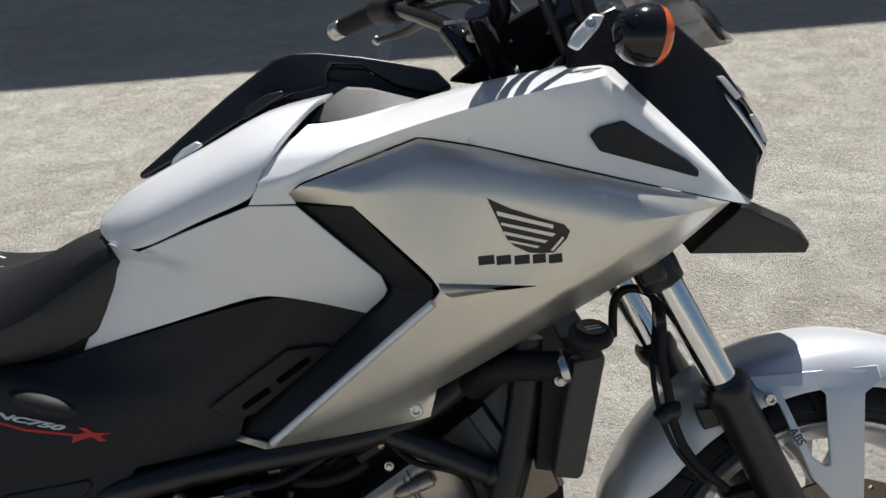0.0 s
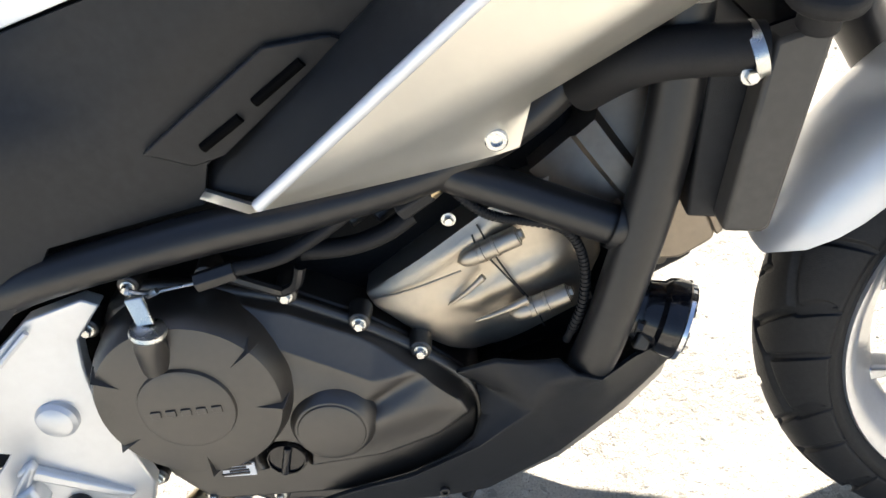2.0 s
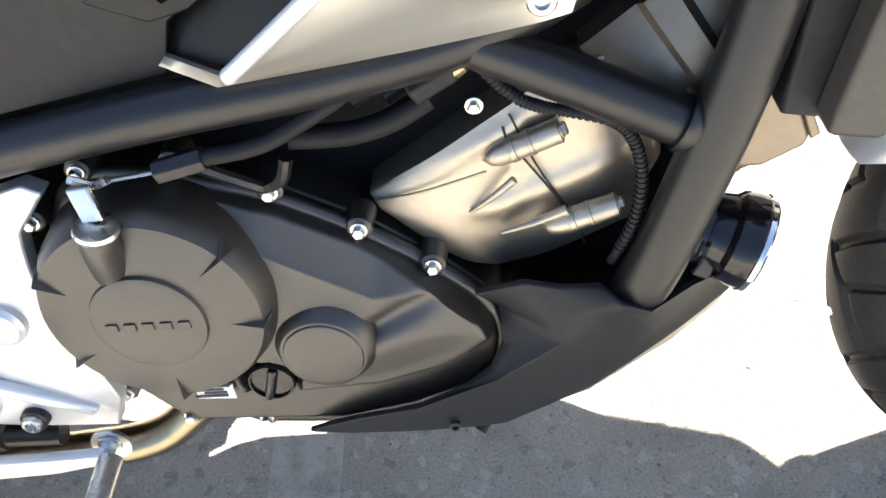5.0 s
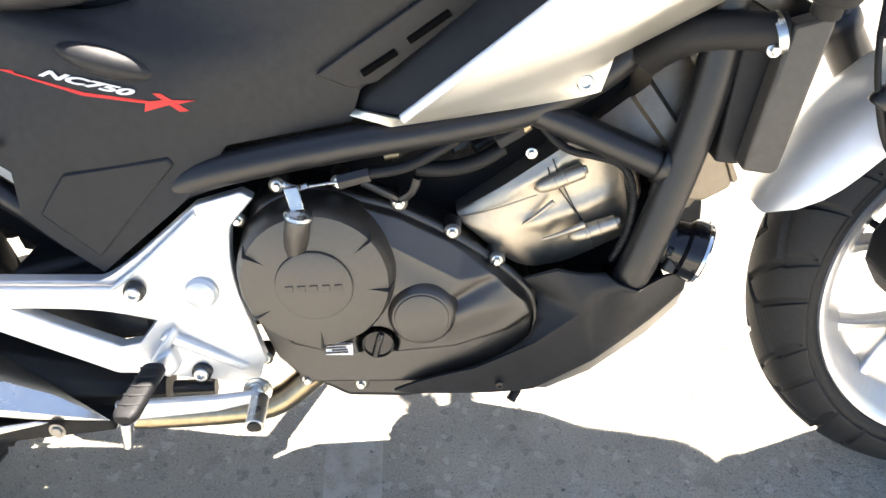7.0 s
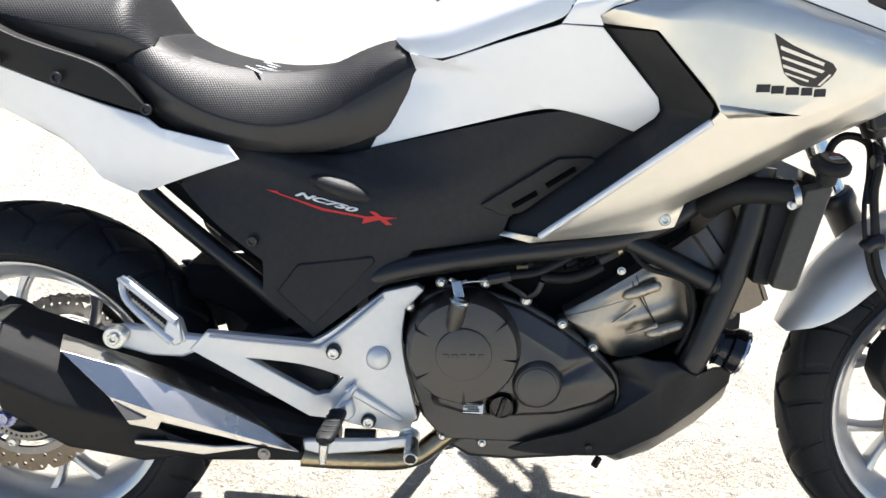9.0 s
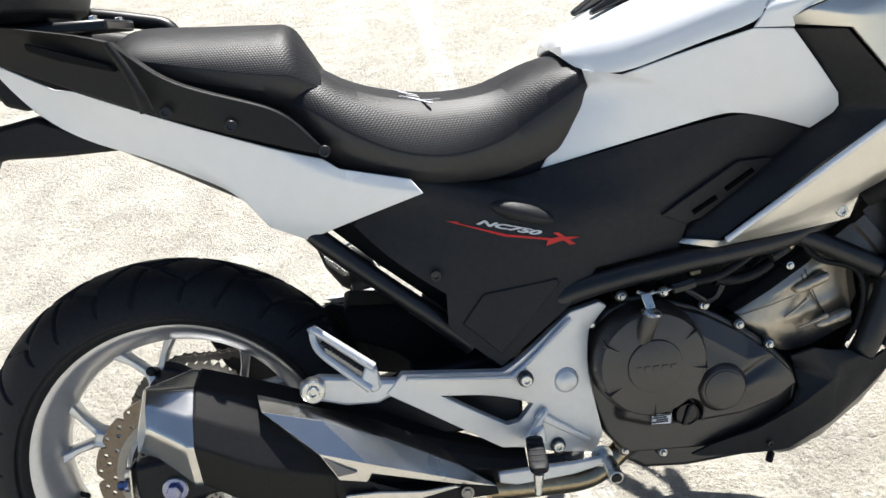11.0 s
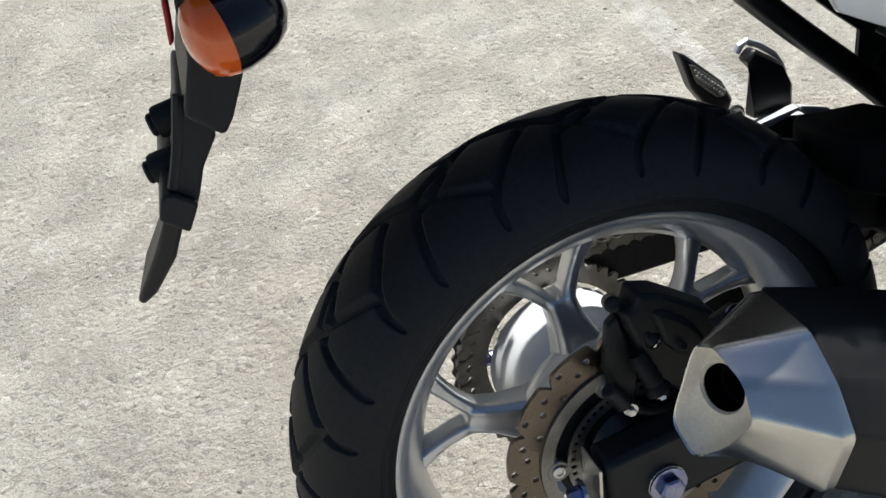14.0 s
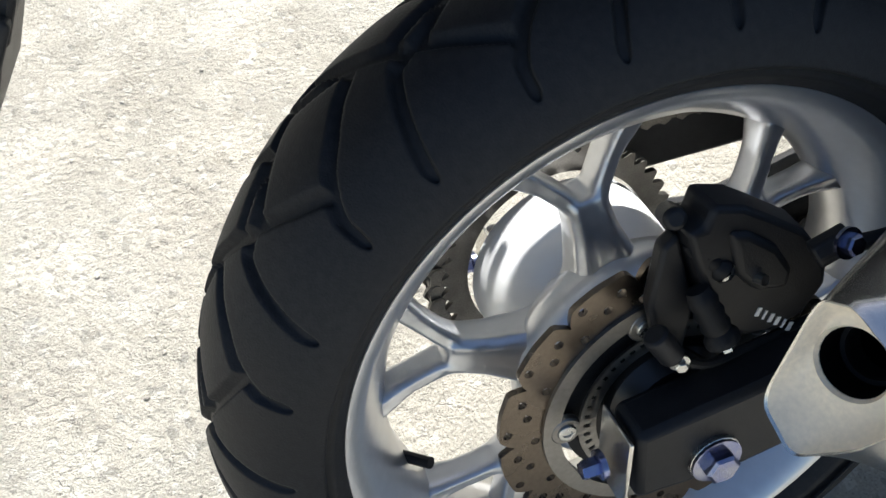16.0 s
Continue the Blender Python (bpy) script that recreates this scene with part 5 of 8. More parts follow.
part("headlamp_cowl", loft(secs), SMOOTHB, bike, "black headlamp cowl", 0.004, angle=25)
lamp = loft([[(1.375, -0.092, 1.012), (1.40, 0, 1.03), (1.375, 0.092, 1.012)], [(1.425, -0.094, 0.955), (1.455, 0, 0.97), (1.425, 0.094, 0.955)], [(1.452, -0.088, 0.905), (1.482, 0, 0.91), (1.452, 0.088, 0.905)], [(1.43, -0.06, 0.852), (1.455, 0, 0.845), (1.43, 0.06, 0.852)]])
part("headlamp", lamp, LENS, bike, "headlamp with clear curved lens", 0.006)
part("headlamp_trim", tube([(1.366, -0.098, 1.019), (1.385, -0.098, 0.984), (1.411, -0.095, 0.954), (1.442, -0.090, 0.907), (1.446, -0.085, 0.892), (1.431, -0.075, 0.858)], 0.0035, 8, 4), CHROME, bike, "bright edge of the headlamp")
for pts in ([(1.389, -0.100, 0.993), (1.397, -0.100, 0.993), (1.419, -0.096, 0.966), (1.413, -0.096, 0.963)], [(1.429, -0.094, 0.943), (1.434, -0.094, 0.944), (1.453, -0.086, 0.909), (1.447, -0.086, 0.908)]):
    part("headlamp_reflector", slab([(x, y - 0.003, z) for x, y, z in pts], 0.006), DECALW, bike, "white reflector behind the headlamp lens", 0.001)
part("inner_cowl", slab([(1.204, -0.166, 1.042), (1.214, -0.166, 1.057), (1.235, -0.160, 1.075), (1.250, -0.160, 1.072), (1.242, -0.164, 1.059), (1.216, -0.168, 1.034)], 0.01), FENDER, bike, "grey metal cowl bracket", 0.003)
socket_bolt([(1.231, -0.168, 1.063)][0], 0.006, 0.004, BOLT, bike)
screen = bmesh.new()
g = []
for k in range(7):
    u = k / 6
    g.append([screen.verts.new((1.385 - 0.16 * u + 0.07 * math.cos(q * 1.3) - 0.02, 0.145 * q * (1 - 0.2 * u), 1.035 + 0.24 * u)) for q in [-1 + j / 5 for j in range(11)]])
for a, b in zip(g, g[1:]):
    for j in range(10):
        screen.faces.new((a[j], a[j + 1], b[j + 1], b[j]))
sc = part("windscreen", screen, CLEAR, bike, "clear curved plastic windscreen", thick=0.003, angle=60)
sc.visible_shadow = False


def indicator(c, out, lens_dir, name_label, r=0.034):
    """A rounded stalk lamp: black housing, orange lens."""
    hold = new("indicator")
    hold.parent = bike
    tagged(hold, name_label)
    bm = lathe([(1e-6, -0.021), (r * 0.35, -0.0195), (r * 0.64, -0.014), (r * 0.85, -0.005), (r * 0.96, 0.006), (r, 0.016), (r * 0.99, 0.022)], (0, 0, 0), 28, "z")
    part("housing", turned(bm, Vector(c), lens_dir), GLOSSB, hold, "black lamp housing")
    bm = lathe([(r * 0.99, 0.022), (r * 0.95, 0.028), (r * 0.82, 0.034), (r * 0.6, 0.038), (r * 0.3, 0.0405), (1e-6, 0.041)], (0, 0, 0), 28, "z")
    part("lens", turned(bm, Vector(c), lens_dir), ORANGE, hold, "orange lens")
    part("stalk", tube([Vector(c), Vector(c) + Vector(out)], 0.011, 10, 1), SOFT, hold, "black rubber stalk")
    return hold


for s in (-1, 1):
    indicator((1.268, s * 0.215, 1.045), (0.03, -s * 0.10, -0.02), (0.955, -s * 0.24, -0.16), "front indicator with black housing and orange lens", 0.034)


def handlebar():
    hold = new("handlebar")
    hold.parent = bike
    tagged(hold, "black handlebar with grips, levers and switches")
    half = [(0.885, 0.428, 1.140), (0.957, 0.360, 1.157), (0.992, 0.300, 1.152), (1.04, 0.20, 1.125), (1.085, 0.12, 1.095), (1.105, 0.05, 1.078)]
    part("bar", tube([(x, -y, z) for x, y, z in half] + half[::-1], 0.0125, 16, 5), GLOSSB, hold, "gloss black handlebar tube")
    for s in (-1, 1):
        part("grip", tube([(0.893, s * 0.42, 1.142), (0.957, s * 0.360, 1.157)], 0.0175, 18, 1), SOFT, hold, "black rubber grip", 0.004)
        part("bar_end", tube([(0.872, s * 0.440, 1.137), (0.891, s * 0.422, 1.1415)], 0.016, 18, 1), BOLT, hold, "bright bar end weight", 0.003)
        part("switch_box", tube([(0.962, s * 0.355, 1.158), (0.998, s * 0.292, 1.150)], 0.025, 12, 1), BLACKP, hold, "black switch housing", 0.005)
        part("switch", tube([(0.972, s * 0.345, 1.158), (0.962, s * 0.33, 1.14)], 0.009, 10, 1), SATIN, hold, bevel=0.002)
        part("lever", tube([(0.95, s * 0.43, 1.115), (1.005, s * 0.37, 1.12), (1.04, s * 0.305, 1.13)], (0.005, 0.009), 10, 4), SATIN, hold, "black brake lever" if s < 0 else "black clutch lever")
        part("lever_end", tube([(0.945, s * 0.435, 1.115), (0.952, s * 0.428, 1.115)], 0.009, 10, 1), BOLT, hold, "bright ball end of the lever", 0.003)
        part("lever_clamp", tube([(1.005, s * 0.285, 1.15), (1.05, s * 0.285, 1.135)], 0.014, 12, 1), SATIN, hold, bevel=0.003)
        part("reservoir", lathe([(0.022, 0), (0.026, 0.004), (0.026, 0.028), (0.02, 0.034)], (1.04, s * 0.25, 1.15), 20, "z"), SATIN, hold)
        part("mirror_stem", tube([(1.02, s * 0.27, 1.165), (1.03, s * 0.29, 1.24), (1.04, s * 0.34, 1.32)], 0.006, 10, 4), SATIN, hold)
        part("mirror", loft([[(1.045 + 0.02 * k, s * 0.36 + 0.085 * q * a_, 1.35 + 0.04 * w_ * a_) for q, w_ in ((-1, -0.6), (-0.6, -1), (0.6, -1), (1, -0.4), (1, 0.6), (0.5, 1), (-0.7, 0.9), (-1, 0.5))] for k, a_ in ((0, 1.0), (1, 0.9), (1.6, 0.55))]), SATIN, hold, "black rear-view mirror", 0.004)
        part("riser", tube([(1.075, s * 0.085, 1.097), (1.128, s * 0.035, 1.012)], 0.0165, 16, 1), GLOSSB, hold, "black bar riser", 0.004)
        part("riser_ring", tube([(1.121, s * 0.0415, 1.023), (1.125, s * 0.038, 1.017)], 0.018, 18, 1), BOLT, hold, "bright riser ring")
    part("top_yoke", loft([[(1.10 + dx, -0.13, 1.0 + dz), (1.10 + dx, 0.13, 1.0 + dz), (1.19 + dx, 0.10, 1.0 + dz), (1.19 + dx, -0.10, 1.0 + dz)] for dx, dz in ((0.0, -0.025), (0.0, 0.0))]), SATIN, hold, "black top yoke", 0.006)
    for s in (-1, 1):
        part("fork_cap", lathe([(0.021, 0), (0.021, 0.012), (0.014, 0.016), (0.014, 0.022)], (1.155, s * 0.105, 1.0), 24, "z"), BOLT, hold, "bright fork cap")
    for pts in ([(1.03, -0.27, 1.15), (1.10, -0.20, 1.16), (1.18, -0.12, 1.07), (1.21, -0.10, 0.95)], [(1.02, -0.28, 1.15), (1.10, -0.15, 1.18), (1.18, -0.06, 1.08), (1.22, -0.06, 0.95)], [(1.05, -0.25, 1.14), (1.12, -0.14, 1.11), (1.17, -0.11, 1.02), (1.21, -0.11, 0.94)], [(1.02, 0.28, 1.15), (1.12, 0.15, 1.17), (1.19, 0.06, 1.07), (1.22, 0.05, 0.95)], [(1.03, 0.25, 1.14), (1.11, 0.1, 1.13), (1.15, 0.0, 1.06), (1.20, -0.03, 0.95)]):
        part("cable", tube(pts, 0.005, 8, 6), SOFT, hold, "black control cable")
    for pts in ([(1.075, -0.05, 1.09), (1.13, -0.02, 1.10), (1.15, 0.03, 1.07)], [(1.07, 0.06, 1.10), (1.13, 0.0, 1.09), (1.14, -0.03, 1.06)]):
        part("cable_sleeve", tube(pts, 0.0025, 8, 5), BOLT, hold, "bright cable sleeve")
    for y in (-0.075, -0.045, 0.06):
        part("screen_stay", tube([(1.235, y, 1.02), (1.21, y, 1.10), (1.20, y, 1.20)], 0.009, 8, 2), SATIN, hold, "black windscreen stay")


handlebar()
for ob in bpy.data.objects["handlebar"].children:
    for v in ob.data.vertices:
        if v.co.y < 0:
            v.co.x -= 0.416 * v.co.y
# one near-black block stands in for the shaded clutter under the bar
part("dash_side", slab([(1.067, -0.030, 1.020), (1.111, -0.030, 1.048), (1.136, -0.030, 1.083), (1.192, -0.030, 1.109), (1.256, -0.030, 1.110), (1.222, -0.030, 1.027), (1.185, -0.030, 1.017), (1.117, -0.030, 1.010)], 0.06), DARK, bike, "dark block filling the shaded clutter space under the bar", 0.006)
part("dash_base", loft([[(x, -w, 0.95), (x, -w, z), (x, w, z), (x, w, 0.95)] for x, w, z in ((1.06, 0.10, 0.985), (1.16, 0.11, 1.0), (1.24, 0.10, 1.06), (1.30, 0.09, 1.07))]), BLACKP, bike, "black dash panel behind the screen", 0.006)
part("instrument", loft([[(1.19, -0.07, 1.06), (1.19, 0.07, 1.06), (1.215, 0.07, 1.12), (1.215, -0.07, 1.12)], [(1.235, -0.06, 1.055), (1.235, 0.06, 1.055), (1.245, 0.06, 1.11), (1.245, -0.06, 1.11)]]), GLOSSB, bike, "dark instrument display", 0.005)
# inner body: dark mass under the panels, so that no light shows through
part("airbox", loft([[(x, -w, z0), (x, -w, z1), (x, w, z1), (x, w, z0)] for x, w, z0, z1 in ((0.42, 0.09, 0.60, 0.71), (0.62, 0.085, 0.58, 0.82), (0.80, 0.11, 0.62, 0.90), (1.0, 0.13, 0.66, 0.93), (1.2, 0.10, 0.78, 0.93), (1.32, 0.08, 0.84, 0.9))]), BLACKP, bike, "black inner body under the panels", 0.01)
part("tail_inner", loft([[(x, -w, z0), (x, -w, z1), (x, w, z1), (x, w, z0)] for x, w, z0, z1 in ((-0.14, 0.06, 0.885, 0.94), (-0.05, 0.085, 0.835, 0.94), (0.10, 0.095, 0.775, 0.90), (0.25, 0.10, 0.715, 0.86), (0.42, 0.10, 0.66, 0.75))]), BLACKP, bike, "black inner tail under the seat", 0.006)

# badges and lettering
wing = [(1.097, -0.258, 0.887), (1.121, -0.258, 0.873), (1.156, -0.253, 0.858), (1.179, -0.250, 0.849), (1.185, -0.249, 0.841), (1.181, -0.249, 0.833), (1.166, -0.248, 0.819), (1.151, -0.249, 0.820), (1.138, -0.249, 0.822), (1.123, -0.252, 0.831), (1.116, -0.253, 0.838), (1.111, -0.255, 0.850), (1.105, -0.257, 0.866)]
badge = part("wing_badge", slab(drape(SIDE_FAIRING[0], wing, 0.0012), 0.003), BADGE, bike, "dark grey feathered wing badge on the fairing")
for a, b, c, d in ([(1.106, -0.265, 0.872), (1.167, -0.262, 0.850), (1.166, -0.262, 0.846), (1.107, -0.265, 0.867)], [(1.110, -0.265, 0.859), (1.169, -0.262, 0.840), (1.165, -0.262, 0.837), (1.110, -0.265, 0.856)], [(1.112, -0.265, 0.849), (1.160, -0.262, 0.833), (1.156, -0.262, 0.831), (1.113, -0.265, 0.845)], [(1.116, -0.264, 0.839), (1.150, -0.261, 0.828), (1.148, -0.261, 0.826), (1.118, -0.264, 0.836)], [(1.165, -0.258, 0.821), (1.178, -0.258, 0.834), (1.176, -0.258, 0.836), (1.162, -0.258, 0.822)]):
    part("feather_gap", slab(drape(SIDE_FAIRING[0], [a, b, c, d], 0.0022), 0.002), SILVER, badge)
# maker's name: five plain dark bars of its size
for k, (wd, c) in enumerate(zip((0.022, 0.020, 0.021, 0.018, 0.019), [(1.091, -0.256, 0.819), (1.110, -0.254, 0.817), (1.130, -0.252, 0.815), (1.149, -0.250, 0.814), (1.167, -0.248, 0.812)])):
    bm = bmesh.new()
    bmesh.ops.create_cube(bm, size=1, matrix=Matrix.Translation(drape(SIDE_FAIRING[0], [c], 0.0)[0]) @ pose(0, 0, 0, 0, 0, 6) @ Matrix.Diagonal((wd * 0.80, 0.0025, 0.0100, 1)))
    part("name_bar", bm, BADGE, badge, "dark lettering bar under the wing badge")
n0 = [(0.512, -0.152, 0.653)][0]
lettering = letters("model_lettering", "NC750", n0, 0.0098, DECALW, bike, -15.5, 0.0005, 0.45, 3.0, None, "white slanted model lettering", 0.0004)
drape_mesh(lettering, SIDE_COVER[0])
for stroke in ([(0.577, -0.153, 0.639), (0.585, -0.153, 0.6385), (0.609, -0.153, 0.619), (0.600, -0.153, 0.619)], [(0.548, -0.153, 0.635), (0.569, -0.153, 0.631), (0.586, -0.153, 0.632), (0.617, -0.153, 0.629), (0.603, -0.153, 0.627), (0.588, -0.153, 0.626), (0.566, -0.153, 0.621), (0.578, -0.153, 0.6275)]):
    part("model_letter_x", slab(drape(SIDE_COVER[0], stroke, 0.0012), 0.002), REDP, bike, "red slashed letter after the model name")
st = [(0.428, -0.150, 0.669), (0.444, -0.150, 0.667), (0.446, -0.150, 0.664), (0.511, -0.152, 0.643), (0.571, -0.152, 0.632), (0.571, -0.152, 0.629), (0.509, -0.152, 0.640), (0.442, -0.150, 0.664)]
part("model_stripe", slab(drape(SIDE_COVER[0], st, 0.0009), 0.002), REDP, bike, "thin red stripe under the model name")
socket_bolt(drape(SIDE_FAIRING[0], [(0.994, -0.166, 0.631)], -0.001)[0], 0.0085, 0.006, BOLT, bike, "fairing_bolt", label="bright fairing bolt")

# unseen far tail panel and rail, narrowed so that sun reaches the sprocket drum
for ob in bike.children:
    if ob.name in ("tail_panel.001", "grab_rail.001"):
        ob.data.transform(Matrix.Diagonal((1, 0.86, 1, 1)))

# ---- frame, engine and lower parts ----
for pts, r in (([(0.549, -0.125, 0.522), (0.620, -0.138, 0.551), (0.753, -0.140, 0.573), (0.859, -0.136, 0.584), (0.958, -0.120, 0.598), (1.048, -0.100, 0.640), (1.151, -0.080, 0.745)], 0.0175), ([(0.933, -0.116, 0.600), (0.966, -0.123, 0.585), (1.022, -0.127, 0.557), (1.083, -0.130, 0.525)], 0.0165), ([(1.136, -0.128, 0.700), (1.129, -0.131, 0.645), (1.118, -0.133, 0.592), (1.102, -0.134, 0.535), (1.080, -0.135, 0.470), (1.060, -0.134, 0.416), (1.051, -0.128, 0.391)], 0.0198)):
    for side in (0, 1):
        bm = tube(pts, r, 24, 8)
        part("frame_tube", flip(bm) if side else bm, SATIN, bike, "satin black round frame tube", angle=60)
# flat seam flange behind the down tube
for side in (0, 1):
    edge = [(1.139, -0.120, 0.650), (1.131, -0.121, 0.592), (1.116, -0.122, 0.535), (1.094, -0.123, 0.470), (1.078, -0.123, 0.430)]
    bm = tube([(x + 0.007, y, z) for x, y, z in edge], 0.012, 10, 6, 0.3)
    part("seam_flange", flip(bm) if side else bm, SATIN, bike, "welded seam flange along the down tube", angle=60)
for side in (0, 1):
    bm = tube([(0.240, -0.100, 0.664), (0.256, -0.112, 0.650), (0.322, -0.119, 0.592), (0.400, -0.123, 0.526), (0.453, -0.123, 0.476)], 0.0145, 18, 4)
    part("subframe_tube", flip(bm) if side else bm, SATIN, bike, "satin black subframe tube", angle=60)
    bm = ring_lathe([(0.0165, -0.006), (0.0205, 0.004), (0.0200, 0.008), (0.014, 0)], (0, 0, 0), 24, "z")
    a, b = [(1.082, -0.130, 0.527), (1.055, -0.129, 0.541)]
    bm = turned(bm, a, Vector(b) - Vector(a))
    part("weld_bead", flip(bm) if side else bm, SATIN, bike)


def near_edge(x, z, poly):
    """Distance from (x, z) to a closed outline, whether the point lies inside it, and the height of the nearest spot."""
    best, spot, odd = 9.0, 0.0, False
    for (a, b), (c, d) in zip(poly, poly[1:] + poly[:1]):
        dx, dz = c - a, d - b
        k = max(0.0, min(1.0, ((x - a) * dx + (z - b) * dz) / (dx * dx + dz * dz)))
        q = math.hypot(x - a - k * dx, z - b - k * dz)
        if q < best:
            best, spot = q, b + k * dz
        if (b > z) != (d > z) and x < a + (z - b) / (d - b) * (c - a):
            odd = not odd
    return best, odd, spot


DOME = [(0.700, 0.470), (0.784, 0.4645), (0.863, 0.413), (0.903, 0.414), (0.934, 0.396), (0.941, 0.368), (0.910, 0.3455), (0.856, 0.329), (0.786, 0.325), (0.720, 0.327), (0.676, 0.342)]


def ease(v):
    v = max(0.0, min(1.0, v))
    return v * v * (3 - 2 * v)


def casing_height(x, z):
    """How far the engine casing stands out: a long slope from its upper edge to the dome, a steep fall below it."""
    d, within, spot = near_edge(x, z, DOME)
    if within:
        h = 0.033 + 0.005 * ease(d / 0.04)
    elif z > spot + 0.25 * d:
        h = 0.033 * (1 - 0.85 * min(1.0, d / 0.062) ** 0.9)
    else:
        h = 0.033 - 0.024 * ease(d / 0.016)
    # slanting channel beside the round cap
    ax, az, bx, bz = 0.858, 0.384, 0.905, 0.411
    k = max(0.0, min(1.0, ((x - ax) * (bx - ax) + (z - az) * (bz - az)) / ((bx - ax) ** 2 + (bz - az) ** 2)))
    h -= 0.0075 * math.exp(-(math.hypot(x - ax - k * (bx - ax), z - az - k * (bz - az)) / 0.0085) ** 2) * (1 - 0.5 * k)
    # pocket round the oil filler
    r = math.hypot(x - 0.7695, z - 0.337)
    h -= 0.022 * (1 - ease((r - 0.021) / 0.004))
    return h


def relief(outline, middle, height, back, n=200, rings=84):
    """A cast face inside an outline of (x, z), its height given at each spot, with walls back to the joint."""
    P = outline + outline[:1]
    lens = [math.dist(a, b) for a, b in zip(P, P[1:])]
    total, rim = sum(lens), []
    for k in range(n):
        s_ = total * k / n
        i = 0
        while s_ > lens[i]:
            s_ -= lens[i]
            i += 1
        rim.append((P[i][0] + (P[i + 1][0] - P[i][0]) * s_ / lens[i], P[i][1] + (P[i + 1][1] - P[i][1]) * s_ / lens[i]))
    bm = bmesh.new()
    loops = [[bm.verts.new((x, back + 0.012, z)) for x, z in rim]]
    for j in range(rings):
        f = 1 - (j / rings) ** 1.0
        loops.append([bm.verts.new((middle[0] + (x - middle[0]) * f, back - height(middle[0] + (x - middle[0]) * f, middle[1] + (z - middle[1]) * f) * ease(0.15 + j / 3), middle[1] + (z - middle[1]) * f)) for x, z in rim])
    for a, b in zip(loops, loops[1:]):
        for k in range(n):
            bm.faces.new((a[k], a[(k + 1) % n], b[(k + 1) % n], b[k]))
    bm.faces.new(loops[-1])
    return bm


def engine():
    hold = new("engine")
    hold.parent = bike
    tagged(hold, "black and bronze-grey two-cylinder engine")
    case = [(p[0], p[2]) for p in [(0.634, -0.110, 0.478), (0.652, -0.110, 0.506), (0.679, -0.110, 0.519), (0.717, -0.110, 0.515), (0.765, -0.110, 0.501), (0.803, -0.110, 0.487), (0.859, -0.110, 0.453), (0.908, -0.110, 0.414), (0.939, -0.110, 0.381), (0.951, -0.110, 0.350), (0.947, -0.110, 0.322), (0.922, -0.110, 0.293), (0.874, -0.110, 0.274), (0.813, -0.110, 0.261), (0.677, -0.110, 0.268), (0.647, -0.110, 0.306), (0.633, -0.110, 0.351), (0.620, -0.110, 0.397), (0.618, -0.110, 0.426)]]
    part("crankcase", prism(case, -0.10, 0.12), ENGINE, hold, "black crankcase", 0.004)
    part("side_casing", relief(case, (0.79, 0.39), casing_height, -0.112), ENGINE, hold, "black right-hand engine casing with a domed lower half", angle=60)
    edge_ = [(x, -0.1145, z) for x, z in case[2:11]]
    part("casing_flange", tube(edge_, 0.006, 8, 4), ENGINE, hold, "rounded flange of the engine casing", angle=60)
    cc = Vector([(0.712, -0.165, 0.430)][0])
    clutch = part("clutch_cover", lathe([(0.088, 0.045), (0.086, 0.018), (0.0815, 0.004), (0.078, -0.002), (0.060, -0.005), (0.0415, -0.0065), (0.0405, -0.0095), (0.037, -0.0105), (1e-6, -0.0105)], cc, 72), ENGINE, hold, "round black clutch cover with a raised centre", angle=22)
    for a in (37, 152, -9, -90, -150):
        d = Vector((math.cos(radians(a)), 0, math.sin(radians(a))))
        e_ = Vector((-d.z, 0, d.x))
        q0, q1, q2, q3 = cc + d * 0.047 + Vector((0, -0.0048, 0)), cc + d * 0.084 + e_ * 0.0055 + Vector((0, 0.008, 0)), cc + d * 0.084 - e_ * 0.0055 + Vector((0, 0.008, 0)), cc + d * 0.080 + Vector((0, -0.0085, 0))
        part("cover_rib", mesh([q0, q1, q2, q3], [(0, 1, 3), (0, 3, 2), (1, 2, 3)]), ENGINE, clutch, bevel=0.0008, angle=20)
    # maker's name on the cover: raised plain bars
    for k in range(5):
        bm = bmesh.new()
        bmesh.ops.create_cube(bm, size=1, matrix=Matrix.Translation(cc + Vector((-0.026 + 0.013 * k, -0.0108, -0.0005 - 0.0002 * k))) @ Matrix.Diagonal((0.0085, 0.0022, 0.0066, 1)))
        part("name_bar", bm, ENGINE, clutch, "raised lettering bar", 0.0005)
    sc_ = Vector((0.8215, -0.153, 0.374))
    part("alternator_cap", lathe([(0.044, 0.022), (0.040, 0.008), (0.0362, 0.001), (0.0325, -0.0045), (0.0312, -0.0052), (0.0300, -0.0052), (0.0292, -0.0066), (0.027, -0.0072), (1e-6, -0.0080)], sc_, 64), ENGINE, hold, "small round black engine cap", angle=40)
    oc = Vector((0.7695, -0.140, 0.334))
    cap = part("oil_filler_cap", lathe([(0.019, 0.026), (0.019, -0.003), (0.0175, -0.0055), (0.0165, -0.0055), (0.0155, -0.003), (1e-6, -0.003)], oc, 40), GLOSSB, hold, "black oil filler cap", angle=30)
    part("cap_grip", tube([oc + Vector((-0.005, -0.005, -0.0155)), oc + Vector((0.005, -0.005, 0.0155))], 0.0042, 8, 1, 1.0), GLOSSB, cap, bevel=0.001)
    # data label: white field with unreadable rows
    a, b, c_, d = [(0.712, -0.152, 0.344), (0.742, -0.152, 0.342), (0.741, -0.151, 0.326), (0.711, -0.151, 0.328)]
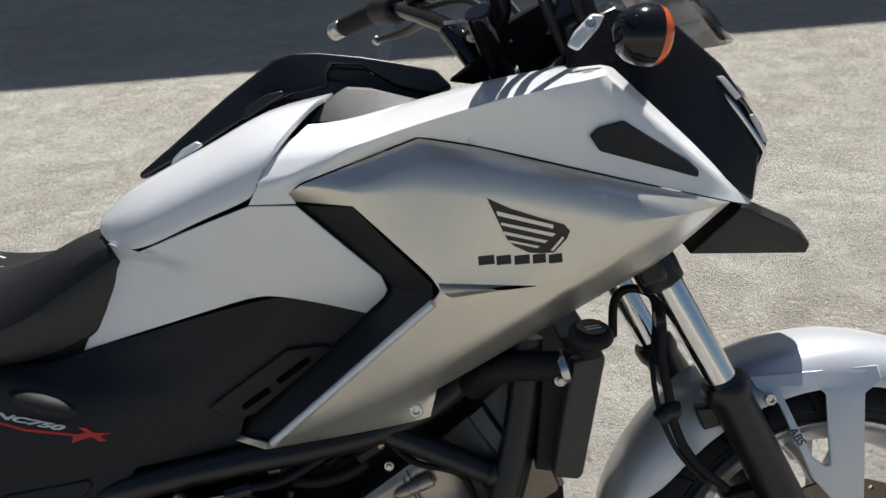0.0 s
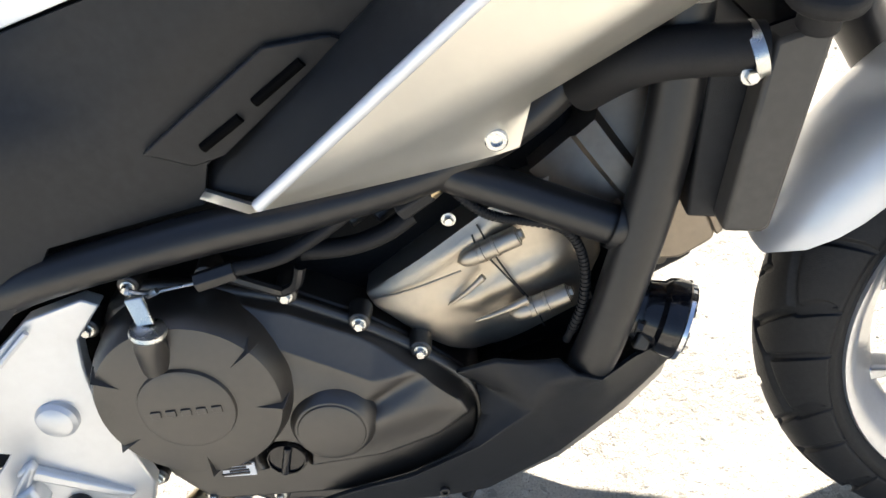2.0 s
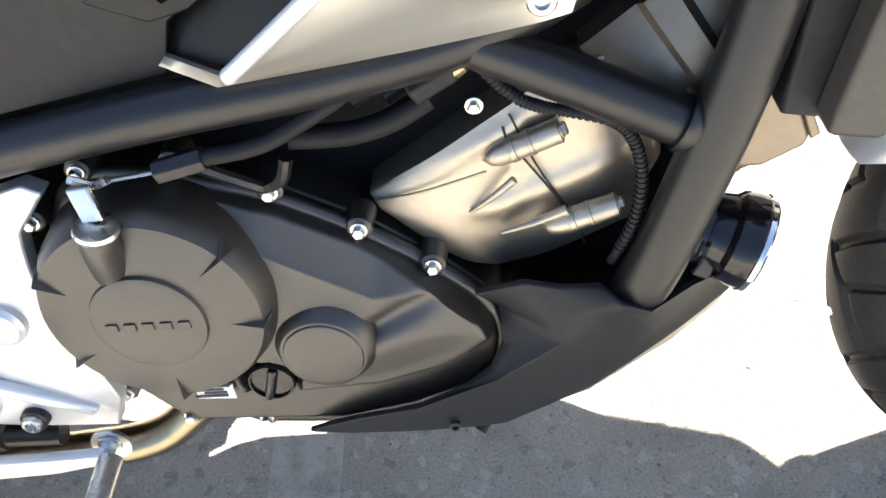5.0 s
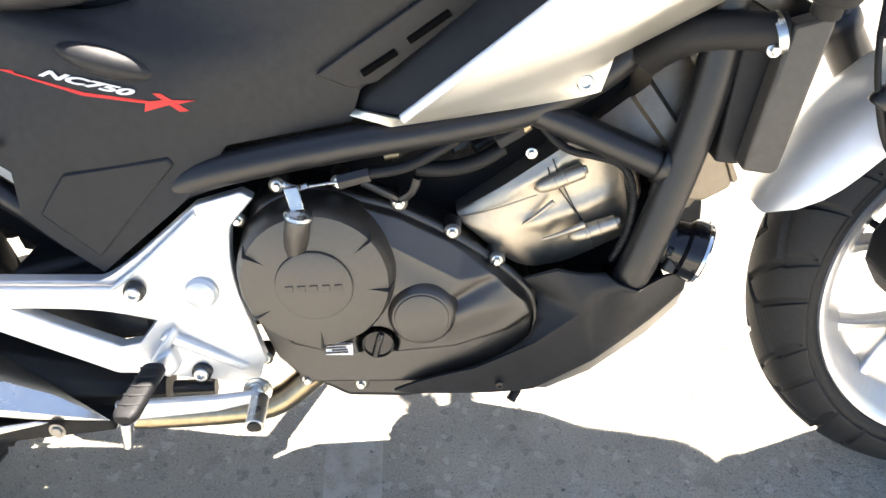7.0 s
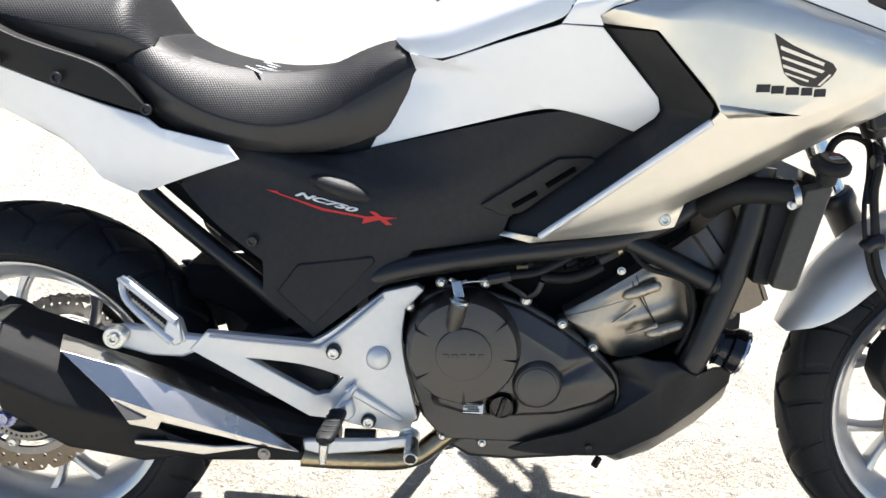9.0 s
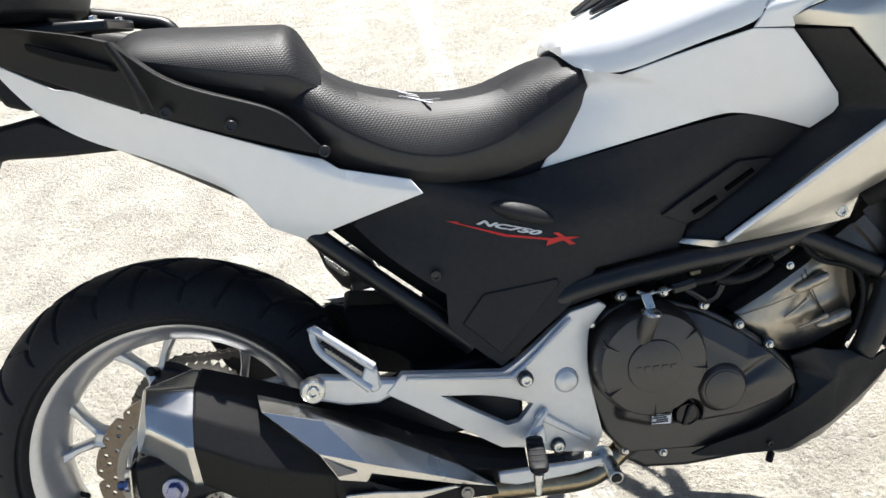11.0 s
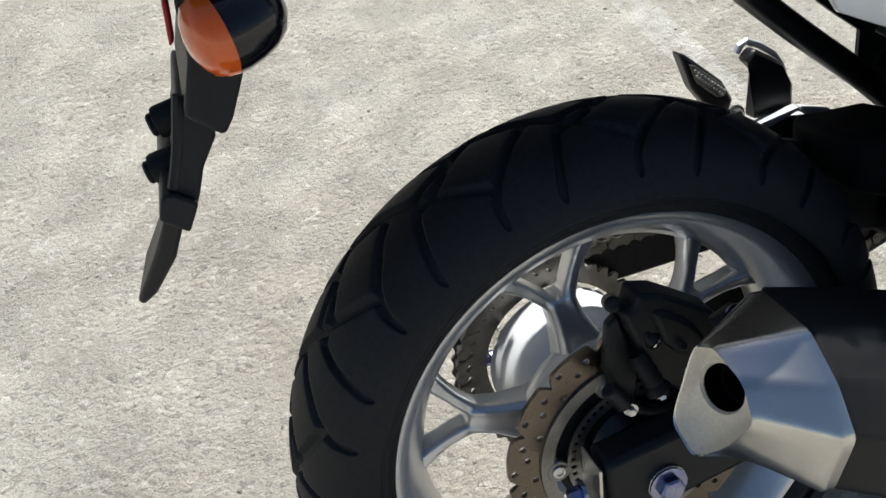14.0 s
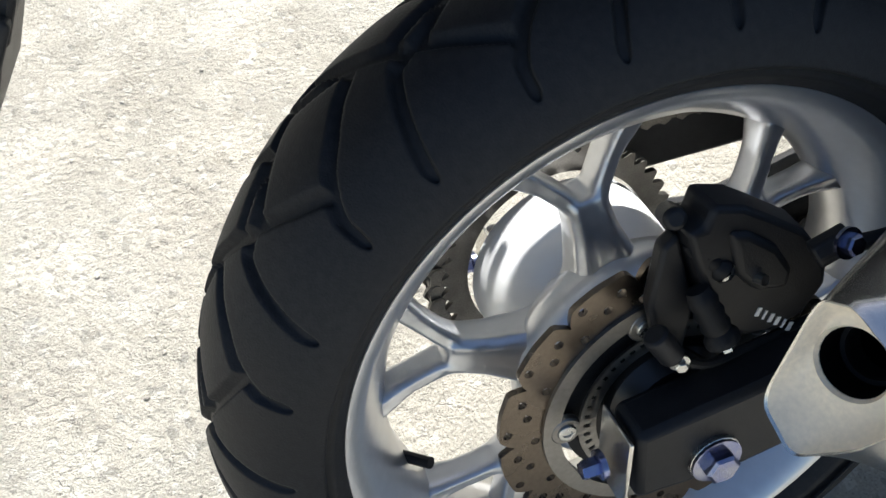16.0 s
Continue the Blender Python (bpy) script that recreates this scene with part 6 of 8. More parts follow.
    lab = part("data_label", slab([a, b, c_, d], 0.0015), DECALW, hold, "small white data label with unreadable rows")
    for k in range(4):
        z = a[2] + (d[2] - a[2]) * (k + 0.7) / 4.6
        bm = bmesh.new()
        bmesh.ops.create_cube(bm, size=1, matrix=Matrix.Translation(((a[0] + b[0]) / 2 - 0.004 * (k % 2), a[1] - 0.0002, z)) @ Matrix.Diagonal((0.026 - 0.004 * (k % 3), 0.001, 0.0018, 1)))
        part("label_row", bm, BADGE, lab)
    for p in [(0.679, -0.122, 0.526), (0.631, -0.122, 0.489), (0.616, -0.122, 0.426), (0.805, -0.122, 0.498), (0.860, -0.122, 0.461), (0.907, -0.122, 0.424), (0.744, -0.120, 0.525), (0.633, -0.115, 0.305), (0.679, -0.115, 0.273), (0.741, -0.110, 0.259)]:
        part("bolt_boss", lathe([(0.0105, 0.02), (0.0092, -0.002), (0.0075, -0.003)], p, 20), ENGINE, hold, angle=30)
        hex_bolt((p[0], p[1] - 0.003, p[2]), 0.0047, 0.007, BOLT, hold, washer=1.3, label="bright hexagon bolt")
    # cylinder block leaning forward, its ribs and bosses
    top_ = smooth_line([(0.8655, -0.088, 0.469), (0.912, -0.095, 0.4985), (0.962, -0.096, 0.530), (1.000, -0.094, 0.5515), (1.040, -0.088, 0.560)], 8)
    low_ = smooth_line([(0.875, -0.096, 0.454), (0.903, -0.100, 0.428), (0.936, -0.098, 0.402), (0.985, -0.094, 0.400), (1.062, -0.084, 0.428)], 8)
    cols = []
    for i, (a, b) in enumerate(zip(top_, low_)):
        u = i / (len(top_) - 1)
        col = [Vector((a.x, 0.06, a.z - 0.006)), a + Vector((0, 0.006, 0.0))]
        for j in range(29):
            v = j / 28
            q = a.lerp(b, v)
            swell = 0.0105 * min(1.0, 0.45 + 1.8 * u) * (1 - abs(2 * v - 0.86) ** 3.6 / 1.6)
            # the barrel falls back behind the flange joint, and a soft hollow runs beside each stud boss
            swell -= 0.0035 * (1 / (1 + math.exp(-(u - 0.63) * 90)))
            swell += 0.0045 * math.exp(-((v - 0.55) / 0.07) ** 2) * max(0.0, min(1.0, (u - 0.36) * 6)) + 0.003 * math.exp(-((v - 0.12) / 0.06) ** 2) * max(0.0, min(1.0, (u - 0.30) * 6))
            swell *= 1 - max(0.0, (u - 0.86) / 0.14) ** 2 * 0.9
            col.append(q + Vector((0, -swell, 0)))
        col.append(Vector((b.x, 0.06, b.z)))
        cols.append(col)
    part("cylinder_block", mesh_grid(cols), CYL, hold, "bronze-grey cylinder block", angle=48)
    part("block_rear", prism([(1.03, 0.556), (1.062, 0.545), (1.075, 0.47), (1.058, 0.436), (1.0, 0.42)], -0.078, 0.06, 0.02), CYLH, hold, bevel=0.006)
    for a, b in ([(0.957, -0.110, 0.502), (1.002, -0.110, 0.518)], [(0.994, -0.110, 0.441), (1.039, -0.110, 0.455)]):
        a, b = Vector(a), Vector(b)
        d = (b - a).normalized()
        L = (b - a).length
        bm = lathe([(1e-6, -0.008), (0.006, -0.003), (0.0082, 0.003), (0.0088, 0.012), (0.0095, 0.0125), (0.0095, 0.0165), (0.0088, 0.017), (0.0088, 0.026), (0.0095, 0.0265), (0.0095, 0.0285), (0.0088, 0.029), (0.0088, L), (0.006, L + 0.001)], (0, 0, 0), 22, "z")
        part("stud_boss", turned(bm, a, d), CYL, hold, "cast stud boss on the cylinder block", angle=40)
        hex_bolt(b, 0.0048, 0.005, CYL, hold, direction=d)
    for pts in ([(0.970, -0.108, 0.532), (0.973, -0.108, 0.524), (0.978, -0.108, 0.509), (0.992, -0.108, 0.477), (1.008, -0.108, 0.448), (1.016, -0.109, 0.423)], [(0.965, -0.108, 0.523), (0.966, -0.109, 0.518), (0.968, -0.108, 0.512), (0.981, -0.108, 0.491), (0.998, -0.109, 0.464), (1.005, -0.108, 0.451)]):
        part("gasket_line", tube(pts, 0.0009, 6, 4), SATIN, hold, "thin dark gasket line")
    for a, b, r in (((0.937, -0.1165, 0.459), (0.970, -0.1175, 0.487), 0.0032), ((0.958, -0.1175, 0.440), (1.004, -0.114, 0.4565), 0.0042)):
        a, b = Vector(a), Vector(b)
        bm = tube([a + Vector((0, 0.004, 0)), a.lerp(b, 0.5), b], (0.0012, r), 10, 4)
        part("cast_web", bm, CYL, hold, "cast web", angle=60)
    part("casting_line", tube([(0.872, -0.0975, 0.4655), (0.905, -0.1105, 0.478), (0.952, -0.1195, 0.4965)], 0.0011, 6, 5), CYL, hold, "raised mould line on the cylinder block", angle=80)
    # cylinder head: a curved cast cover with a raised double rib
    cols = []
    for k in range(25):
        u = k / 24
        a, b = Vector((1.018, -0.080, 0.562)).lerp(Vector((1.112, -0.084, 0.632)), u), Vector((1.062, -0.095, 0.512)).lerp(Vector((1.150, -0.095, 0.560)), u)
        col = [Vector((a.x, 0.06, a.z + 0.004))]
        for j in range(13):
            v = j / 12
            rise = 0.016 * math.sin(math.pi * min(1, v * 0.62 + 0.08)) * math.sin(math.pi * min(1.0, 0.30 + u * 0.7)) ** 0.6
            rise += 0.006 * (1 if 0.40 < u < 0.60 else 0) - 0.007 * (1 if u >= 0.60 else 0)
            col.append(a.lerp(b, v) + Vector((0, -rise, 0)))
        cols.append(col)
    part("cylinder_head", mesh_grid(cols), CYLH, hold, "bronze-grey cylinder head cover with a raised rib", angle=35)
    # upper engine mass, its colour holding the shade behind the frame tubes
    part("engine_back", loft([[(x, -0.060, z0), (x, -0.060, z1), (x, 0.09, z1), (x, 0.09, z0)] for x, z0, z1 in ((0.56, 0.30, 0.56), (0.72, 0.33, 0.60), (0.90, 0.45, 0.64), (1.06, 0.52, 0.66))]), DARK, hold, "upper engine body, near-black for the shade behind the tubes", 0.01)
    part("sump", prism([(p[0], p[2]) for p in [(0.676, -0.070, 0.242), (0.713, -0.070, 0.217), (0.787, -0.070, 0.211), (0.920, -0.070, 0.220), (0.987, -0.070, 0.242), (0.967, -0.070, 0.288), (0.750, -0.070, 0.289)]], -0.085, 0.09, 0.05), ENGINE, hold, "dark cast sump under the engine", 0.008)
    blk = [(1.100, 0.556), (1.143, 0.549), (1.150, 0.535), (1.166, 0.492), (1.163, 0.484), (1.146, 0.475), (1.136, 0.470), (1.125, 0.470), (1.095, 0.475)]
    part("thermostat_housing", prism(blk, -0.102, 0.02, 0.03), CYLH, hold, "bronze-grey housing before the cylinder head", 0.003, segs=3)
    part("housing_foot", prism([(1.090, 0.490), (1.137, 0.490), (1.131, 0.463), (1.126, 0.455), (1.105, 0.454), (1.085, 0.460)], -0.086, 0.02, 0.02), CYLH, hold, "stepped foot of the front housing", 0.003, segs=3)
    part("housing_cover", slab([(1.144, -0.104, 0.552), (1.150, -0.104, 0.548), (1.171, -0.104, 0.494), (1.165, -0.104, 0.490)], 0.11), CYLH, hold, "cover plate on the front housing", 0.0015)
    # added filler, near-black for the shaded gap beside the cylinder block
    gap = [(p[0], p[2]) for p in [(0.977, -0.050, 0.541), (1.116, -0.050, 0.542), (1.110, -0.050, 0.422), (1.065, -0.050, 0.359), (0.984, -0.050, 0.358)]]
    part("front_casting", prism(gap, -0.055, 0.06, 0.05), DARK, hold, "dark filler for the shaded gap behind the down tube", 0.01)
    # clutch lever, its cable and bracket
    lv = Vector((0.7065, -0.176, 0.513))
    part("lever_boss", tube([(0.697, -0.160, 0.470), lv + Vector((-0.003, 0.002, -0.012)), lv], (0.0145, 0.0115), 20, 2), ENGINE, hold, "turned boss of the clutch lever", angle=40)
    part("lever_washer", turned(lathe([(0.0135, -0.002), (0.0150, 0.001), (0.0140, 0.004), (0.006, 0.0055)], (0, 0, 0), 28, "z"), lv, (0.25, -0.1, 1)), BOLT, hold, "bright washer under the clutch lever")
    part("clutch_lever", slab([(0.694, -0.170, 0.541), (0.7085, -0.170, 0.542), (0.7135, -0.176, 0.520), (0.6995, -0.176, 0.519)], 0.005), BOLT, hold, "zinc plated clutch lever", 0.001)
    part("cable_end", tube([(0.692, -0.158, 0.542), (0.706, -0.158, 0.536), (0.717, -0.158, 0.539)], 0.003, 8, 3), BOLT, hold)
    part("cable_wire", tube([(0.714, -0.155, 0.536), (0.748, -0.152, 0.538)], 0.0014, 8, 1), BOLT, hold, "bright clutch cable wire")
    part("cable_adjuster", tube([(0.747, -0.152, 0.538), (0.780, -0.150, 0.544)], 0.0085, 6, 1), SATIN, hold, "black cable adjuster", 0.001)
    part("clutch_cable", tube([(0.777, -0.150, 0.544), (0.818, -0.148, 0.549), (0.859, -0.140, 0.566), (0.888, -0.128, 0.580), (0.924, -0.110, 0.593), (0.960, -0.100, 0.611)], 0.0058, 12, 6), SOFT, hold, "black clutch cable")
    part("cable_bracket", tube([(0.770, -0.140, 0.532), (0.797, -0.135, 0.513), (0.806, -0.130, 0.506), (0.820, -0.135, 0.515), (0.827, -0.138, 0.532)], 0.0048, 8, 3), SATIN, hold, "black cable bracket")
    part("breather_hose", tube([(0.825, -0.115, 0.533), (0.863, -0.110, 0.529), (0.893, -0.108, 0.535), (0.918, -0.100, 0.545)], 0.0085, 12, 5), SOFT, hold, "black rubber hose")
    loom = part("wiring_loom", tube([(0.948, -0.118, 0.590), (0.954, -0.127, 0.581), (0.965, -0.128, 0.566), (0.979, -0.129, 0.553), (0.994, -0.129, 0.546), (1.009, -0.129, 0.542), (1.034, -0.129, 0.533), (1.046, -0.129, 0.520), (1.052, -0.129, 0.499), (1.052, -0.129, 0.475), (1.047, -0.128, 0.450), (1.038, -0.126, 0.428), (1.033, -0.122, 0.415)], 0.0036, 12, 6), SOFT, hold, "black corrugated wiring tube")
    run = smooth_line([(0.954, -0.127, 0.581), (0.965, -0.128, 0.566), (0.979, -0.129, 0.553), (0.994, -0.129, 0.546), (1.009, -0.129, 0.542), (1.034, -0.129, 0.533), (1.046, -0.129, 0.520), (1.052, -0.129, 0.499), (1.052, -0.129, 0.475), (1.047, -0.128, 0.450), (1.038, -0.126, 0.428)], 6)
    bm = bmesh.new()
    for p, q in zip(run, run[1:]):
        tube([p.lerp(q, 0.25), p.lerp(q, 0.75)], 0.0044, 12, 1, bm=bm)
    part("loom_ribs", bm, SOFT, loom)
    part("plug_connector", tube([(0.910, -0.118, 0.560), (0.938, -0.115, 0.574)], 0.011, 6, 1), BLACKP, hold, "black wiring connector", 0.002)
    part("plug_tip", tube([(0.935, -0.116, 0.571), (0.944, -0.115, 0.577)], 0.0085, 12, 1), PIPE, hold, "brass-coloured sensor", 0.001)
    part("wiring_loop", tube([(0.911, -0.120, 0.566), (0.911, -0.120, 0.582), (0.924, -0.118, 0.586), (0.941, -0.116, 0.585)], 0.0018, 8, 5), SOFT, hold)
    hex_bolt([(0.948, -0.105, 0.539)][0], 0.0042, 0.006, BOLT, hold)
    for p in [(0.823, -0.090, 0.554), (0.864, -0.090, 0.542), (0.847, -0.080, 0.555), (0.797, -0.085, 0.537), (0.887, -0.090, 0.543)]:
        part("throttle_fitting", tube([p, (p[0] + 0.02, p[1] + 0.01, p[2] + 0.008)], 0.008, 10, 1), SATIN, hold, bevel=0.001)
    part("brass_fitting", tube([(0.792, -0.100, 0.543), (0.808, -0.100, 0.545)], 0.005, 10, 1), PIPE, hold)
    for p in [(0.778, -0.100, 0.553), (0.840, -0.100, 0.549), (0.892, -0.100, 0.560)]:
        part("fuel_line", tube([p, (p[0] + 0.03, p[1], p[2] + 0.012), (p[0] + 0.055, p[1] + 0.02, p[2] + 0.035)], 0.004, 8, 4), SOFT, hold)


engine()


def belly_pan():
    hold = new("belly_pan")
    hold.parent = bike
    tagged(hold, "matt black plastic belly pan under the engine")
    pts = [(0.935, -0.138, 0.405), (0.971, -0.142, 0.416), (0.999, -0.143, 0.409), (1.012, -0.150, 0.389), (0.998, -0.152, 0.366), (0.948, -0.150, 0.330), (0.875, -0.143, 0.292), (0.815, -0.136, 0.276), (0.781, -0.130, 0.258), (0.800, -0.128, 0.250), (0.905, -0.122, 0.241), (0.946, -0.116, 0.240), (1.018, -0.110, 0.272), (1.088, -0.098, 0.318), (1.126, -0.090, 0.352), (1.126, -0.100, 0.383), (1.090, -0.130, 0.394), (1.058, -0.152, 0.390), (1.038, -0.154, 0.400), (1.024, -0.142, 0.408), (0.950, -0.120, 0.378), (0.951, -0.134, 0.352), (0.940, -0.141, 0.330), (0.914, -0.141, 0.309)]
    shell("side", pts, [(0, 1, 4, 20), (1, 2, 3, 4), (20, 4, 21), (21, 4, 5, 22), (22, 5, 23), (23, 5, 6), (2, 19, 18, 3), (3, 18, 17), (3, 17, 16, 12), (16, 15, 13, 12), (15, 14, 13), (4, 3, 12), (5, 4, 12, 11), (6, 5, 11, 10), (7, 6, 10, 9), (7, 9, 8)], BLACKP, hold, "", 0.006, 0.004, fold=9, sharp=({3, 4}, {4, 5}, {5, 6}, {6, 7}, {2, 3}))
    secs = []
    for x, y, z, k in ((1.126, -0.089, 0.353, 0.72), (1.088, -0.096, 0.319, 0.76), (1.018, -0.108, 0.273, 0.76), (0.965, -0.113, 0.250, 0.70), (0.945, -0.113, 0.243, 0.50), (0.932, -0.110, 0.243, 0.12)):
        secs.append([(x, y, z), (x, y * 0.74, z - 0.048 * k), (x, y * 0.4, z - 0.082 * k), (x, 0, z - 0.092 * k), (x, -y * 0.4, z - 0.082 * k), (x, -y * 0.74, z - 0.048 * k), (x, -y, z), (x, -y, z + 0.006), (x, 0, z - 0.05 * k), (x, y, z + 0.006)])
    # pale metal instead of black plastic carries the ground's bounced light
    part("underside", loft(secs), CARR, hold, "underside of the belly pan, pale for light off the ground", 0.002)
    # unseen bulk on the far side, added to set the ground shadow's edge
    wide = ((0.800, 0.160, 0.260), (0.830, 0.170, 0.248), (0.910, 0.176, 0.242), (1.020, 0.158, 0.275), (1.110, 0.134, 0.330), (1.185, 0.088, 0.365))
    part("far_flank", loft([[(x, 0.06, z), (x, y - 0.02, z), (x, y, z + 0.02), (x, y, z + 0.09), (x, y - 0.02, z + 0.11), (x, 0.06, z + 0.11)] for x, y, z in wide]), BLACKP, hold, "unseen far flank added to shape the ground shadow", 0.004)
    socket_bolt([(0.905, -0.134, 0.263)][0], 0.005, 0.004, SATIN, hold)
    part("drain_hose", tube([(0.929, -0.090, 0.222), (0.920, -0.100, 0.213)], 0.006, 10, 1), SOFT, hold, "black drain hose end")


belly_pan()


def radiator():
    hold = new("radiator")
    hold.parent = bike
    tagged(hold, "black radiator with filler cap and hose")
    side = [(p[0], p[2]) for p in [(1.185, -0.150, 0.674), (1.221, -0.150, 0.682), (1.225, -0.150, 0.675), (1.188, -0.150, 0.530), (1.182, -0.150, 0.525), (1.152, -0.150, 0.531)]]
    part("end_tank", prism(side, -0.165, -0.135), RADP, hold, "black radiator end tank", 0.004)
    part("end_tank", prism(side, 0.135, 0.165), BLACKP, hold, bevel=0.004)
    part("core", prism(side, -0.134, 0.134), GLOSSB, hold, "black radiator core")
    part("shroud", prism([(p[0], p[2]) for p in [(1.152, -0.130, 0.671), (1.191, -0.130, 0.672), (1.158, -0.130, 0.525), (1.133, -0.130, 0.530)]], -0.135, 0.135), BLACKP, hold, "black fan shroud", 0.003)
    cp = Vector((1.203, -0.193, 0.702))
    bm = lathe([(0.014, -0.014), (0.014, 0.002), (0.023, 0.004), (0.0265, 0.008), (0.0265, 0.016), (0.022, 0.021), (1e-6, 0.023)], (0, 0, 0), 20, "z")
    cap = part("filler_cap", turned(bm, cp, (0.1, -0.3, 1)), SOFT, hold, "black ribbed radiator cap", 0.002)
    bm = lathe([(0.017, 0.0228), (0.017, 0.0242), (1e-6, 0.0246)], (0, 0, 0), 24, "z")
    part("cap_label", turned(bm, cp, (0.1, -0.3, 1)), BADGE, cap, "red and black warning label")
    for k_, mt in ((0.006, REDD), (-0.001, DECALW), (-0.006, DECALW)):
        bm = bmesh.new()
        bmesh.ops.create_cube(bm, size=1, matrix=Matrix.Translation((k_ if k_ > 0 else 0.0, k_, 0.0247)) @ Matrix.Diagonal((0.018, 0.006 if k_ > 0 else 0.0012, 0.0008, 1)))
        part("label_row", turned(bm, cp, (0.1, -0.3, 1)), mt, cap)
    part("hose", tube([(1.063, -0.110, 0.638), (1.091, -0.140, 0.663), (1.123, -0.150, 0.670), (1.181, -0.152, 0.666)], 0.0185, 18, 6), SOFT, hold, "thick black coolant hose", angle=60)
    a, b = [(1.170, -0.152, 0.664), (1.179, -0.152, 0.666)]
    part("hose_clamp", tube([a, b], 0.0205, 20, 1), BOLT, hold, "bright hose clamp")
    hex_bolt([(1.169, -0.165, 0.653)][0], 0.005, 0.008, BOLT, hold)
    hx = [(1.073, -0.135, 0.652), (1.093, -0.135, 0.654)]
    part("hose_fitting", tube(hx, 0.006, 10, 1), BOLT, hold)


radiator()


def oil_filter():
    c = Vector((1.120, -0.105, 0.416))
    d = Vector((0.90, -0.22, -0.33)).normalized()
    bm = lathe([(0.012, -0.052), (0.024, -0.048), (0.026, -0.030), (0.031, -0.028), (0.031, -0.021), (0.026, -0.019), (0.029, -0.006), (0.033, -0.002), (0.035, 0.006), (0.035, 0.0135)], (0, 0, 0), 40, "z")
    ob = part("oil_filter", turned(bm, c, d), GLOSSB, bike, "black oil filter with a polished rim", angle=30)
    bm = lathe([(0.035, 0.0135), (0.0362, 0.0145), (0.0362, 0.0180), (0.034, 0.0200), (0.018, 0.0175), (1e-6, 0.0165)], (0, 0, 0), 40, "z")
    part("rim", turned(bm, c, d), CHROME, ob, "polished steel rim")
    for a in range(5):
        q = c + d * -0.03 + Vector((0, -0.03 * math.cos(a * 1.2), 0.03 * math.sin(a * 1.2)))
        hex_bolt(q, 0.005, 0.006, SATIN, ob, direction=d)
    part("bracket", slab([(1.087, -0.130, 0.402), (1.106, -0.120, 0.430), (1.116, -0.120, 0.419), (1.100, -0.130, 0.395)], 0.012), SATIN, ob, bevel=0.003)


oil_filter()


def footrest_plate():
    hold = new("footrest_plate")
    hold.parent = bike
    tagged(hold, "silver cast footrest plate with two arms")
    pts = [(0.642, -0.136, 0.526), (0.654, -0.134, 0.517), (0.626, -0.136, 0.487), (0.617, -0.140, 0.438), (0.629, -0.140, 0.375), (0.639, -0.138, 0.318), (0.627, -0.138, 0.288), (0.559, -0.145, 0.299), (0.522, -0.155, 0.318), (0.481, -0.165, 0.327), (0.344, -0.200, 0.432), (0.319, -0.204, 0.449), (0.343, -0.200, 0.474), (0.488, -0.170, 0.448), (0.510, -0.165, 0.455), (0.595, -0.145, 0.518), (0.399, -0.185, 0.428), (0.477, -0.168, 0.414), (0.532, -0.154, 0.386), (0.510, -0.158, 0.362), (0.491, -0.163, 0.361), (0.444, -0.176, 0.395)]
    faces = [(12, 13, 17, 16), (11, 12, 16, 10), (10, 16, 21), (10, 21, 20, 9), (9, 20, 19, 8), (8, 19, 18, 7), (13, 14, 18, 17), (15, 0, 1, 2), (15, 2, 3, 14), (14, 3, 4, 18), (18, 4, 5, 7), (5, 6, 7)]
    shell("plate", pts, faces, PLATE, hold, "silver cast aluminium plate", 0.016, 0.006)
    web = [(0.532, -0.160, 0.367), (0.613, -0.141, 0.307), (0.621, -0.141, 0.313), (0.543, -0.158, 0.376)]
    part("web", slab([(x, y - 0.004, z) for x, y, z in web], 0.01), PLATE, hold, bevel=0.003)
    web = [(0.513, -0.160, 0.335), (0.550, -0.158, 0.381), (0.554, -0.158, 0.373), (0.527, -0.160, 0.331)]
    part("web", slab([(x, y - 0.005, z) for x, y, z in web], 0.01), PLATE, hold, bevel=0.003)
    rim = [(0.349, -0.203, 0.469), (0.480, -0.175, 0.444), (0.512, -0.166, 0.446), (0.595, -0.148, 0.510)]
    part("rib", tube([(x, y - 0.002, z) for x, y, z in rim], 0.003, 8, 5), PLATE, hold)
    for p in [(0.521, -0.170, 0.432), (0.567, -0.150, 0.312)]:
        part("bolt_seat", lathe([(0.0118, 0.006), (0.0112, -0.001), (0.0095, -0.002)], p, 24), SATIN, hold)
        socket_bolt((p[0], p[1] - 0.001, p[2]), 0.0085, 0.006, BOLT, hold)
    cpt = [(0.584, -0.148, 0.415)][0]
    part("pivot_cap", lathe([(0.0195, 0.006), (0.019, -0.002), (0.0165, -0.004), (0.0155, -0.0055), (0.010, -0.008), (1e-6, -0.009)], cpt, 40), PLATE, hold, "round silver pivot cap", angle=25)
    # rider's peg
    peg = part("rider_peg", tube([(0.528, -0.160, 0.332), (0.524, -0.190, 0.331), (0.518, -0.252, 0.327)], (0.0085, 0.0075), 14, 2), PLATE, hold, "rider footpeg with a cast metal underside", 0.0015)

    def peg_ring(p, w, h):
        """A flat rounded section across the peg."""
        return [(p[0] + w * math.copysign(abs(math.cos(a)) ** 0.6, math.cos(a)), p[1] - 0.12 * w * math.cos(a), p[2] + h * math.copysign(abs(math.sin(a)) ** 0.6, math.sin(a))) for a in (2 * math.pi * k / 20 for k in range(20))]
    p0, p1 = Vector((0.5265, -0.174, 0.340)), Vector((0.5165, -0.262, 0.336))
